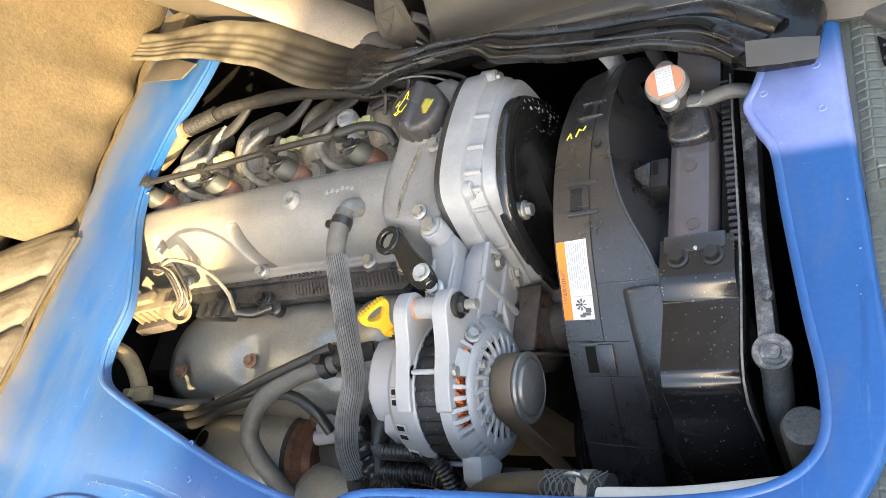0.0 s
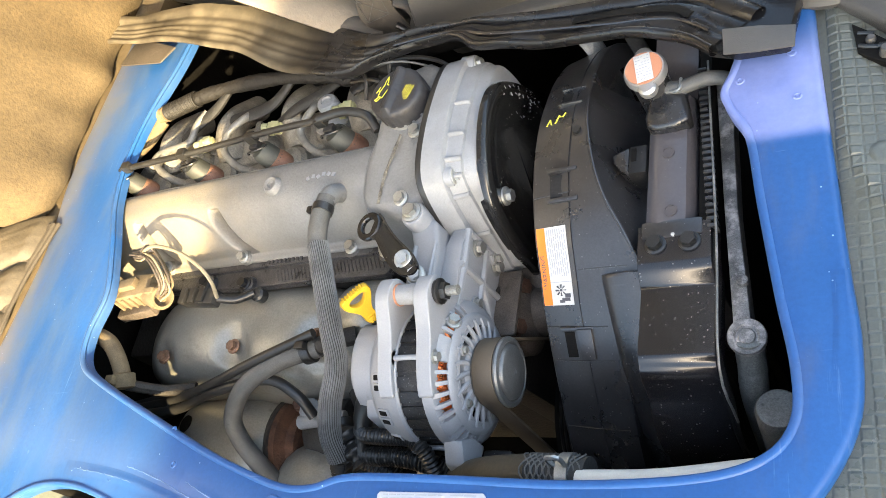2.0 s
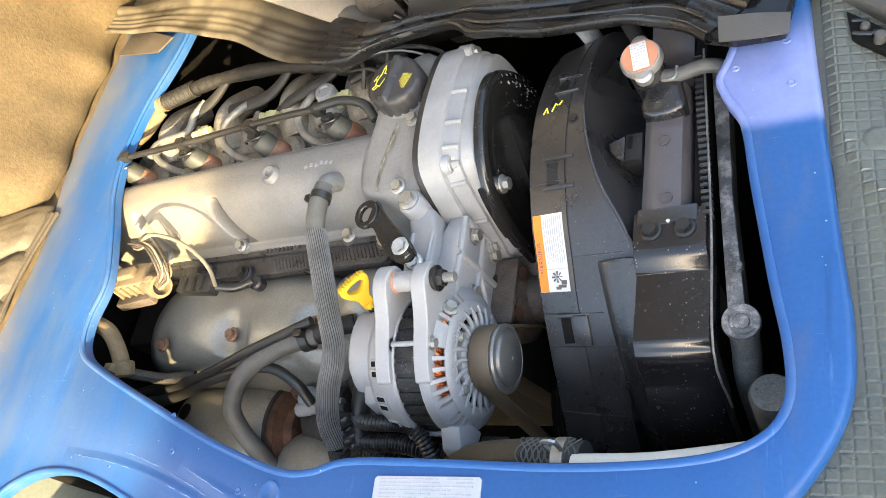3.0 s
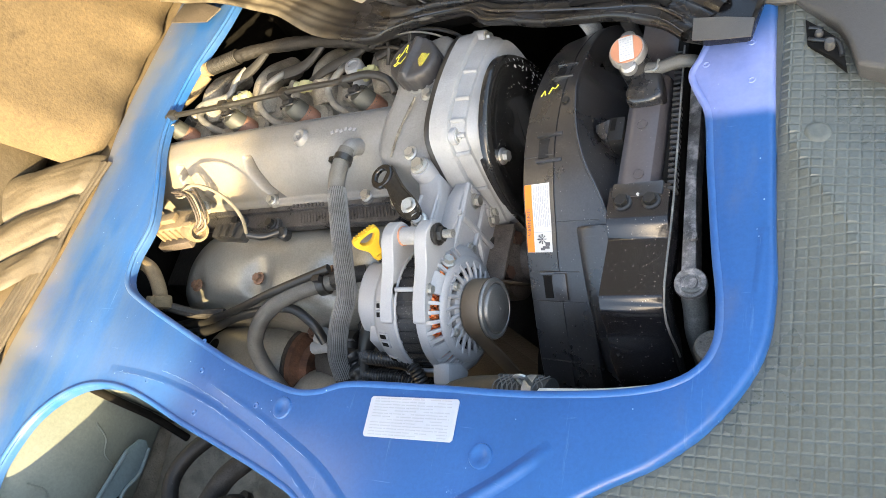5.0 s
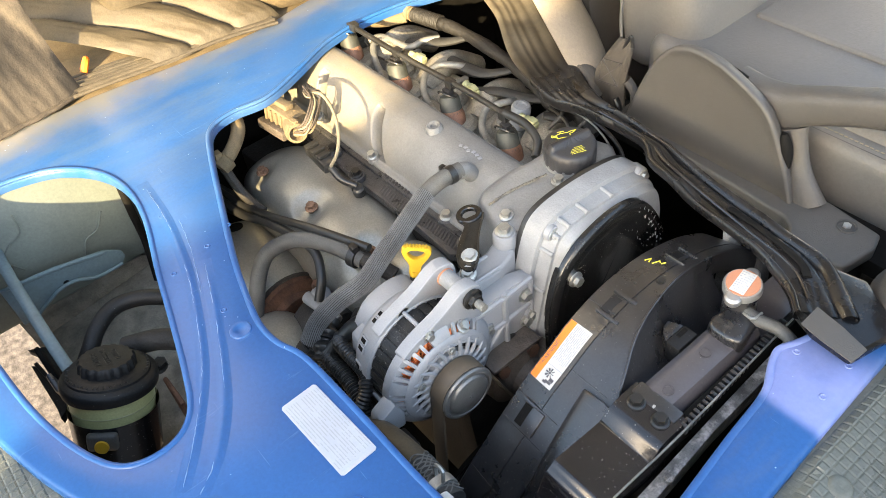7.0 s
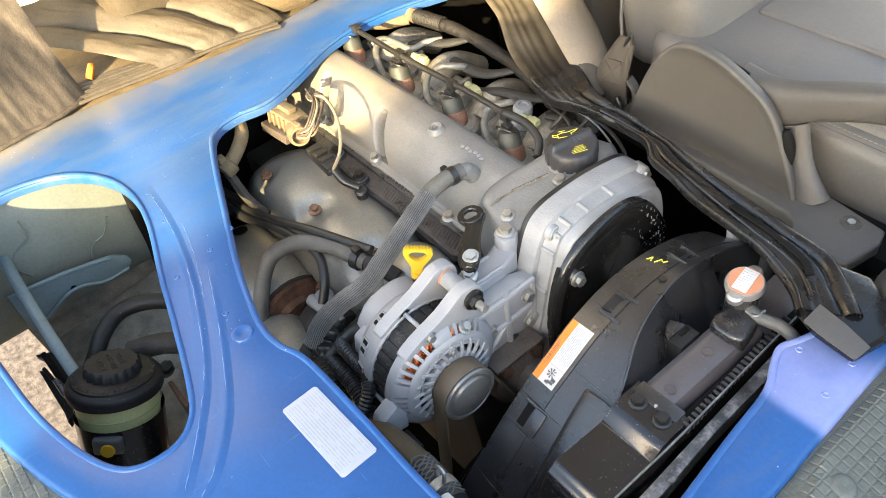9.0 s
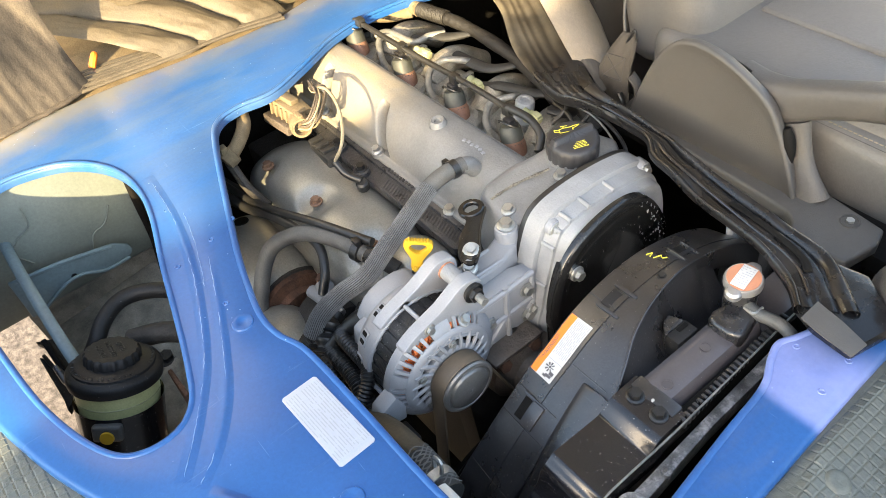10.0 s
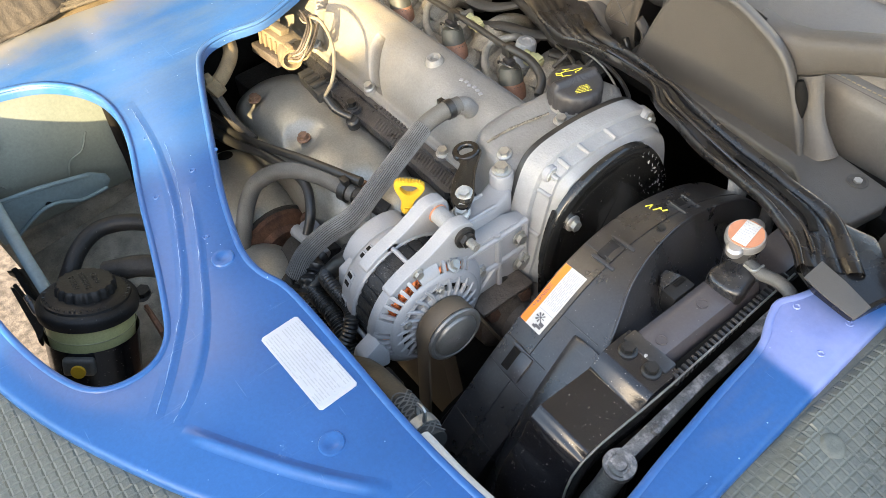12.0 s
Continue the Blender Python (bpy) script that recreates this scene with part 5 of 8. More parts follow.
def fan_shroud():
    t = thing("fan_shroud", "black moulded plastic fan shroud with warning label", "fan shroud", (0.15, 0.41, 0.2))
    line = flat_spline(SHROUD, 8, False)
    normals = []
    for i in range(len(line)):
        a, b = Vector(line[max(i - 1, 0)]), Vector(line[min(i + 1, len(line) - 1)])
        d = (b - a).normalized()
        normals.append(Vector((d.y, -d.x)))

    def rise(x):
        return between([(0.30, 0.0135), (0.19, 0.0130), (0.166, 0.0112), (0.150, 0.0090), (0.110, 0.0008), (0.105, 0.0), (0.0, 0.0)], x)

    def on(y, x, lift=0.0):
        """The place over the face of the shroud, and its outward direction."""
        for i in range(len(line) - 1):
            if line[i + 1][0] <= y <= line[i][0]:
                f = (y - line[i + 1][0]) / (line[i][0] - line[i + 1][0])
                p = Vector(line[i + 1]).lerp(Vector(line[i]), f)
                n = normals[i + 1].lerp(normals[i], f).normalized()
                q = p + n * (rise(x) + lift)
                return Vector((x, q.x, q.y)), Vector((0, n.x, n.y))

    # rim and face in one moulding, a parting groove round it
    bm = bmesh.new()
    loops = []
    for (y, z), n in zip(line, normals):
        edge = between(SWEEP, y)
        xs = [(0.112, -0.06), (0.1065, -0.030), (0.1045, -0.006), (0.1045, -0.002), (0.106, 0.0), (0.110, 0.0008), (0.1490, 0.0088), (0.1495, 0.0076), (0.1510, 0.0076), (0.1515, 0.0092)]
        for k in range(1, 9):
            x = 0.1515 + (edge - 0.1515) * k / 8
            xs.append((x, rise(x)))
        xs += [(edge + 0.0012, rise(edge) - 0.0006), (edge + 0.0022, rise(edge) - 0.003), (edge + 0.004, rise(edge) - 0.03)]
        loops.append([(x, y + n.x * q, z + n.y * q) for x, q in xs])
    rings(bm, loops, closed_loop=False, cap=False)
    body = part("ring", bm, M["black"], t, angle=40)
    # dished side between the face and the radiator tank, deepest at the far end
    bm = bmesh.new()
    rows = []
    for i in range(41):
        y = 0.470 - 0.238 * i / 40
        e = between(SWEEP, y)
        top = on(y, e)[0].z - 0.001
        deep = 0.072 * min(1, max(0, (y - 0.245) / 0.13)) ** 1.1
        row = []
        for j in range(19):
            v = j / 18
            x = e + (0.2265 - e) * v
            fall = deep * (math.sin(math.pi * min(1, v * 1.15) ** 0.8 / 2) ** 1.3 if y < 0.44 else v ** 0.5)
            row.append(bm.verts.new((x, y - 0.002 * v, top - 0.010 * v - fall)))
        rows.append(row)
    for i in range(40):
        for j in range(18):
            bm.faces.new((rows[i][j], rows[i + 1][j], rows[i + 1][j + 1], rows[i][j + 1]))
    part("dished_side", bm, M["black"], t, angle=70)
    part("sweep_ridge", tube([on(y, between(SWEEP, y) + 0.0006, -0.0004)[0] for y in (0.43, 0.405, 0.38, 0.355, 0.33, 0.305, 0.28, 0.26, 0.243)], 0.0017, 8, 6), M["black"], t)
    # bulged flank beside the radiator bracket, and the foot below it
    flank = [(0.236, 0.842), (0.228, 0.838), (0.20, 0.818), (0.16, 0.786), (0.125, 0.748), (0.095, 0.705), (0.075, 0.65), (0.062, 0.56)]
    bm = bmesh.new()
    loops = []
    for k, (y, z) in enumerate(flat_spline(flank, 5, False)):
        s = min(1, k / 4)
        x0 = 0.1755 + 0.016 * max(0, (0.236 - y) / 0.16) ** 1.2
        loops.append([(x0 - 0.004, y + 0.02, z - 0.035), (x0, y, z - 0.004), (x0 + 0.0025, y, z + 0.004 * s), (x0 + 0.010, y, z + 0.0095 * s), (0.206, y, z + 0.0115 * s), (0.2215, y, z + 0.009 * s), (0.2225, y + 0.02, z - 0.04)])
    rings(bm, loops, closed_loop=False, cap=False)
    part("flank", bm, M["black"], t, angle=48)
    for y, x0, x1 in ((0.318, 0.106, 0.150), (0.247, 0.152, 0.205), (0.1985, 0.107, 0.176), (0.1705, 0.107, 0.178), (0.1145, 0.108, 0.180)):
        part("seam", tube([on(y, x, 0.0002)[0] for x in (x0, (x0 + x1) / 2, x1)], 0.0008, 6, 4), M["black"], body)
    # sprung clips: a sunk window between two fins, or a window beside a raised block
    def block(y0, y1, x0, x1, lo, hi, material, name, w=0.0012, parent=None):
        a, n = on((y0 + y1) / 2, (x0 + x1) / 2)
        v = (Vector((0, 1, 0)) - n * n.y).normalized()
        u = v.cross(n)
        m = Matrix((u, v, n)).transposed().to_4x4()
        return part(name, xf(box(-(x1 - x0) / 2, (x1 - x0) / 2, -abs(y0 - y1) / 2 / max(0.3, n.z), abs(y0 - y1) / 2 / max(0.3, n.z), lo, hi, w), Matrix.Translation(a) @ m), material, parent or body)

    for y0, y1, x0, x1 in ((0.343, 0.3385, 0.126, 0.159), (0.313, 0.3085, 0.126, 0.160), (0.4515, 0.4475, 0.130, 0.158), (0.4265, 0.4230, 0.130, 0.158)):
        block(y0, y1, x0, x1, -0.004, 0.0045, M["black"], "clip")
    for y0, y1, x0, x1 in ((0.337, 0.314, 0.128, 0.1475), (0.446, 0.428, 0.132, 0.148)):
        block(y0, y1, x0, x1, -0.003, 0.0006, M["matte_black"], "clip_window", 0.0005)
    block(0.1960, 0.1735, 0.1265, 0.1420, -0.003, 0.0007, M["dark_gap"], "clip_window", 0.0005)
    block(0.1975, 0.1725, 0.1425, 0.1585, -0.004, 0.0042, M["black"], "clip")
    block(0.1990, 0.1955, 0.124, 0.1600, -0.004, 0.0034, M["black"], "clip")
    p, n = on(0.384, 0.1575)
    bolt(body, p - n * 0.001, n, 0.0046, 0.0045, M["dark_steel"], "screw")
    # socket with its latch tongue in the dished side
    part("latch", prism([(0.188, 0.362), (0.206, 0.369), (0.206, 0.336), (0.197, 0.343), (0.190, 0.352)], 0.80, 0.864, "z", 0.002), M["black"], t)
    part("latch_tongue", box(0.206, 0.2245, 0.3365, 0.3700, 0.80, 0.864, 0.002), M["matte_black"], t)
    part("latch_window", box(0.2085, 0.2140, 0.351, 0.3665, 0.863, 0.8652, 0.0008), M["dark_gap"], t)

    # warning label, laid on the rim's face
    def strip(y0, y1, x0, x1, lift, material, name, label="", parent=None):
        bm = bmesh.new()
        loops = []
        for k in range(7):
            y = y0 + (y1 - y0) * k / 6
            loops.append([on(y, x0, lift)[0], on(y, x1, lift)[0], on(y, x1, lift - 0.0006)[0], on(y, x0, lift - 0.0006)[0]])
        rings(bm, loops)
        return part(name, bm, material, parent or t, label)

    lab = strip(0.2870, 0.2170, 0.1075, 0.1435, 0.0008, M["white"], "warning_label", "white and orange warning label")
    strip(0.2868, 0.2172, 0.1077, 0.1180, 0.0012, M["orange"], "orange_band", "", lab)
    strip(0.2378, 0.2371, 0.1183, 0.1430, 0.0011, M["grey_ink"], "print_rule", "", lab)
    random.seed(9)
    for k in range(9):
        x = 0.1200 + k * 0.00255
        y = 0.2845
        while y > 0.244:
            w = random.uniform(0.003, 0.011)
            strip(y, max(y - w, 0.2425), x, x + 0.0010, 0.0011, M["grey_ink"], "print_bar", "", lab)
            y -= w + 0.0016
    c, n = on(0.2300, 0.1300, 0.0012)
    v = (Vector((0, 1, 0)) - n * n.y).normalized()
    u = v.cross(n)
    for k in range(8):
        b = 2 * math.pi * k / 8
        d = u * math.cos(b) + v * math.sin(b)
        part("symbol_stroke", tube([c + d * 0.0022, c + d * 0.0060], lambda q: 0.0005 + 0.0006 * q, 5, 1), M["ink"], lab)
    part("symbol_hub", lathe([(0.0015, 0), (0.0013, 0.0004), (0, 0.0004)], c, n, 12), M["ink"], lab)
    for x0, x1, y0, y1 in ((0.1340, 0.1405, 0.2268, 0.2232), (0.1300, 0.1395, 0.2230, 0.2204), (0.1270, 0.1330, 0.2215, 0.2190)):
        strip(y0, y1, x0, x1, 0.0011, M["ink"], "symbol_block", "", lab)
    cu = bpy.data.curves.new("lettering", "FONT")
    cu.body, cu.size, cu.extrude, cu.align_x, cu.align_y = "WARNING", 0.0074 * K, 0.0002, "CENTER", "CENTER"
    cu.materials.append(M["ink"])
    ob = new("lettering", cu)
    ob.parent = t
    p, n = on(0.2470, 0.1128, 0.0014)
    d = (Vector((0, 1, 0)) - n * n.y).normalized()
    ob.matrix_basis = Matrix.Translation(W(*p) - BASE[t]) @ Matrix((d, n.cross(d), n)).transposed().to_4x4()
    for y0, x0, y1, x1 in ((0.404, 0.1165, 0.412, 0.1200), (0.412, 0.1200, 0.404, 0.1225), (0.404, 0.1275, 0.414, 0.1310), (0.414, 0.1310, 0.411, 0.1340), (0.410, 0.1360, 0.415, 0.1390)):
        part("yellow_mark", tube([on(y0, x0, 0.0004)[0], on(y1, x1, 0.0004)[0]], 0.0008, 6, 2), M["yellow_ink"], t)
    return t


def radiator():
    t = thing("radiator", "black radiator with plastic top tank beside the fan shroud", "radiator", (0.26, 0.35, 0.2))
    part("core", box(0.276, 0.288, 0.262, 0.62, 0.30, 0.858, 0.002), M["dark_gap"], t, "black finned radiator core")
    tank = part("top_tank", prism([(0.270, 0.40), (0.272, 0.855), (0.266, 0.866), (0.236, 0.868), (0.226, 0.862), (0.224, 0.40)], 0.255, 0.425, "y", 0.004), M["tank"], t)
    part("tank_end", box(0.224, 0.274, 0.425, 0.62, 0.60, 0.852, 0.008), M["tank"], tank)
    part("tank_step", prism([(0.228, 0.380), (0.232, 0.420), (0.245, 0.428), (0.262, 0.424), (0.268, 0.405), (0.268, 0.380)], 0.855, 0.880, "z", 0.006, 3, smooth=3), M["black"], tank)
    part("tank_lip", box(0.224, 0.282, 0.256, 0.274, 0.855, 0.868, 0.003), M["black"], tank)
    for x, y in ((0.248, 0.352), (0.252, 0.284)):
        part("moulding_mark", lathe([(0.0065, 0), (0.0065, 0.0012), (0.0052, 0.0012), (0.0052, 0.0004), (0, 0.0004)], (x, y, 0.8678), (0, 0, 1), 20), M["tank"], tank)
    # crimped edge
    for k in range(26):
        y = 0.262 + k * 0.0075
        part("crimp", box(0.281 - 0.055 * (y - 0.34), 0.290 - 0.055 * (y - 0.34), y, y + 0.0042, 0.852, 0.866, 0.001), M["black"], t)
    part("seam_strip", tube([(0.296, 0.10, 0.79), (0.294, 0.13, 0.856), (0.2945, 0.25, 0.867), (0.286, 0.46, 0.867)], 0.0012, 6, 4), M["bar"], t)
    # near end bracket: flat top with two bolts that bends down over the end
    prof = [(0.270, 0.866), (0.232, 0.864), (0.215, 0.852), (0.205, 0.849), (0.150, 0.851), (0.138, 0.847), (0.126, 0.836), (0.118, 0.815), (0.085, 0.765), (0.070, 0.60), (0.064, 0.40)]
    bm = bmesh.new()
    sm = flat_spline(prof, 4, False)
    loops = []
    for a, b in sm:
        loops.append([(0.2185, a, b - 0.006), (0.2205, a, b), (0.289, a, b), (0.2915, a, b - 0.006), (0.2915, a + 0.01, b - 0.03), (0.2185, a + 0.01, b - 0.03)])
    rings(bm, loops)
    br = part("end_bracket", bm, M["gloss"], t, "gloss black end bracket with two bolts", angle=62)
    for x in (0.238, 0.270):
        bolt(br, (x, 0.249, 0.8655), (0, 0, 1), 0.0072, 0.009, M["dark_steel"])
    part("pin", lathe([(0.002, 0), (0.0018, 0.002), (0, 0.002)], (0.2545, 0.258, 0.866), (0, 0, 1), 10), M["white"], br)
    part("foot_slot", tube([(0.228, 0.0775, 0.70), (0.286, 0.0775, 0.70)], 0.004, 8, 1), M["gloss"], br)
    part("foot_slot", tube([(0.228, 0.075, 0.665), (0.286, 0.075, 0.665)], 0.004, 8, 1), M["gloss"], br)
    # filler neck and cap
    neck = part("filler_neck", tube([(0.236, 0.428, 0.84), (0.232, 0.433, 0.895)], 0.019, 20, 1), M["black"], t)
    part("overflow_pipe", tube([(0.240, 0.428, 0.878), (0.262, 0.421, 0.880), (0.290, 0.424, 0.882), (0.312, 0.420, 0.874), (0.33, 0.40, 0.85)], 0.0075, 12), M["hose"], t, "grey rubber overflow hose")
    part("wire_clip", tube([(0.248, 0.418, 0.880), (0.262, 0.414, 0.886), (0.264, 0.428, 0.886)], 0.0018, 6), M["steel"], t)
    n = (0.02, -0.10, 1)
    c = part("radiator_cap", lathe([(0.019, 0), (0.0222, 0.003), (0.0222, 0.009), (0.0205, 0.0122), (0, 0.0130)], (0.232, 0.433, 0.896), n, 40), M["chrome"], t, "round plated radiator cap")
    for s in (-1, 1):
        part("tab", lathe([(0.0085, -0.003), (0.0100, 0.0), (0.0095, 0.006), (0.007, 0.0085), (0, 0.009)], (0.232 - s * 0.003, 0.433 + s * 0.0215, 0.8975), (0.02, -0.10, 1), 22), M["chrome"], c)
    part("orange_label", lathe([(0.0190, 0.0126), (0.0190, 0.0134), (0, 0.0136)], (0.232, 0.433, 0.896), n, 40), M["pale_orange"], c, "faded orange label")
    lm = Matrix.Translation((0.2323, 0.4315, 0.9099)) @ Matrix.Rotation(0.10, 4, "X") @ Matrix.Rotation(0.15, 4, "Z")
    lb = part("white_label", xf(box(-0.0085, 0.0085, -0.0165, 0.0165, -0.0003, 0.0004, 0.0001), lm), M["white"], c, "white printed label")
    bm = bmesh.new()
    for i in range(5):
        for j in range(9):
            if (i * 7 + j * 3) % 5:
                merge(bm, xf(box(-0.0075 + i * 0.0031, -0.0054 + i * 0.0031, -0.0140 + j * 0.0034, -0.0132 + j * 0.0034, 0.0004, 0.0007, 0), lm))
    part("print_field", bm, M["grey_ink"], c)
    # cross member in front of the radiator, pipe end and reservoir neck
    s = thing("cross_member", "scraped grey steel cross member in front of the radiator", "beam", (0.3, 0.3, 0.75))
    part("beam", prism([(0.2880, 0.46), (0.3040, 0.46), (0.3085, 0.2925), (0.3185, 0.173), (0.3030, 0.173), (0.2960, 0.2935)], 0.815, 0.842, "z", 0.002), M["beam"], s)
    part("rivet", lathe([(0.006, 0), (0.005, 0.004), (0, 0.005)], (0.312, 0.215, 0.842), (0, 0, 1), 14), M["beam"], s)
    p = thing("filler_pipe", "grey capped metal pipe standing in front of the radiator", "pipe", (0.31, 0.15, 0.6))
    part("pipe", tube([(0.316, 0.160, 0.843), (0.313, 0.146, 0.81), (0.309, 0.130, 0.775), (0.306, 0.11, 0.68)], 0.0132, 18), M["bar"], p)
    part("end_cap", lathe([(0.0165, -0.005), (0.0170, 0.001), (0.0160, 0.0035), (0.0110, 0.0040), (0.0095, 0.0028), (0.0075, 0.0028), (0.0065, 0.0046), (0.0, 0.0050)], (0.3150, 0.160, 0.843), (0.10, -0.12, 0.98), 32), M["beam"], p)
    q = thing("horn_cover", "dusty grey round cover low in front of the radiator", "cover", (0.335, 0.085, 0.7))
    part("cup", lathe([(0.0205, -0.10), (0.0205, 0.0), (0.018, 0.004), (0, 0.005)], (0.332, 0.108, 0.800), (0.05, 0.15, 1), 24), M["bar"], q)
    # near-black wall: the shade below the panel is put into its colour
    single("bay_wall", box(0.382, 0.386, -0.04, 0.62, 0.2, 0.88, 0), M["dark_gap"], "near-black inner wall below the panel, deep shade put into its colour", "wall", kind="structure")
    return t


# ---------------------------------------------------------------- engine bay lining
def bay():
    # linings added in near-black, so the bay's deep shade sits in their colour
    single("bay_floor", box(-0.75, 0.38, 0.02, 0.90, 0.20, 0.22, 0), M["dark_gap"], "near-black bottom of the engine bay, deep shade put into its colour", "floor", kind="structure")
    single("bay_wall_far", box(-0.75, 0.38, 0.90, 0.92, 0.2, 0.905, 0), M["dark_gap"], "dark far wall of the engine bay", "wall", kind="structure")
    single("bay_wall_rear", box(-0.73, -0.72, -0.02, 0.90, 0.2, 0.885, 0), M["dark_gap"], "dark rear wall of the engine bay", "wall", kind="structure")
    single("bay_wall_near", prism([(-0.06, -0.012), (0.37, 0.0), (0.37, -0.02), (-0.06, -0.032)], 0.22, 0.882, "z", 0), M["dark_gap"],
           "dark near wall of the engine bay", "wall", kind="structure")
    single("frame_beam", box(-0.70, -0.06, 0.005, 0.03, 0.42, 0.56, 0.006), M["dark_gap"], "near-black chassis beam beside the engine, deep shade put into its colour", "beam", kind="structure")
    random.seed(11)
    t = thing("gearbox_bracket", "dusty dark brackets deep behind the fan", "bracket", (0.1, 0.6, 0.5))
    part("arm", tube([(0.10, 0.60, 0.84), (0.14, 0.56, 0.82), (0.16, 0.52, 0.70)], 0.014, 8, flat=0.4), M["bar"], t)
    part("arm", tube([(0.17, 0.60, 0.83), (0.20, 0.54, 0.80), (0.22, 0.52, 0.70)], 0.010, 8, flat=0.4), M["dark_cast"], t)


# ---------------------------------------------------------------- hoses, cables and small engine things
def hoses():
    t = thing("breather_hose", "grey rubber breather hose with woven grey sleeve", "hose", (-0.15, 0.2, 0.78))
    path = [(-0.169, 0.352, 0.892), (-0.171, 0.322, 0.893), (-0.173, 0.292, 0.884), (-0.160, 0.240, 0.868), (-0.146, 0.190, 0.855), (-0.137, 0.150, 0.842),
            (-0.146, 0.112, 0.828), (-0.155, 0.082, 0.806), (-0.155, 0.058, 0.780)]
    part("inner_hose", tube(path[:5], 0.0120, 20), M["hose"], t)
    sl = part("sleeve", tube(path[2:], 0.0128, 24), M["braid"], t, "woven grey sleeve")
    p = spline(path[2:], 10)
    for k in range(30):
        pts = []
        up = Vector((0.13, 0.27, 0.95))
        for i, q in enumerate(p):
            d = (p[min(i + 1, len(p) - 1)] - p[max(i - 1, 0)]).normalized()
            up = (up - d * up.dot(d)).normalized()
            a = 2 * math.pi * k / 30 + 0.02 * i
            pts.append(q + 0.0128 * (math.cos(a) * d.cross(up) + math.sin(a) * up))
        part("strand", tube(pts, 0.0009, 4, raw=True), M["strand"], sl)
    part("clamp", lathe([(0.0122, -0.005), (0.0136, -0.005), (0.0136, 0.005), (0.0122, 0.005)], (-0.170, 0.335, 0.893), (0.05, 1, -0.02), 24), M["dark_steel"], t, "dark hose clamp")
    part("clamp_ear", box(-0.192, -0.181, 0.331, 0.340, 0.891, 0.899, 0.002), M["dark_steel"], t)

    t = thing("coolant_hose", "grey rubber hose bending over the exhaust", "hose", (-0.3, 0.12, 0.7))
    part("hose", tube([(-0.206, 0.192, 0.800), (-0.267, 0.174, 0.803), (-0.321, 0.147, 0.795), (-0.351, 0.114, 0.775), (-0.355, 0.090, 0.750), (-0.335, 0.060, 0.715), (-0.30, 0.02, 0.66)], 0.0125, 18), M["hose"], t)
    part("clamp", lathe([(0.0152, -0.006), (0.017, -0.006), (0.017, 0.006), (0.0152, 0.006)], (-0.222, 0.188, 0.801), (-1, -0.3, 0.05), 22), M["dark_steel"], t)
    part("clamp_screw", box(-0.228, -0.214, 0.182, 0.192, 0.814, 0.824, 0.002), M["dark_steel"], t)
    part("stub", tube([(-0.22, 0.19, 0.8), (-0.185, 0.20, 0.80), (-0.16, 0.21, 0.79)], 0.012, 14), M["dark_cast"], t)

    single("vacuum_hose", tube([(-0.68, 0.117, 0.755), (-0.510, 0.130, 0.772), (-0.403, 0.142, 0.796), (-0.301, 0.170, 0.815), (-0.206, 0.204, 0.818)], 0.0065, 10), M["rubber"],
           "thin black hose across the exhaust shield", "hose")
    single("vacuum_hose", tube([(-0.56, 0.115, 0.765), (-0.46, 0.122, 0.775), (-0.383, 0.140, 0.79), (-0.294, 0.155, 0.79), (-0.252, 0.140, 0.772), (-0.238, 0.12, 0.745)], 0.0075, 10), M["rubber"],
           "thin black hose across the exhaust shield", "hose")
    single("cable_sleeve", tube([(-0.70, 0.118, 0.715), (-0.60, 0.128, 0.735), (-0.52, 0.132, 0.755), (-0.478, 0.136, 0.765)], 0.018, 14), M["rubber"], "thick black cable sleeve beside the exhaust", "cable")
    t = thing("vent_pipe", "dust-covered bent pipe with clamp", "pipe", (-0.52, 0.16, 0.80))
    part("pipe", tube([(-0.640, 0.205, 0.862), (-0.577, 0.203, 0.866), (-0.538, 0.190, 0.862), (-0.512, 0.160, 0.852), (-0.503, 0.132, 0.842)], 0.0115, 14), M["dusty"], t)
    part("clamp", lathe([(0.0125, -0.012), (0.016, -0.010), (0.0165, 0.008), (0.0125, 0.010)], (-0.503, 0.138, 0.844), (0.1, -1, -0.4), 20), M["dusty"], t)
    part("clamp_ear", box(-0.512, -0.498, 0.128, 0.140, 0.856, 0.868, 0.002), M["dusty"], t)
    part("wire_tail", tube([(-0.50, 0.135, 0.84), (-0.47, 0.140, 0.80), (-0.43, 0.150, 0.78)], 0.008, 8), M["dark_cast"], t)

    # black leak-off rail over the injectors
    t = thing("injector_rail", "black leak-off hose running over the injectors", "hose", (-0.35, 0.47, 0.88))
    rail = [(-0.614, 0.472, 0.893), (-0.599, 0.472, 0.899), (-0.450, 0.470, 0.902), (-0.296, 0.472, 0.905), (-0.206, 0.471, 0.905)]
    part("rail", tube(rail, 0.0048, 10), M["rubber"], t)
    part("end_hose", tube([(-0.206, 0.471, 0.907), (-0.165, 0.474, 0.906), (-0.132, 0.466, 0.898), (-0.118, 0.448, 0.886)], 0.0062, 12), M["rubber"], t)
    for x in (-0.594, -0.468, -0.330, -0.206):
        part("clip", box(x - 0.008, x + 0.008, 0.465, 0.478, 0.894, 0.909, 0.002), M["rubber"], t)
    # taped harness behind the injectors
    t = thing("wiring_harness", "taped wiring harness, dusty yellow at its rear end", "wiring", (-0.4, 0.6, 0.85))
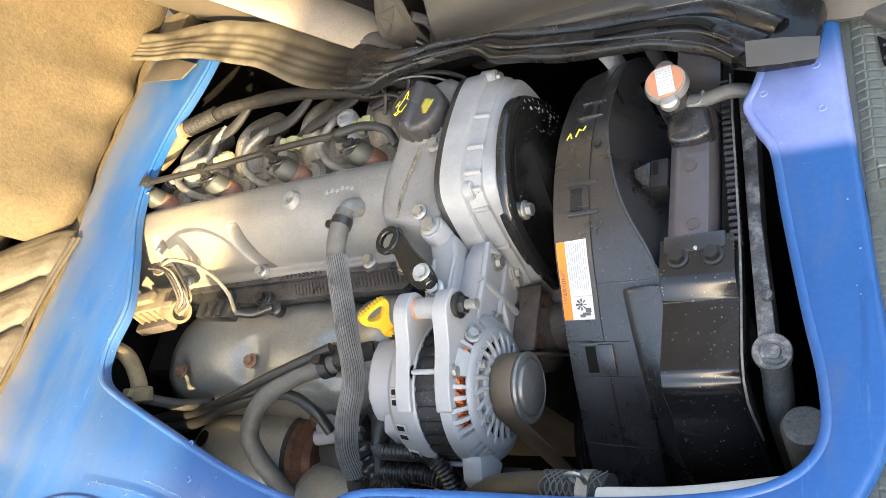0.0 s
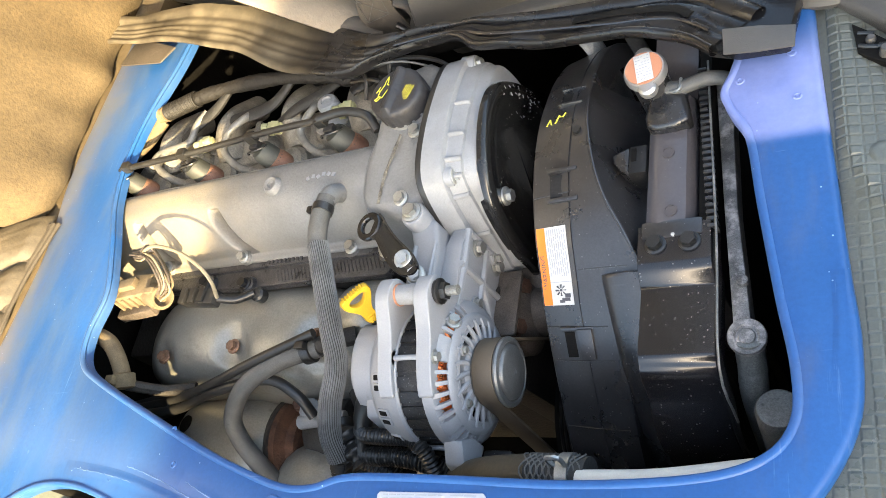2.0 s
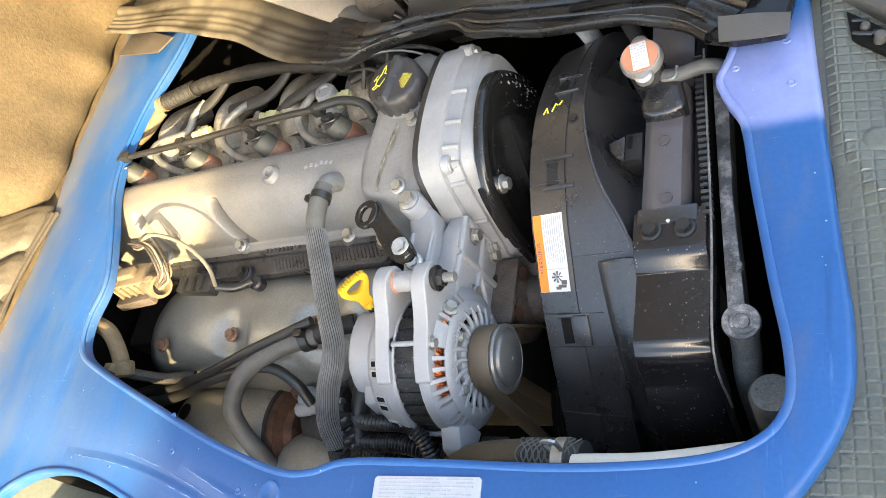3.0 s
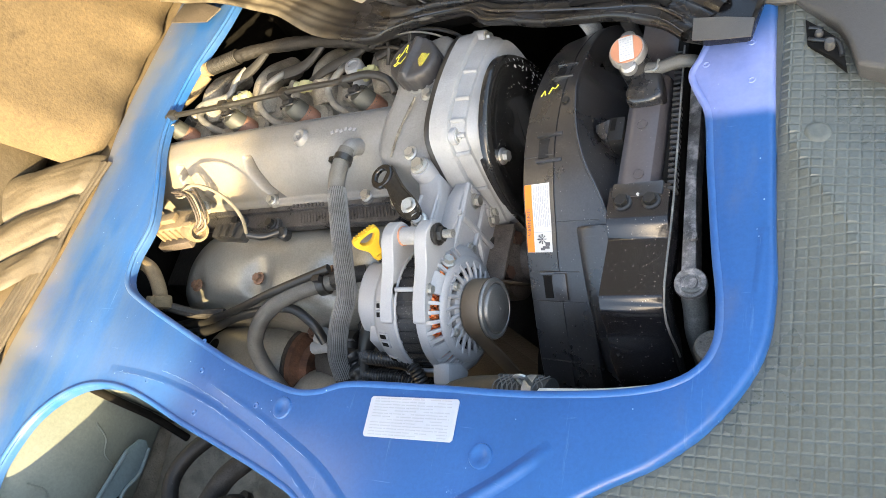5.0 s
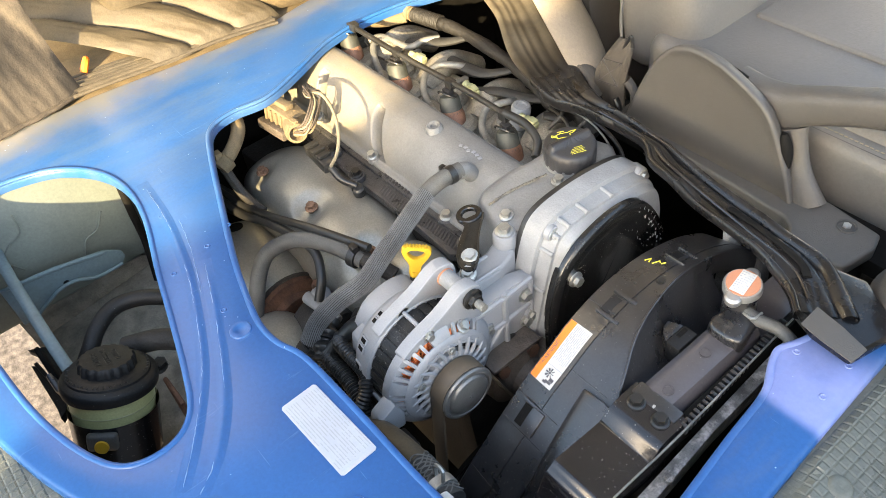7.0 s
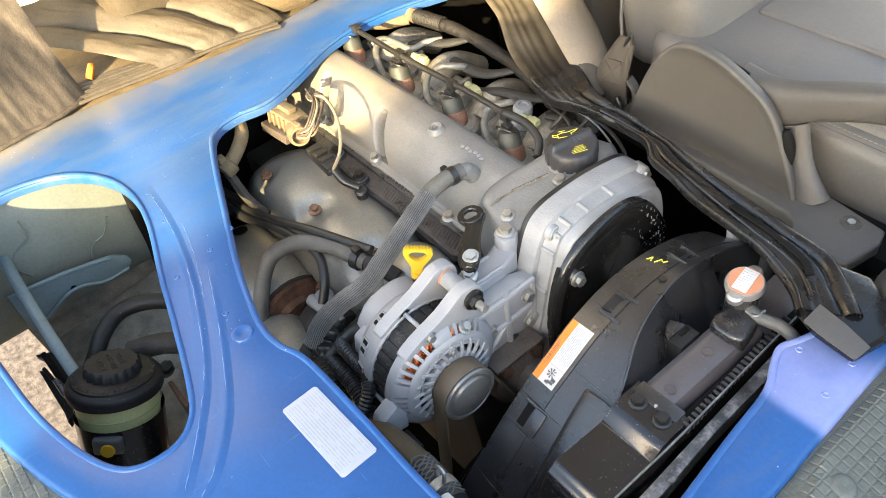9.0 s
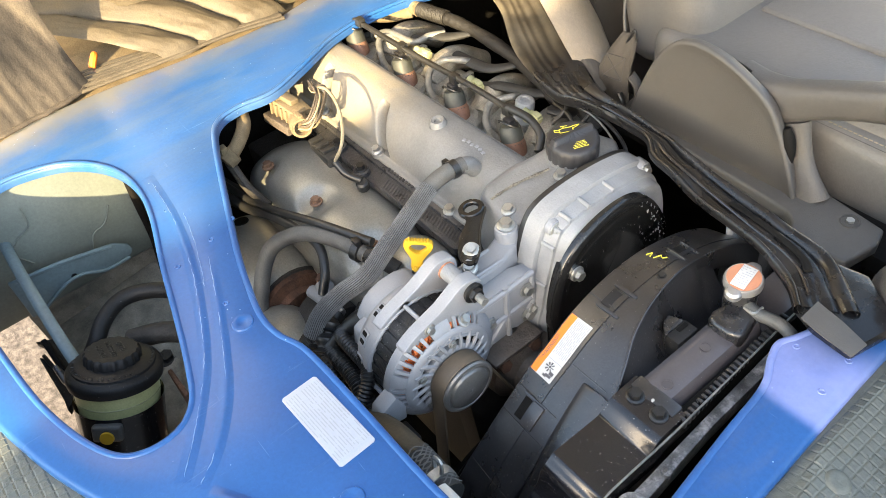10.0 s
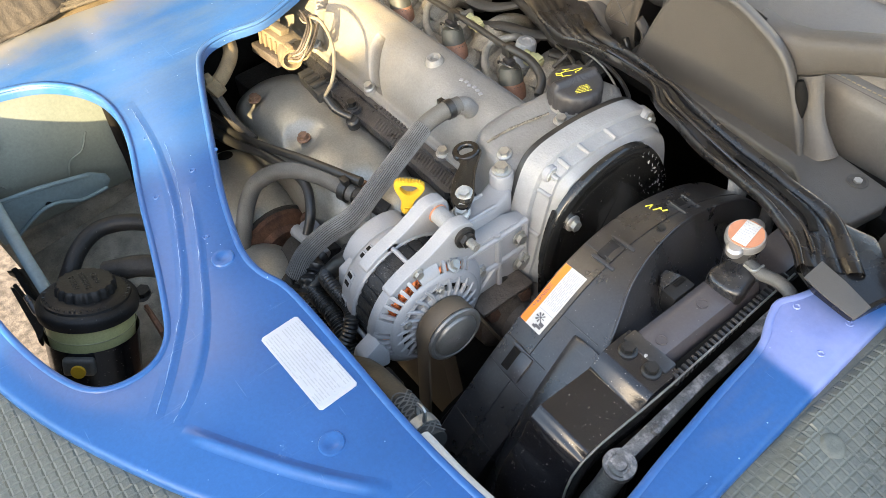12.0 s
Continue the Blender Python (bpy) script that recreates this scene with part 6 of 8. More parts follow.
    part("dusty_end", tube([(-0.70, 0.585, 0.868), (-0.670, 0.590, 0.872), (-0.636, 0.592, 0.875), (-0.600, 0.590, 0.878), (-0.577, 0.589, 0.88)], lambda s: 0.0128 + 0.0012 * math.sin(40 * s), 12), M["dusty"], t)
    part("taped_run", tube([(-0.577, 0.589, 0.88), (-0.515, 0.595, 0.885), (-0.448, 0.601, 0.885), (-0.351, 0.594, 0.885), (-0.265, 0.582, 0.88), (-0.208, 0.569, 0.87), (-0.171, 0.579, 0.87), (-0.12, 0.575, 0.85)],
                           lambda s: 0.0108 + 0.0003 * math.sin(190 * s) + 0.0009 * math.sin(37 * s), 12, 24), M["taped"], t)
    part("tape_band", tube([(-0.575, 0.589, 0.881), (-0.545, 0.592, 0.883), (-0.505, 0.596, 0.886)], lambda s: 0.0132 + 0.0008 * math.sin(110 * s), 14, 30), M["taped"], t)
    part("branch", tube([(-0.70, 0.51, 0.85), (-0.658, 0.537, 0.86), (-0.626, 0.556, 0.865), (-0.600, 0.587, 0.87)], 0.0125, 10), M["dusty"], t)
    for pts, m_ in (([(-0.308, 0.590, 0.878), (-0.347, 0.560, 0.868), (-0.395, 0.556, 0.862), (-0.440, 0.560, 0.858)], "braid"), ([(-0.215, 0.575, 0.87), (-0.250, 0.555, 0.868), (-0.300, 0.545, 0.862), (-0.345, 0.535, 0.850)], "braid"),
                    ([(-0.44, 0.600, 0.88), (-0.470, 0.575, 0.872), (-0.52, 0.560, 0.860), (-0.56, 0.555, 0.845)], "braid"), ([(-0.17, 0.575, 0.865), (-0.165, 0.55, 0.875), (-0.185, 0.53, 0.88)], "taped")):
        part("branch", tube(pts, lambda s: 0.0085 + 0.004 * math.sin(math.pi * s), 12, flat=0.55), M[m_], t)
    for x, y, z, r in ((-0.468, 0.514, 0.868, 0.2), (-0.328, 0.512, 0.868, -0.1), (-0.193, 0.511, 0.872, 0.1)):
        plug = thing("glow_plug_connector", "small cream connector clipped behind the injectors", "connector", (x, y, 0.86), "glow plug connectors")
        m_ = Matrix.Translation((x, y, z)) @ Matrix.Rotation(r, 4, "Z") @ Matrix.Rotation(0.2, 4, "Y") @ Matrix.Scale(0.8, 4)
        part("housing", xf(box(-0.016, 0.014, -0.010, 0.010, -0.008, 0.006, 0.003), m_), M["cream"], plug)
        part("latch", xf(box(-0.004, 0.012, -0.007, 0.007, 0.004, 0.013, 0.002), m_), M["cream"], plug)
        part("collar", xf(lathe([(0.008, 0), (0.008, 0.012), (0.005, 0.014)], (-0.014, 0, 0), (-1, 0, 0), 12), m_), M["cream"], plug)
        part("clip_foot", xf(box(-0.022, -0.010, -0.005, 0.005, -0.02, -0.002, 0.002), m_), M["cream"], plug)
    s = thing("pressure_sensor", "grey round sensor behind the injectors", "sensor", (-0.23, 0.522, 0.84))
    part("can", lathe([(0.0155, -0.01), (0.0155, 0.028), (0.0135, 0.032), (0.008, 0.033), (0.007, 0.030), (0, 0.030)], (-0.230, 0.522, 0.850), (0.1, 0.1, 1), 20), M["cast"], s)
    part("hex_base", bevel(lathe([(0.021, -0.022), (0.021, -0.006)], (-0.230, 0.522, 0.850), (0.1, 0.1, 1), 6), 0.002, 1), M["bar"], s)
    for k, pts in enumerate(([(-0.185, 0.553, 0.885), (-0.160, 0.548, 0.898), (-0.125, 0.545, 0.903), (-0.09, 0.545, 0.895), (-0.060, 0.542, 0.872), (-0.055, 0.53, 0.84)],
                             [(-0.16, 0.56, 0.885), (-0.10, 0.56, 0.888), (-0.05, 0.55, 0.875), (-0.03, 0.54, 0.84)], [(-0.19, 0.55, 0.88), (-0.14, 0.535, 0.885), (-0.12, 0.52, 0.86)],
                             [(-0.19, 0.565, 0.872), (-0.15, 0.57, 0.89), (-0.12, 0.555, 0.895), (-0.128, 0.53, 0.87)], [(-0.21, 0.56, 0.88), (-0.185, 0.565, 0.892), (-0.16, 0.545, 0.888), (-0.165, 0.52, 0.87)])):
        single("loose_wire", tube(pts, 0.0030 if k else 0.0017, 8), M["pipe"] if k == 0 else M["rubber"], "pale loose wire beside the oil filler cap" if k == 0 else "loose black wire beside the oil filler cap", "wire", "loose wires")


def oil_cap():
    t = thing("oil_filler_cap", "black plastic oil filler cap with yellow oil-can symbol", "oil cap", (-0.074, 0.472, 0.898))
    o = (-0.074, 0.472)
    bm = bmesh.new()
    loops = []
    # direction of the raised bar across the top
    bx, by = 0.18, 0.98
    for z, r in ((0.893, 0.033), (0.895, 0.0355), (0.914, 0.0362), (0.920, 0.0356), (0.9225, 0.034), (0.9238, 0.031), (0.924, 0.027), (0.924, 0.022), (0.924, 0.016), (0.924, 0.010), (0.924, 0.005), (0.924, 0.001)):
        lp = []
        for k in range(120):
            a = 2 * math.pi * k / 120
            rr = r + (0.0009 * abs(math.sin(a * 9)) if z < 0.921 else 0)
            x, y = rr * math.cos(a), rr * math.sin(a)
            off = x * by - y * bx
            # rounded bar: proud in the middle, the two halves shallow
            up = 0.0065 * max(0, 1 - (abs(off + 0.001) / 0.0065) ** 4) if z > 0.921 and r < 0.0335 else 0
            low = -0.003 * min(1, max(0, (off - 0.006) / 0.02)) if z > 0.913 else 0
            lp.append((o[0] + x, o[1] + y, z + up + low))
        loops.append(lp)
    rings(bm, loops)
    part("cap", bm, M["cap"], t, angle=42)
    m = Matrix.Translation((-0.0895, 0.4745, 0.9246)) @ Matrix.Rotation(1.05, 4, "Z") @ Matrix.Scale(1.05, 4)
    bm = bmesh.new()
    can = [(-0.009, -0.005), (0.009, -0.005), (0.009, 0.001), (0.013, 0.002), (0.019, 0.0065), (0.012, 0.0058), (0.007, 0.004), (-0.003, 0.004), (-0.009, 0.002), (-0.009, -0.005)]
    for pts in (can, [(-0.009, 0.0), (-0.015, 0.003), (-0.0155, -0.001), (-0.009, -0.003)], [(-0.003, 0.004), (-0.002, 0.0075)], [(-0.006, 0.0078), (0.003, 0.0078)]):
        for p0, p1 in zip(pts, pts[1:]):
            merge(bm, tube([(*p0, 0.0), (*p1, 0.0)], 0.00085, 5, 1, flat=0.5))
    part("oil_can_symbol", xf(bm, m), M["yellow_ink"], t, "yellow printed oil-can symbol")
    bm = bmesh.new()
    random.seed(8)
    for r in range(5):
        x = -0.011 + 0.001 * r
        while x < 0.011:
            w = random.uniform(0.0012, 0.0034)
            merge(bm, xf(box(x, x + w, -0.0004, 0.0004, 0, 0.0004, 0), Matrix.Translation((-0.0560, 0.4640, 0.9226)) @ Matrix.Rotation(1.05, 4, "Z") @ Matrix.Rotation(-0.1, 4, "Y") @ Matrix.Scale(1.0, 4) @ Matrix.Translation((0, 0.0058 - r * 0.0029, 0))))
            x += w + 0.0009
    part("print_field", bm, M["yellow_ink"], t)


def dipstick():
    t = thing("dipstick", "yellow plastic oil dipstick handle with ring grip", "dipstick", (-0.095, 0.2, 0.80))
    top, foot = Vector((-0.098, 0.219, 0.898)), Vector((-0.095, 0.204, 0.846))
    ax = (top - foot).normalized()
    face = Vector((0.78, -0.62, 0.10))
    side = ax.cross(face).normalized()
    mid = top - ax * 0.022
    nrm = side.cross(ax)
    outer = [(-0.0225, 0.0060), (-0.0215, 0.0120), (-0.0175, 0.0150), (0.0, 0.0158), (0.0175, 0.0150), (0.0215, 0.0120), (0.0225, 0.0060), (0.0190, -0.0025), (0.0125, -0.0120), (0.0090, -0.0200), (0.0080, -0.034), (-0.0080, -0.034), (-0.0090, -0.0200), (-0.0125, -0.0120), (-0.0190, -0.0025)]
    hole = [(-0.0130, 0.0045), (-0.0115, 0.0075), (-0.0080, 0.0090), (0.0, 0.0095), (0.0080, 0.0090), (0.0115, 0.0075), (0.0130, 0.0045), (0.0105, 0.0005), (0.0065, -0.0030), (0.0030, -0.0045), (0.0020, -0.0047), (-0.0020, -0.0047), (-0.0030, -0.0045), (-0.0065, -0.0030), (-0.0105, 0.0005)]
    bm = bmesh.new()
    loops = []
    for ring, d, h in ((outer, 0.001, 0.005), (outer, 0.0, 0.0035), (outer, 0.0, -0.0035), (outer, 0.001, -0.005), (hole, -0.001, -0.005), (hole, 0.0, -0.0035), (hole, 0.0, 0.0035), (hole, -0.001, 0.005)):
        loops.append([mid + 0.86 * (side * a + ax * q) + nrm * h for a, q in flat_spline(inset(ring, d), 3, True)])
    rings(bm, loops, closed_path=True)
    grip = part("grip", bm, M["yellow"], t, angle=50)
    for k in range(7):
        c = mid + 0.86 * (side * (0.0048 * (k - 3)) + ax * 0.0156)
        part("grip_rib", tube([c - nrm * 0.0042, c + nrm * 0.0042], 0.0011, 6, 1), M["yellow"], grip)
    part("neck", tube([mid - ax * 0.024, mid - ax * 0.032, foot], lambda s: 0.007 - 0.001 * s, 12), M["yellow"], t)
    part("tube", tube([foot + ax * 0.004, foot - ax * 0.03, (-0.095, 0.16, 0.74)], 0.0065, 10), M["rubber"], t)


def rear_connector():
    t = thing("sensor_connector", "dust-covered multi-pin connector with loose wires at the cylinder head", "connector", (-0.48, 0.26, 0.84))
    m = Matrix.Translation((-0.505, 0.268, 0.862)) @ Matrix.Rotation(0.10, 4, "Z") @ Matrix.Rotation(-0.15, 4, "X")
    part("housing", xf(prism([(-0.045, -0.016), (0.022, -0.018), (0.030, -0.006), (0.028, 0.016), (-0.010, 0.022), (-0.045, 0.018)], -0.018, 0.014, "z", 0.003), m), M["dusty"], t)
    part("top_latch", xf(box(-0.034, 0.002, -0.006, 0.010, 0.012, 0.022, 0.002), m), M["dusty"], t)
    part("latch_arm", xf(box(-0.040, -0.030, -0.012, 0.016, 0.010, 0.026, 0.002), m), M["dusty"], t)
    for k in range(4):
        part("side_rib", xf(box(-0.040 + k * 0.014, -0.036 + k * 0.014, -0.0205, -0.016, -0.016, 0.010, 0.001), m), M["dusty"], t)
    part("foot_plate", xf(box(-0.05, 0.020, -0.030, -0.014, -0.026, -0.010, 0.003), m), M["rust_cast"], t)
    part("socket", lathe([(0.0165, -0.012), (0.0165, 0.004), (0.018, 0.005), (0.018, 0.018), (0.0165, 0.022), (0.0125, 0.022), (0.011, 0.012), (0, 0.012)], (-0.474, 0.258, 0.862), (1, -0.30, 0.12), 24), M["dusty"], t)
    part("socket_key", xf(box(-0.006, 0.010, -0.004, 0.004, 0.016, 0.022, 0.001), Matrix.Translation((-0.466, 0.256, 0.862))), M["dusty"], t)
    part("black_plug", prism([(-0.432, 0.246), (-0.365, 0.240), (-0.360, 0.262), (-0.428, 0.270)], 0.838, 0.856, "z", 0.004), M["rubber"], t)
    for k in range(3):
        part("plug_ridge", box(-0.425 + 0.018 * k, -0.415 + 0.018 * k, 0.243, 0.266, 0.855, 0.861, 0.002), M["rubber"], t)
    random.seed(5)
    for k in range(8):
        j = Vector((random.uniform(-0.006, 0.006), random.uniform(-0.006, 0.006), random.uniform(-0.004, 0.006)))
        part("wire", tube([Vector((-0.456, 0.252, 0.866)) + j * 0.8, Vector((-0.440 + 0.003 * k, 0.262, 0.882)) + j, Vector((-0.452 - 0.002 * k, 0.286 + 0.004 * k, 0.898)) + j, Vector((-0.490, 0.306, 0.894)) + j, Vector((-0.525, 0.318, 0.880)) + j],
                          0.0016, 6), M["thread"] if k % 4 == 1 else M["dusty"] if k % 2 else M["rust_cast"], t)
    part("long_wire", tube([(-0.492, 0.306, 0.895), (-0.455, 0.310, 0.908), (-0.400, 0.296, 0.912), (-0.355, 0.274, 0.906), (-0.336, 0.255, 0.890), (-0.350, 0.246, 0.860)], 0.0027, 8), M["thread"], t)
    part("sensor", lathe([(0.010, 0), (0.010, 0.014), (0.007, 0.017), (0, 0.017)], (-0.325, 0.270, 0.806), (0.2, -0.2, 1), 14), M["dark_steel"], t)
    part("lead", tube([(-0.365, 0.252, 0.846), (-0.345, 0.255, 0.832), (-0.325, 0.268, 0.822)], 0.006, 10), M["rubber"], t)


def alternator_wiring():
    t = thing("alternator_wiring", "black corrugated cable sleeves and plugs behind the alternator", "wiring", (-0.1, 0.08, 0.72))
    part("plug_boot", tube([(-0.088, 0.132, 0.806), (-0.104, 0.120, 0.806), (-0.116, 0.106, 0.798), (-0.124, 0.086, 0.786)], lambda q: 0.0190 - 0.010 * q ** 1.5, 18), M["rubber"], t)
    part("plug_collar", lathe([(0.020, -0.005), (0.0215, -0.003), (0.0215, 0.005), (0.018, 0.008)], (-0.096, 0.126, 0.807), (-1, -0.7, 0), 22), M["rubber"], t)
    part("boot_tip", tube([(-0.124, 0.086, 0.786), (-0.126, 0.074, 0.778), (-0.128, 0.060, 0.768)], 0.0085, 12), M["rubber"], t)
    for pts, r in (([(-0.128, 0.092, 0.785), (-0.110, 0.082, 0.795), (-0.078, 0.080, 0.796), (-0.051, 0.079, 0.795), (-0.034, 0.068, 0.789), (-0.027, 0.048, 0.765)], 0.0088),
                   ([(-0.140, 0.066, 0.768), (-0.108, 0.064, 0.772), (-0.077, 0.064, 0.772), (-0.045, 0.060, 0.768), (-0.015, 0.054, 0.755)], 0.0105),
                   ([(-0.150, 0.090, 0.775), (-0.142, 0.070, 0.775), (-0.120, 0.058, 0.760), (-0.090, 0.048, 0.745)], 0.0100),
                   ([(-0.163, 0.069, 0.768), (-0.175, 0.05, 0.74), (-0.17, 0.03, 0.70)], 0.013)):
        length = sum((Vector(b) - Vector(a)).length for a, b in zip(pts, pts[1:]))
        n = int(length / 0.0042)
        part("corrugated_sleeve", tube(pts, lambda q, r=r, n=n: r * (1 + 0.11 * math.sin(2 * math.pi * n * q)), 14, 40), M["rubber"], t)
    for x, y, z, r in ((-0.150, 0.085, 0.778, 0.018), (-0.140, 0.070, 0.770, 0.016), (-0.158, 0.072, 0.758, 0.020)):
        part("tape_wrap", tube([(x - 0.012, y + 0.012, z), (x, y, z + 0.004), (x + 0.012, y - 0.014, z - 0.004)], lambda q, r=r: r * (0.8 + 0.2 * math.sin(14 * q)), 14, 8), M["rubber"], t)
    part("cable_tie", lathe([(0.0185, -0.002), (0.0195, -0.002), (0.0195, 0.002), (0.0185, 0.002)], (-0.143, 0.074, 0.774), (0.7, -0.7, 0), 20), M["matte_black"], t)
    part("connector", box(-0.055, -0.015, 0.045, 0.070, 0.745, 0.765, 0.004), M["black"], t)
    part("connector", box(0.01, 0.045, 0.060, 0.085, 0.715, 0.735, 0.004), M["black"], t)


def near_hose():
    t = thing("lower_coolant_hose", "dusty beige coolant hose with woven end and clamp", "hose", (0.1, 0.05, 0.8))
    part("hose", tube([(-0.02, 0.045, 0.735), (0.020, 0.043, 0.775), (0.060, 0.042, 0.802), (0.102, 0.042, 0.813), (0.128, 0.041, 0.815)], 0.0185, 20), M["vinyl"], t)
    we = part("woven_end", tube([(0.110, 0.041, 0.815), (0.138, 0.040, 0.816), (0.170, 0.038, 0.817)], 0.0205, 24), M["braid"], t, "woven grey hose end")
    for k in range(9):
        x = 0.112 + k * 0.0062
        for s in (-1, 1):
            pts = [(x + 0.006 * math.sin(a * 3) * s, 0.0400 + 0.0204 * math.cos(a), 0.816 + 0.0204 * math.sin(a)) for a in (0.3 + 0.2 * i for i in range(14))]
            part("strand", tube(pts, 0.0010, 4, raw=True), M["hose"], we)
    part("spring_clamp", lathe([(0.0212, -0.006), (0.0225, -0.006), (0.0225, 0.006), (0.0212, 0.006)], (0.150, 0.0392, 0.8165), (1, 0, 0.05), 24), M["steel"], t)
    part("clamp_ear", tube([(0.141, 0.045, 0.836), (0.140, 0.047, 0.852), (0.152, 0.047, 0.853), (0.153, 0.044, 0.836)], 0.0025, 6, 3), M["steel"], t)
    single("white_pipe", tube([(0.165, 0.032, 0.832), (0.24, 0.034, 0.838), (0.32, 0.044, 0.842)], 0.0105, 14), M["offwhite"], "off-white plastic pipe along the panel edge", "pipe")


def reservoir():
    t = thing("power_steering_reservoir", "black-lidded power steering fluid reservoir with yellowed body", "reservoir", (-0.22, -0.2, 0.70))
    n = Vector((-0.20, 0.33, 0.92)).normalized()
    o = Vector((-0.2415, -0.1685, 0.84))
    lid = part("lid", lathe([(0.056, -0.016), (0.0625, -0.014), (0.0635, -0.008), (0.0635, -0.001), (0.061, 0.003), (0.055, 0.006), (0.054, 0.009), (0.046, 0.013), (0.030, 0.015), (0, 0.015)], o, n, 56), M["matte_black"], t, "black plastic lid")
    u = n.orthogonal().normalized()
    v = n.cross(u)
    bm = bmesh.new()
    loops = []
    for h, d in ((0.012, 0.0), (0.024, 0.001), (0.0275, 0.004), (0.028, 0.012)):
        loops.append([o + n * h + (0.0375 + 0.0011 * math.cos(18 * a) - d) * (math.cos(a) * u + math.sin(a) * v) for a in (2 * math.pi * k / 112 for k in range(112))])
    rings(bm, loops)
    part("screw_cap", bm, M["matte_black"], lid, "fluted black screw cap", angle=35)
    x = Vector((0.80, 0.60, 0))
    x = (x - n * x.dot(n)).normalized()
    y = n.cross(x)
    rot = Matrix((x, y, n)).transposed().to_4x4() @ Matrix.Rotation(2.45, 4, "Z")
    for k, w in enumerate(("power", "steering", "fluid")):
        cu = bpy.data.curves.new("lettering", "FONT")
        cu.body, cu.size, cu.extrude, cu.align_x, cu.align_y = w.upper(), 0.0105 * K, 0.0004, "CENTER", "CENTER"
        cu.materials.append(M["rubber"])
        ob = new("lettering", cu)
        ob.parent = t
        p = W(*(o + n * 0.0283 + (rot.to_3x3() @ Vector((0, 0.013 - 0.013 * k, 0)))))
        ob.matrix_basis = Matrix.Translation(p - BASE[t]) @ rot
    for k in range(46):
        a = 2 * math.pi * k / 46
        if k % 23 > 18:
            continue
        c = o + n * 0.0118 + 0.0495 * (math.cos(a) * u + math.sin(a) * v)
        part("raised_print", tube([c - n * 0.0005, c + 0.0034 * (math.cos(a + 0.3 * (k % 3)) * u + math.sin(a + 0.3 * (k % 3)) * v)], 0.0007, 4, 1), M["rubber"], lid)
    part("body", lathe([(0.046, -0.12), (0.050, -0.11), (0.056, -0.03), (0.058, -0.012), (0.05, -0.01)], o, n, 44), M["fluid"], t, "yellowed translucent tank")
    part("level_line", lathe([(0.0568, -0.036), (0.0574, -0.035), (0.0568, -0.034)], o, n, 44, cap=False), M["cream"], t)
    hb = part("holder", lathe([(0.050, -0.125), (0.0555, -0.120), (0.0585, -0.048), (0.0600, -0.046), (0.0595, -0.050), (0.057, -0.12)], o, n, 36), M["gloss"], t, "black sheet-metal holder")
    f = Vector((0.80, -0.55, 0.0))
    f = (f - n * f.dot(n)).normalized()
    s = f.cross(n)
    c = o + f * 0.060 - n * 0.062
    rr = Matrix((s, f, n)).transposed().to_4x4()
    part("rubber_buckle", xf(box(-0.020, 0.020, -0.004, 0.008, -0.015, 0.011, 0.006, seg=3), Matrix.Translation(c) @ rr), M["hose"], hb)
    part("yellow_button", lathe([(0.0095, 0), (0.009, 0.003), (0, 0.0035)], c + f * 0.008 - n * 0.006, f, 20), M["yellow"], hb)
    part("side_frame", prism([(-0.456, -0.247), (-0.442, -0.222), (-0.345, -0.217), (-0.330, -0.226), (-0.425, -0.233)], 0.752, 0.764, "z", 0.002), M["matte_black"], t)
    part("side_frame", prism([(-0.430, -0.254), (-0.418, -0.244), (-0.316, -0.236), (-0.300, -0.254), (-0.322, -0.252)], 0.742, 0.756, "z", 0.002), M["matte_black"], t)
    part("side_plate", xf(box(-0.055, 0.055, -0.003, 0.003, -0.055, 0.012, 0.002), Matrix.Translation((-0.372, -0.240, 0.748)) @ Matrix.Rotation(0.12, 4, "Z")), M["matte_black"], t)
    part("side_arm", xf(box(-0.015, 0.015, -0.004, 0.004, -0.08, 0.05, 0.003), Matrix.Translation((-0.315, -0.232, 0.79)) @ Matrix.Rotation(0.5, 4, "Y")), M["black"], t)
    part("side_arm", xf(box(-0.03, 0.03, -0.004, 0.004, -0.03, 0.02, 0.003), Matrix.Translation((-0.365, -0.230, 0.795)) @ Matrix.Rotation(0.6, 4, "Y")), M["dark_gap"], t)
    part("back_bracket", box(-0.22, -0.16, -0.115, -0.108, 0.55, 0.80, 0.003), M["rust"], t, "rust-brown bracket")
    part("hose", tube([(-0.325, -0.205, 0.78), (-0.332, -0.172, 0.812), (-0.348, -0.150, 0.824), (-0.362, -0.122, 0.830), (-0.362, -0.095, 0.831), (-0.346, -0.062, 0.828), (-0.32, -0.02, 0.81)], 0.0125, 16), M["matte_black"], t, "black return hose")
    part("hose_nipple", tube([(-0.30, -0.13, 0.81), (-0.27, -0.09, 0.82), (-0.25, -0.06, 0.81)], 0.016, 12), M["dark_cast"], t)
    # the whole unit sits low in the well
    t.location += K * Vector((-0.070, -0.0015, -0.069))


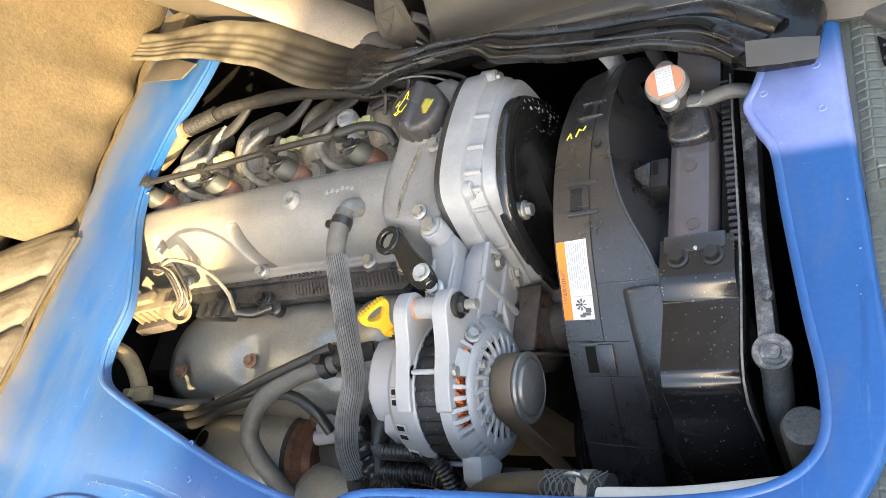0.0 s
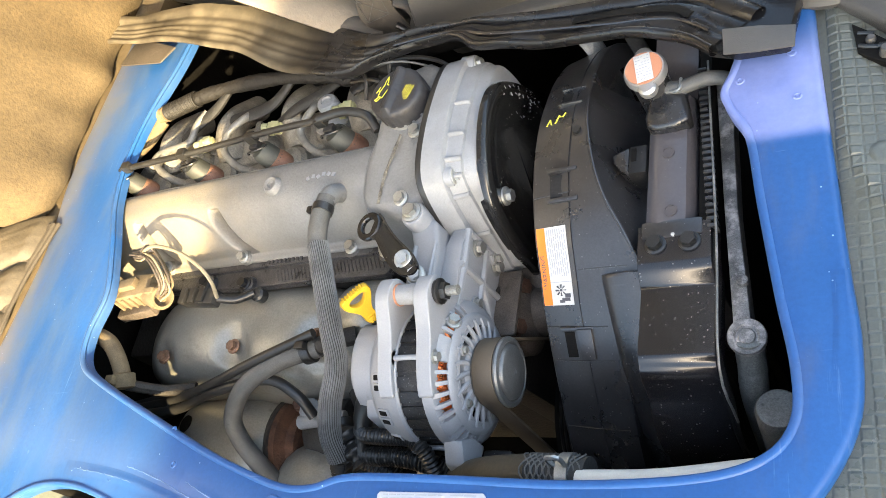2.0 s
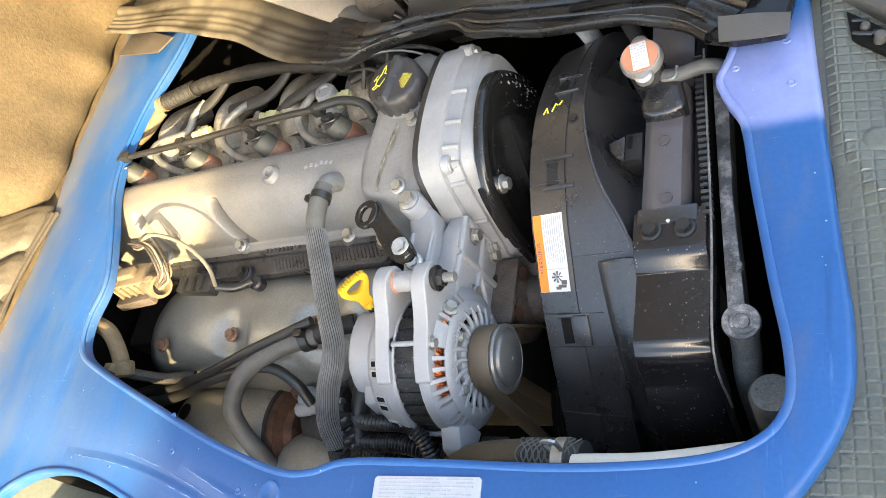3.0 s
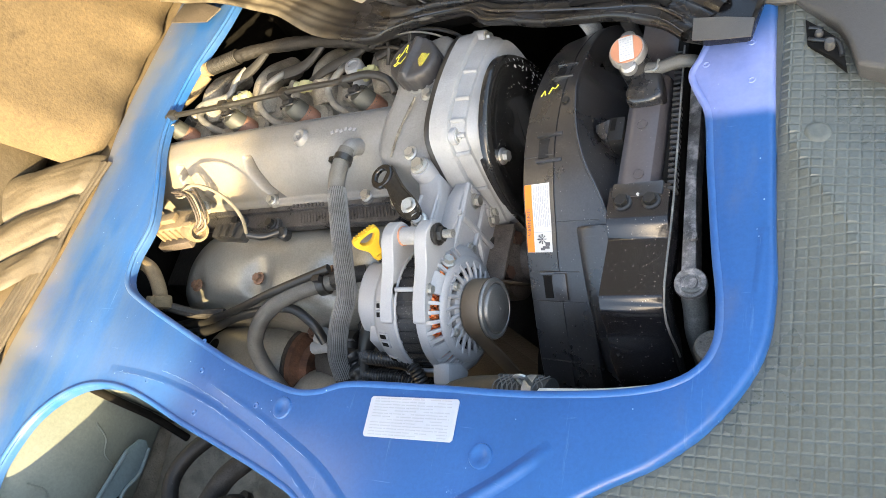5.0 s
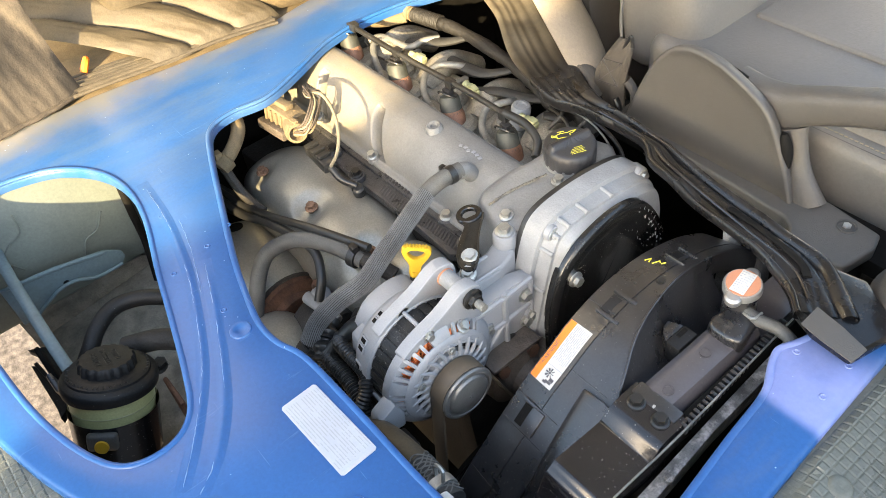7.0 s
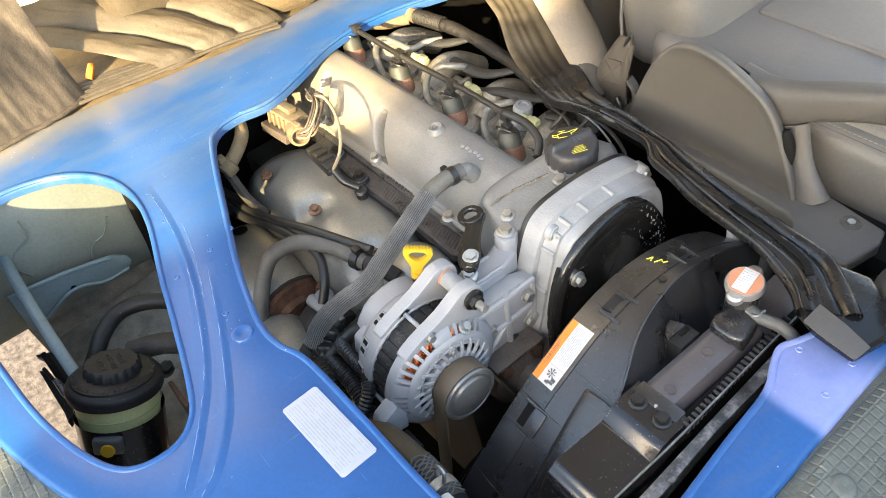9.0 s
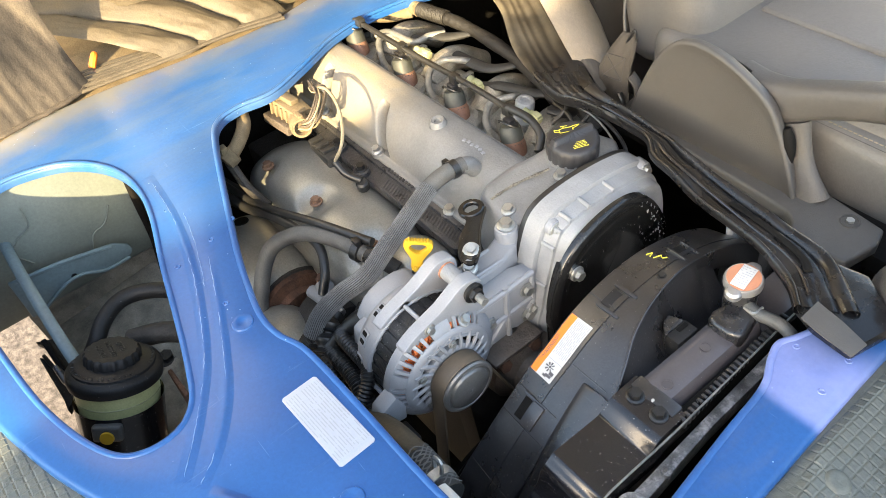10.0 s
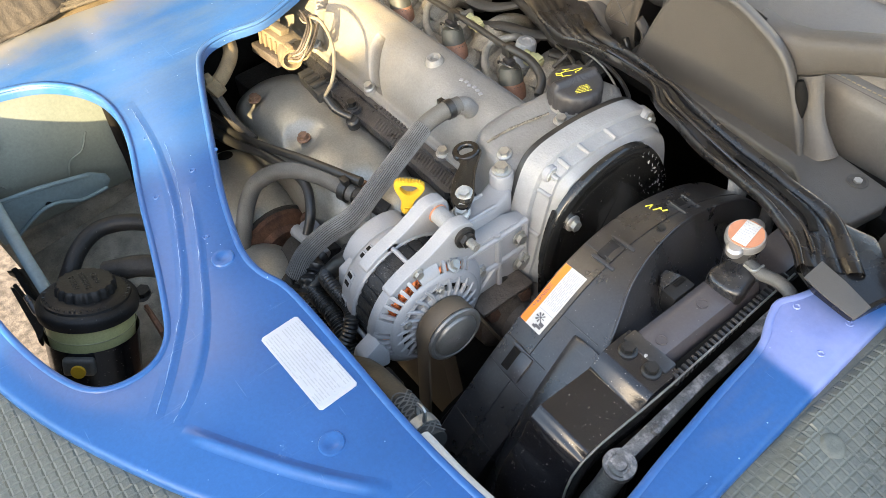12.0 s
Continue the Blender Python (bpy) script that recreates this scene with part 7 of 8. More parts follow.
def wheel_well():
    single("wheel_arch_liner", prism([(-0.80, 0.885), (-0.80, 0.645), (-0.645, 0.645), (-0.636, 0.70), (-0.630, 0.80), (-0.655, 0.885)], -0.34, 0.012, "y", 0.012, 4), M["pale"],
           "pale green-grey painted inner wheel arch", "wheel arch", kind="structure")
    single("wheel_arch_lower", prism([(-0.245, 0.655), (-0.232, 0.42), (0.010, 0.42), (0.010, 0.655)], -0.672, -0.655, "x", 0.004), M["head"], "dirty lower inner panel behind the brace", "panel", kind="structure")
    single("wheel_arch_side", box(-0.80, -0.40, 0.008, 0.020, 0.42, 0.882, 0.004), M["pale"], "pale painted inner side panel with dirt", "panel", kind="structure")
    t = thing("inner_brace", "pale blue painted sheet-metal brace inside the panel opening", "brace", (-0.6, -0.1, 0.7))
    brace = prism([(-0.235, 0.762), (-0.215, 0.760), (-0.153, 0.752), (-0.073, 0.7335), (-0.050, 0.716), (-0.048, 0.704), (-0.056, 0.694), (-0.101, 0.6945), (-0.132, 0.7115), (-0.160, 0.7130), (-0.189, 0.698), (-0.222, 0.680), (-0.235, 0.68)], -0.603, -0.597, "x", 0.002)
    br = part("brace", brace, M["pale_blue"], t)
    part("upper_lip", tube([(-0.596, -0.226, 0.761), (-0.595, -0.153, 0.752), (-0.595, -0.075, 0.734)], 0.0035, 8, 6), M["pale_blue"], br)
    part("lower_lip", tube([(-0.596, -0.215, 0.683), (-0.595, -0.189, 0.698), (-0.594, -0.160, 0.712), (-0.594, -0.132, 0.711), (-0.595, -0.101, 0.695), (-0.596, -0.058, 0.694)], 0.0030, 8, 6), M["pale_blue"], br)
    part("hole", lathe([(0.0, 0), (0.0050, 0), (0.0048, 0.0012), (0.0, 0.0012)], (-0.5972, -0.148, 0.7147), (1, 0, 0), 18), M["dark_gap"], br)
    part("flange", tube([(-0.75, -0.203, 0.815), (-0.640, -0.207, 0.806), (-0.584, -0.209, 0.800), (-0.504, -0.2095, 0.797), (-0.4147, -0.209, 0.790), (-0.350, -0.208, 0.772)], 0.0088, 12, flat=0.6), M["pale_blue"], t)
    for pts in ([(-0.045, 0.7827), (-0.0627, 0.7547), (-0.0867, 0.7453), (-0.100, 0.715)], [(-0.160, 0.852), (-0.164, 0.8173), (-0.1893, 0.804), (-0.205, 0.7827), (-0.188, 0.7507)]):
        part("pressed_crease", tube([(-0.6305, a, b) for a, b in pts], 0.0016, 8, 6), M["pale"], t)
    t = thing("wheel_well_cable", "black cable down the inner side panel", "cable", (-0.5, -0.05, 0.6))
    part("cable", tube([(-0.585, -0.002, 0.885), (-0.612, -0.002, 0.825), (-0.618, -0.004, 0.76), (-0.620, -0.006, 0.69), (-0.60, -0.02, 0.62)], 0.0066, 10), M["dark_gap"], t)
    t = thing("chassis_bracket", "dirty chassis bracket with bolts under the opening", "bracket", (-0.45, -0.15, 0.55))
    part("plate", xf(box(-0.19, 0.17, -0.105, 0.125, -0.006, 0.006, 0.004), Matrix.Translation((-0.46, -0.115, 0.60)) @ Matrix.Rotation(0.12, 4, "X")), M["head"], t)
    for x, y in ((-0.49, -0.13), (-0.43, -0.10), (-0.44, -0.16)):
        bolt(t, (x, y, 0.605), (0, 0, 1), 0.012, 0.012, M["dark_cast"])


# ---------------------------------------------------------------- cab interior beyond the opening
SEAL_IN = [(-0.78, 0.755), (-0.668, 0.729), (-0.526, 0.685), (-0.411, 0.637), (-0.286, 0.561), (-0.211, 0.530), (-0.155, 0.522), (-0.100, 0.532), (-0.010, 0.530), (0.030, 0.510), (0.090, 0.492), (0.180, 0.471),
           (0.255, 0.453), (0.302, 0.418)]
SEAL_OUT = [(-0.80, 0.83), (-0.687, 0.795), (-0.536, 0.768), (-0.390, 0.712), (-0.260, 0.640), (-0.17, 0.594), (-0.105, 0.564), (-0.044, 0.558), (0.035, 0.545), (0.100, 0.532), (0.170, 0.522), (0.232, 0.512), (0.295, 0.500),
            (0.352, 0.452)]


def door_seal():
    t = thing("bay_seal", "black rubber seal and pressed steel edge, dusty, along the engine opening", "seal", (-0.2, 0.55, 0.9))
    a, b = spline([(x, y, 0) for x, y in SEAL_IN], 10), spline([(x, y, 0) for x, y in SEAL_OUT], 10)
    prof = [(0.12, -0.020), (0.04, -0.018), (-0.01, -0.012), (-0.005, -0.004), (0.02, 0.001), (0.06, 0.003), (0.10, 0.002), (0.13, -0.002), (0.16, -0.0035), (0.22, -0.0035), (0.235, -0.0015), (0.29, -0.001),
            (0.305, -0.003), (0.36, -0.003), (0.375, -0.001), (0.44, -0.0005), (0.455, -0.0025), (0.52, -0.0025), (0.535, -0.0005), (0.63, 0.0), (0.66, -0.004), (0.72, -0.004), (0.76, 0.002), (0.84, 0.006), (0.94, 0.007), (1.0, 0.003), (1.0, -0.04)]
    bm = bmesh.new()
    loops = []
    for i, (p, q) in enumerate(zip(a, b)):
        s = i / (len(a) - 1)
        w = 0.0045 * math.sin(23 * s) + 0.003 * math.sin(51 * s + 1)
        loops.append([(p.x + (q.x - p.x) * u + 0.002 * math.sin(60 * s + 5 * u), p.y + (q.y - p.y) * u, 0.930 + h * (0.4 if s < 0.42 else 0.8 if s < 0.5 else 0.7 if not 0.14 < u < 0.7 else 0.12) + 0.6 * w * (1 - u) + 0.003 * noise.noise((s * 20, u * 3, 0))) for u, h in prof])
    rings(bm, loops, closed_loop=False, cap=False)
    part("seal_strip", bm, M["seal"], t, angle=60)
    part("steel_lip", tube([(p.x * 0.7 + q.x * 0.3, p.y * 0.7 + q.y * 0.3, 0.9315) for p, q in list(zip(a, b))[70:128]], 0.0022, 8, raw=True), M["gloss"], t)
    part("slot", tube([(0.16, 0.500, 0.931), (0.21, 0.493, 0.933), (0.265, 0.480, 0.933), (0.285, 0.466, 0.932)], 0.0058, 10, flat=0.28), M["dark_gap"], t, "dark pressed groove")
    part("corner_plate", prism([(0.296, 0.428), (0.325, 0.416), (0.372, 0.412), (0.385, 0.47), (0.33, 0.51), (0.28, 0.50)], 0.905, 0.928, "z", 0.006), M["seal"], t)
    single("tape_patch", prism([(0.315, 0.436), (0.348, 0.430), (0.379, 0.421), (0.378, 0.408), (0.377, 0.397), (0.345, 0.400), (0.316, 0.405)], 0.9315, 0.9335, "z", 0.0006), M["trim"],
                "strip of black tape over the seal end", "tape")
    single("tape_patch", prism([(-0.712, 0.700), (-0.598, 0.674), (-0.572, 0.700), (-0.657, 0.741), (-0.695, 0.742)], 0.912, 0.915, "z", 0.001), M["brown_cloth"],
           "dusty strip of tape over the seal end", "tape")


# outline of the side shield on its near face (x, z)
SHIELD = [(-0.090, 0.868), (-0.086, 0.894), (-0.0655, 0.956), (-0.046, 0.999), (-0.026, 1.0235), (-0.008, 1.034), (0.0135, 1.038), (0.053, 1.033), (0.096, 1.016), (0.1185, 1.003), (0.134, 0.988), (0.151, 0.960), (0.170, 0.922), (0.192, 0.868)]


def console():
    t = thing("seat_side_shield", "grey-brown plastic side shield of the driver seat with moulded handle", "seat trim", (0.08, 0.62, 0.86))
    fine = flat_spline(SHIELD, 5, False)
    c = Vector((0.05, 0.90))
    loops = []
    # flat face, a softly rolled edge, then a top that turns back towards the seat
    for y, d in ((0.6025, 0.020), (0.6005, 0.0105), (0.5990, 0.0060), (0.5985, 0.0035), (0.5995, 0.0012), (0.6015, 0.0), (0.604, 0.0), (0.612, 0.0015), (0.617, 0.0050), (0.619, 0.014), (0.620, 0.05)):
        lp = []
        for a, b in fine:
            v = Vector((a, b))
            v = v + (c - v).normalized() * d if b > 0.872 else v
            lp.append((v.x, y + 0.03 * max(0, v.y - 0.87), v.y))
        loops.append(lp)
    bm = rings(bmesh.new(), loops, cap=False)
    bm.verts.ensure_lookup_table()
    bm.faces.new([bm.verts[k] for k in range(len(fine))])
    part("shield", bm, M["trim"], t, angle=60)
    base = part("foot", prism([(-0.098, 0.600), (-0.05, 0.5925), (0.10, 0.584), (0.190, 0.5780), (0.206, 0.5660), (0.214, 0.5500), (0.276, 0.5465), (0.288, 0.5500), (0.297, 0.602), (0.290, 0.627), (0.200, 0.640), (-0.09, 0.66)], 0.866, 0.886, "z", 0.005, 3), M["trim"], t)
    part("bolt_recess", lathe([(0.0125, 0.0), (0.0118, 0.0014), (0.0100, 0.0010), (0.0092, -0.002), (0, -0.002)], (0.2545, 0.612, 0.8862), (0, 0, 1), 28), M["dark_trim"], base)
    bolt(base, (0.2545, 0.612, 0.8848), (0, 0, 1), 0.0052, 0.004, M["steel"])
    # handle arm: a thick web that swells out of the shield's upper corner and runs forward
    path = [((0.060, 0.640), 1.012, 0.985), ((0.092, 0.640), 1.010, 0.965), ((0.122, 0.641), 1.014, 0.955), ((0.144, 0.642), 1.021, 0.966), ((0.170, 0.644), 1.031, 0.982), ((0.196, 0.646), 1.040, 0.994), ((0.238, 0.650), 1.054, 1.009), ((0.32, 0.665), 1.070, 1.022), ((0.45, 0.69), 1.08, 1.03), ((0.62, 0.70), 1.08, 1.03)]
    loops = []
    for (x, y), hi, lo in path:
        mid, h = (hi + lo) / 2, (hi - lo) / 2
        loops.append([(x, y + 0.020 * math.copysign(abs(math.cos(a)) ** 0.6, math.cos(a)), mid + h * math.copysign(abs(math.sin(a)) ** 0.6, math.sin(a))) for a in (2 * math.pi * k / 24 for k in range(24))])
    smooth = [[None] * 24 for _ in range((len(loops) - 1) * 5 + 1)]
    for k in range(24):
        for i, q in enumerate(spline([lp[k] for lp in loops], 5)):
            smooth[i][k] = q
    part("arm", rings(bmesh.new(), smooth), M["trim"], t, "moulded handle arm", angle=70)
    part("arm_leg", tube([(0.150, 0.632, 0.972), (0.163, 0.628, 0.945), (0.176, 0.624, 0.915), (0.196, 0.620, 0.880)], lambda q: 0.0085 + 0.016 * (q - 0.35) ** 2, 16, flat=1.6), M["trim"], t)
    # near-black solids laid on the shield imitate a shaded slot and opening
    part("slot", tube([(-0.012, 0.6290, 1.0060), (0.016, 0.6300, 1.0125), (0.045, 0.6310, 1.0135), (0.076, 0.6320, 1.0110)], lambda q: 0.0100 * math.sin(math.pi * (0.06 + 0.9 * (1 - q))) ** 0.7, 14, flat=0.45), M["dark_gap"], t, "dark slot")
    part("gap", tube([(0.1490, 0.613, 0.972), (0.1560, 0.612, 0.950), (0.1640, 0.611, 0.922)], lambda q: 0.0085 * math.sin(math.pi * (0.15 + 0.75 * q)), 12), M["dark_gap"], t, "dark opening")
    # ledge coloured near-black to read as the empty shade there
    part("ledge", box(-0.30, 0.33, 0.600, 0.66, 0.84, 0.8655, 0.004), M["dark_gap"], t)


def rounded(x0, x1, y0, y1, z0, z1, w, seg=5):
    return box(x0, x1, y0, y1, z0, z1, w, seg=seg)


def driver_seat():
    t = thing("driver_seat", "grey leatherette driver seat with pale stitched seams", "seat", (0.3, 0.95, 0.6))
    bm = rounded(-0.14, 0.75, 0.700, 1.25, 0.72, 0.958, 0.030)
    part("cushion", bm, M["leather"], t, "grey leatherette seat cushion", angle=70)
    part("centre_panel", rounded(-0.05, 0.72, 0.84, 1.12, 0.950, 0.964, 0.006, 3), M["leather"], t, angle=70)
    part("side_bolster", rounded(0.10, 0.78, 0.672, 0.735, 0.72, 0.945, 0.022), M["leather"], t, angle=70)
    for z, y in ((0.9445, 0.690), (0.9360, 0.6765)):
        for k in range(70):
            x = 0.12 + k * 0.0068
            part("stitch", tube([(x, y, z + 0.0003), (x + 0.0046, y, z + 0.0006)], 0.0010, 4, 1), M["thread"], t)
    part("seam", tube([(0.11, 0.683, 0.9425), (0.35, 0.683, 0.9430), (0.70, 0.683, 0.9430)], 0.0009, 6, 4), M["dark_trim"], t)
    bm = xf(rounded(-0.09, 0.07, -0.27, 0.27, 0, 0.7, 0.05), Matrix.Translation((-0.115, 0.99, 0.88)) @ Matrix.Rotation(-0.25, 4, "Y"))
    part("backrest", bm, M["leather"], t, "grey backrest", angle=70)
    m = thing("middle_seat_back", "pale beige folded middle seat back beside the driver seat", "seat", (-0.3, 0.66, 0.85))
    foot = [(-0.184, 0.593), (-0.179, 0.664), (-0.40, 0.80), (-0.66, 0.94), (-0.66, 0.845), (-0.536, 0.786), (-0.390, 0.728), (-0.265, 0.655)]
    rows = []
    for k, d in ((0.0, 0.004), (0.02, 0.0005), (0.06, 0.0), (0.3, 0.0), (0.7, 0.0), (1.0, 0.0)):
        rows.append([(x - 0.24 * k, y, 0.922 + 0.265 * k) for x, y in flat_spline(inset(foot, d), 3, True)])
    part("pad", rings(bmesh.new(), rows), M["beige"], m, angle=50)
    part("base_trim", prism(inset(foot, 0.006), 0.895, 0.9245, "z", 0.003), M["dark_trim"], m, "dark plastic base trim")
    r = thing("rear_seat_panel", "brown plastic panel behind the seats", "panel", (-0.4, 0.9, 0.85))
    part("panel", xf(rounded(-0.02, 0.02, -0.20, 0.45, 0, 0.9, 0.01, 2), Matrix.Translation((-0.26, 0.94, 0.70)) @ Matrix.Rotation(-0.2, 4, "Y")), M["trim"], r)
    b = thing("seat_belt", "grey-brown seat belt webbing with stitched end", "seat belt", (-0.1, 0.585, 0.88))
    # doubled strap, folded wider in the middle and gathered at both ends
    path = [((-0.106, 0.6120, 1.004), 0.011), ((-0.109, 0.6095, 0.990), 0.017), ((-0.117, 0.6060, 0.965), 0.0235), ((-0.124, 0.6045, 0.940), 0.0265), ((-0.125, 0.6060, 0.918), 0.025), ((-0.122, 0.6090, 0.900), 0.0215), ((-0.118, 0.6120, 0.884), 0.017)]
    p = spline([q for q, _ in path], 6)
    bm = bmesh.new()
    loops = []
    across = Vector((0.985, 0.06, 0.17))
    for i, q in enumerate(p):
        s = i / (len(p) - 1) * (len(path) - 1)
        k = min(int(s), len(path) - 2)
        wd = path[k][1] + (path[k + 1][1] - path[k][1]) * (s - k)
        top, low = [], []
        for j in range(9):
            f = j / 4 - 1
            c_ = q + across * (f * wd) + Vector((0, 0.0035 * f * f + 0.0014 * math.sin(5 * f + 0.9 * s), 0))
            top.append(c_ + Vector((0, -0.0016, 0)))
            low.append(c_ + Vector((0, 0.0016, 0)))
        loops.append(top + low[::-1])
    rings(bm, loops)
    wb = part("webbing", bm, M["webbing"], b, angle=60)
    corner = [(-0.137, 0.6030, 0.964), (-0.102, 0.6040, 0.969), (-0.106, 0.6020, 0.930), (-0.142, 0.6020, 0.925)]
    for i, j in ((0, 1), (1, 2), (2, 3), (3, 0), (0, 2), (1, 3)):
        part("stitch_line", tube([corner[i], corner[j]], 0.0007, 4, 1), M["dark_trim"], wb)
    part("loop_strap", tube([(-0.190, 0.618, 0.930), (-0.172, 0.612, 0.926), (-0.155, 0.609, 0.915), (-0.142, 0.610, 0.896)], lambda q: 0.016 - 0.003 * q, 12, flat=0.35), M["webbing"], b)
    part("loop_strap", tube([(-0.102, 0.618, 0.935), (-0.090, 0.620, 0.920), (-0.088, 0.618, 0.900), (-0.098, 0.614, 0.884)], 0.013, 12, flat=0.4), M["webbing"], b)
    part("anchor", tube([(-0.112, 0.6075, 0.905), (-0.106, 0.607, 0.896), (-0.104, 0.608, 0.884)], 0.0065, 10, flat=0.6), M["dark_steel"], b, "dark steel anchor end")
    part("pin", tube([(-0.106, 0.611, 0.990), (-0.099, 0.610, 1.004), (-0.094, 0.611, 1.012), (-0.091, 0.612, 0.996)], 0.0022, 8), M["dark_steel"], b)
    part("cord", tube([(-0.113, 0.613, 1.004), (-0.120, 0.618, 1.03), (-0.128, 0.63, 1.08), (-0.135, 0.65, 1.20)], 0.0024, 8), M["dark_trim"], b)
    c = thing("gear_console", "grey-brown plastic centre console with round holder", "console", (0.5, 0.6, 0.7))
    part("tunnel", rounded(0.36, 1.2, 0.50, 0.70, 0.5, 0.90, 0.03), M["trim"], c, angle=70)
    part("console_side", prism([(0.404, 0.474), (0.418, 0.4575), (0.4293, 0.4465), (0.4533, 0.421), (0.4625, 0.400), (0.4707, 0.366), (0.50, 0.353), (0.62, 0.33), (0.9, 0.33), (0.9, 0.60), (0.404, 0.60)], 0.80, 0.905, "z", 0.006, 3), M["trim"], c)
    part("holder", lathe([(0.080, 0.0), (0.082, 0.006), (0.078, 0.012), (0.062, 0.070), (0.060, 0.078), (0.055, 0.079), (0.052, 0.072), (0.050, 0.02), (0, 0.02)], (0.408, 0.545, 0.896), (0.05, 0.0, 1), 40), M["trim"], c)
    part("floor_plate", prism([(0.39, 0.44), (0.44, 0.40), (0.62, 0.30), (1.2, 0.3), (1.2, 0.52), (0.39, 0.52)], 0.60, 0.62, "z", 0.004), M["dark_trim"], c)
    s = thing("seat_rail", "black steel seat rail end with bolts beside the mat", "rail", (0.5, 0.4, 0.85))
    pocket = [(0.4213, 0.4413), (0.424, 0.4067), (0.4293, 0.4013), (0.4467, 0.3867), (0.4613, 0.368), (0.4573, 0.3973), (0.452, 0.4093), (0.4387, 0.424)]
    # raised near-black slab in place of the rail's shaded recess
    tray = part("pocket", prism(pocket, 0.886, 0.8955, "z", 0.0008), M["dark_gap"], s, "near-black slab standing for the rail's shaded recess")
    part("rail", tube([(0.4253, 0.4133, 0.896), (0.432, 0.410, 0.8965), (0.440, 0.408, 0.896)], 0.0022, 8), M["dark_steel"], s)
    part("rail", tube([(0.4253, 0.428, 0.896), (0.4387, 0.424, 0.896)], 0.0018, 8), M["dark_steel"], s)
    part("rail", tube([(0.441, 0.409, 0.896), (0.449, 0.406, 0.897), (0.455, 0.398, 0.897), (0.4573, 0.384, 0.896)], 0.0028, 8), M["dark_steel"], s)
    part("stud", lathe([(0.0045, 0), (0.0042, 0.004), (0.003, 0.006), (0, 0.006)], (0.4350, 0.417, 0.895), (0.1, 0, 1), 14), M["trim"], tray)
    part("stud", lathe([(0.0055, 0), (0.0050, 0.008), (0.004, 0.010), (0, 0.010)], (0.4455, 0.399, 0.895), (0.1, 0, 1), 14), M["trim"], tray)


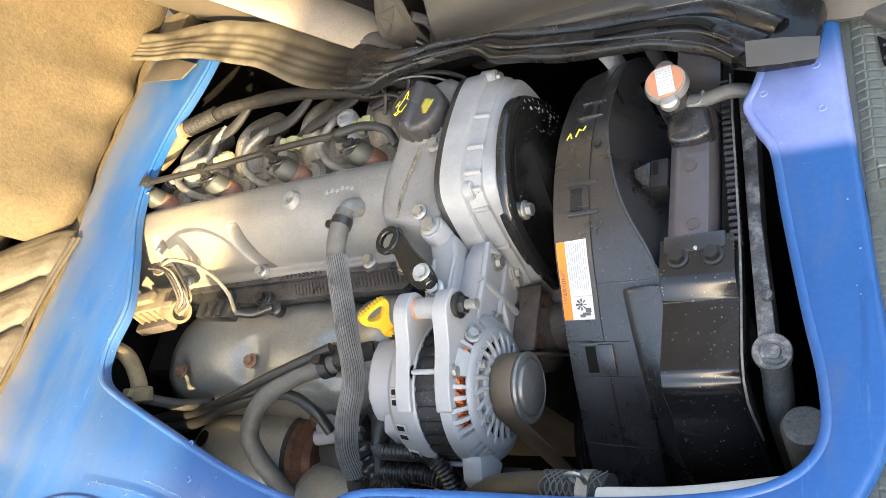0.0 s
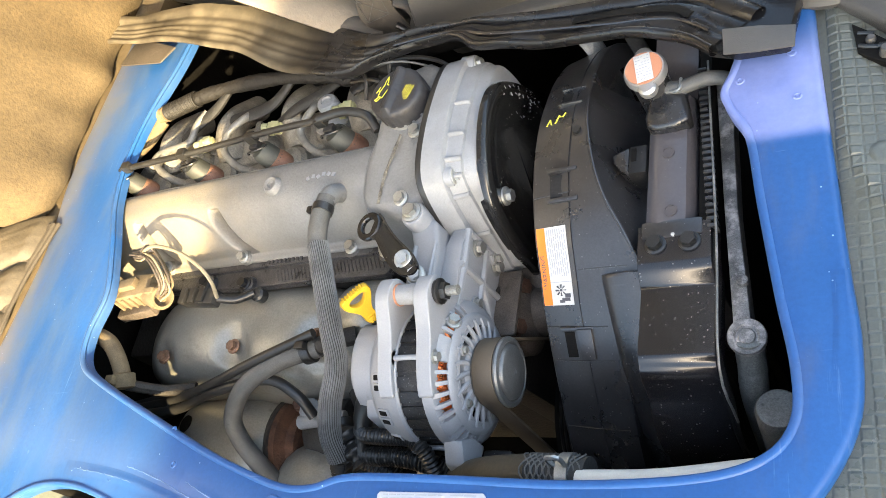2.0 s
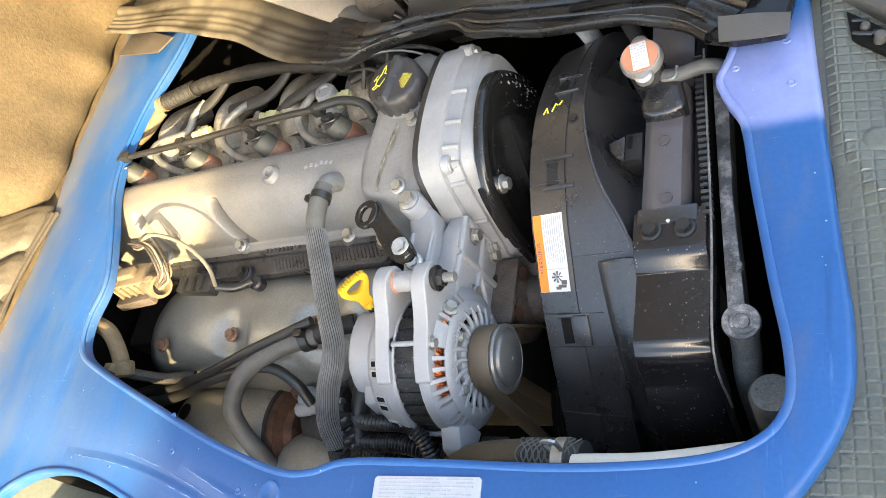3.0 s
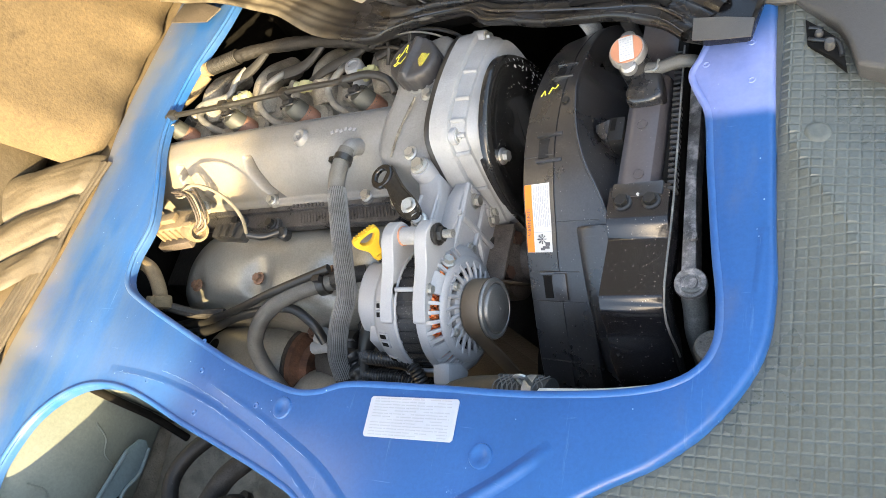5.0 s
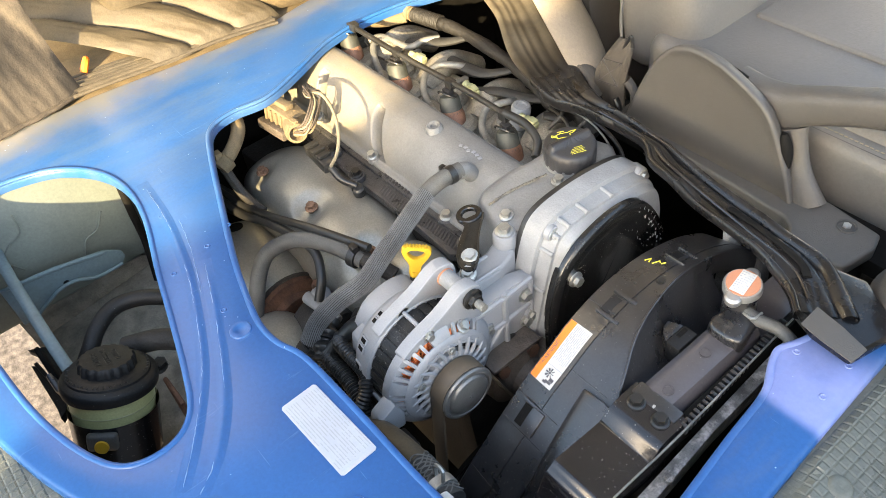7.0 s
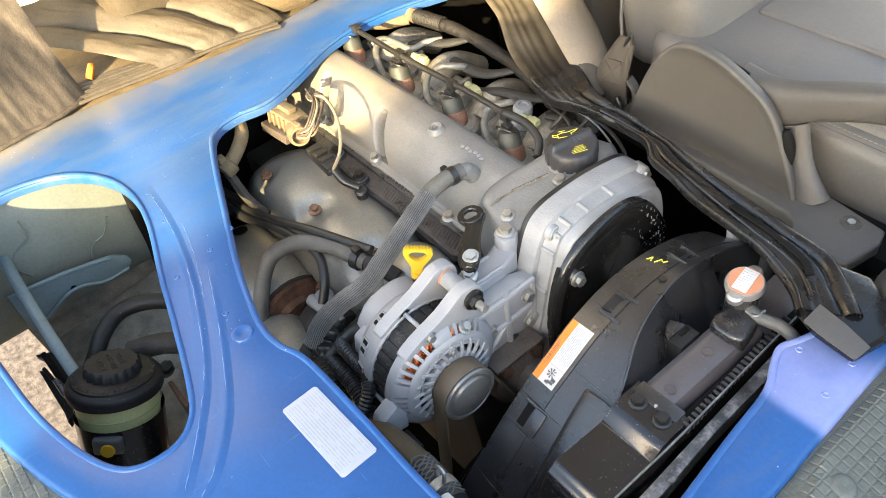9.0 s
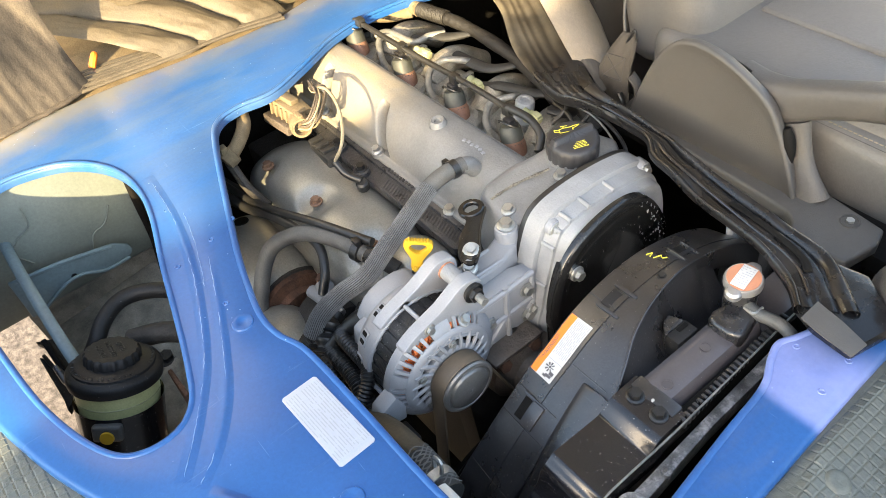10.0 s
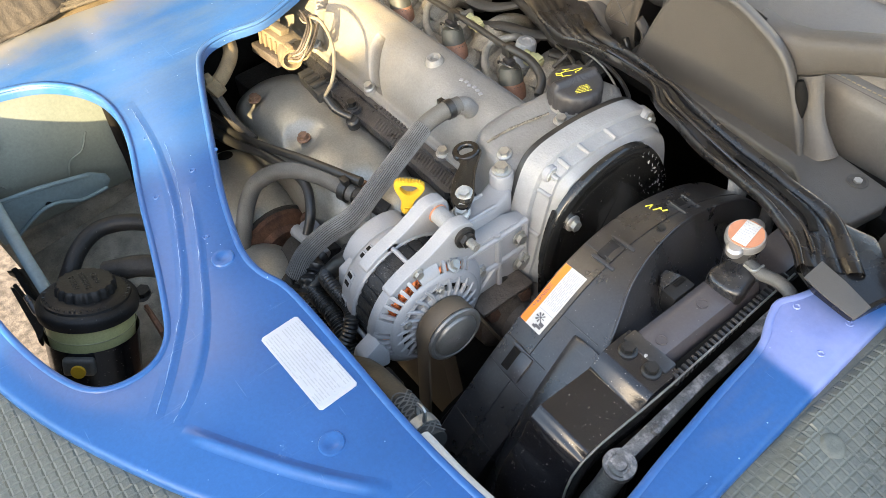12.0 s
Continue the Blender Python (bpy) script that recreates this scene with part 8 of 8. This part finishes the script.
def tilted_seat():
    t = thing("tilted_passenger_seat", "passenger seat tipped back, its dusty ochre felt underside showing", "seat", (-0.85, 0.5, 0.88))
    bm = bmesh.new()
    rows = []
    nu, nv = 110, 90
    for i in range(nu + 1):
        row = []
        for j in range(nv + 1):
            u, v = i / nu, (j / nv) ** 1.4
            y = 0.375 + 0.62 * u
            z = 0.903 + 0.75 * v
            x = -0.732 - 0.20 * v + 0.035 * math.sin(3.1 * u + 0.5) * v
            # ragged lower edge, broad bulges and fine crumbs of the felt
            x += 0.018 * noise.noise((y * 14, 0, 7)) * max(0, 1 - 6 * v) + 0.010 * noise.noise((y * 6, z * 6, 0)) + 0.0014 * noise.noise((y * 24, z * 24, 3)) + 0.0005 * noise.noise((y * 90, z * 90, 5)) - 0.006 * max(0, 0.16 - abs(noise.noise((y * 9, z * 4, 11)))) * max(0, noise.noise((y * 5, z * 5, 13)))
            x -= 0.05 * (max(0, 0.10 - u) / 0.10) ** 2 + (0.02 * (1 - v / 0.05) ** 2 if v < 0.05 else 0)
            row.append(bm.verts.new((x, y - 0.15 * v * (1 - u), z)))
        rows.append(row)
    for i in range(nu):
        for j in range(nv):
            bm.faces.new((rows[i][j], rows[i + 1][j], rows[i + 1][j + 1], rows[i][j + 1]))
    bmesh.ops.solidify(bm, geom=bm.faces[:], thickness=0.03)
    part("underside", bm, M["foam"], t, "dusty ochre felt underside", angle=70)
    part("cushion", rounded(-1.12, -0.86, 0.15, 1.02, 0.92, 1.7, 0.05), M["vinyl"], t, angle=70)
    # loose cover gathered in soft folds at the lower front corner
    bm = bmesh.new()
    rows = []
    for i in range(91):
        row = []
        for j in range(61):
            u, v = i / 90, j / 60
            y = 0.405 - 0.235 * u - 0.16 * v - 0.10 * v * u
            x = -0.735 - 0.018 * u - 0.24 * v - 0.05 * v * u
            q = u * 2.7 + 0.16 * math.sin(2.6 * v + 1.5 * u) + 0.10 * noise.noise((u * 3, v * 2, 4))
            ridge = abs(math.sin(math.pi * q)) ** 0.42
            z = 0.906 + 0.024 * ridge * (0.35 + 0.65 * math.sin(math.pi * min(1, 0.12 + v))) + 0.085 * v * (1.15 - 0.35 * u) + 0.005 * noise.noise((u * 7, v * 5, 1)) + 0.0010 * noise.noise((u * 26, v * 9, 6)) + 0.0004 * noise.noise((u * 70, v * 40, 8))
            if v < 0.06:
                z -= 0.02 * (1 - v / 0.06) ** 2
            row.append(bm.verts.new((x + 0.008 * ridge, y, max(0.903, z))))
        rows.append(row)
    for i in range(90):
        for j in range(60):
            bm.faces.new((rows[i][j], rows[i + 1][j], rows[i + 1][j + 1], rows[i][j + 1]))
    bmesh.ops.solidify(bm, geom=bm.faces[:], thickness=0.006)
    part("loose_cover", bm, M["vinyl"], t, "dusty beige cover in soft folds", angle=80)
    hinge = part("seat_hinge", box(-0.90, -0.81, 0.02, 0.15, 0.893, 0.908, 0.004), M["dusty"], t, "dusty metal hinge")
    part("clip", tube([(-0.842, 0.065, 0.908), (-0.838, 0.075, 0.924), (-0.826, 0.072, 0.928), (-0.818, 0.06, 0.915)], 0.006, 8), M["orange"], hinge, "orange clip")
    s = thing("rear_weatherstrip", "dusty ribbed rubber strip along the rear edge of the panel", "weatherstrip", (-0.78, 0.1, 0.88))
    for k in range(6):
        part("rib", tube([(-0.712 - 0.010 * k, 0.385, 0.905 + 0.001 * (k % 2)), (-0.738 - 0.010 * k, 0.28, 0.907), (-0.752 - 0.011 * k, 0.16, 0.906), (-0.770 - 0.012 * k, 0.05, 0.906), (-0.786 - 0.012 * k, -0.12, 0.906), (-0.80 - 0.012 * k, -0.34, 0.906)],
                         0.0050 if k % 3 else 0.0036, 8), M["strip"], s)
    single("rear_ledge", box(-1.15, -0.70, -0.50, 0.9, 0.84, 0.893, 0.004), M["dusty"], "dust-covered ledge behind the seat base", "ledge", kind="structure")
    c = thing("hanging_cover", "worn dark brown cloth cover hanging from the tipped seat", "cover", (-0.8, -0.1, 0.9))
    bm = bmesh.new()
    rows = []
    for i in range(81):
        row = []
        for j in range(41):
            u, v = i / 80, j / 40
            y = -0.36 + 0.40 * u - 0.10 * v + 0.10 * v * v
            z = 0.925 + 0.60 * v - 0.02 * u
            x = -0.700 - 0.22 * v - 0.10 * u + 0.024 * abs(math.sin(6 * u + 3.4 * v)) ** 0.7 + 0.014 * noise.noise((u * 6, v * 2, 2)) + 0.006 * noise.noise((u * 16 + v * 9, v * 3, 9)) + 0.004 * noise.noise((u * 30, v * 9, 2))
            row.append(bm.verts.new((x, y, z)))
        rows.append(row)
    for i in range(80):
        for j in range(40):
            bm.faces.new((rows[i][j], rows[i + 1][j], rows[i + 1][j + 1], rows[i][j + 1]))
    edge = [rows[i][0].co.copy() for i in range(0, 81, 2)]
    bmesh.ops.solidify(bm, geom=bm.faces[:], thickness=0.012)
    part("cloth", bm, M["brown_cloth"], c, angle=70)
    part("hem", tube(edge, 0.0045, 8, raw=True), M["brown_cloth"], c)


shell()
bay()
blue_panel()
engine()
alternator()
drive_belt()
alternator_bracket()
fan_shroud()
radiator()
hoses()
oil_cap()
dipstick()
rear_connector()
alternator_wiring()
near_hose()
reservoir()
wheel_well()
door_seal()
console()
driver_seat()
tilted_seat()
floor_mat()
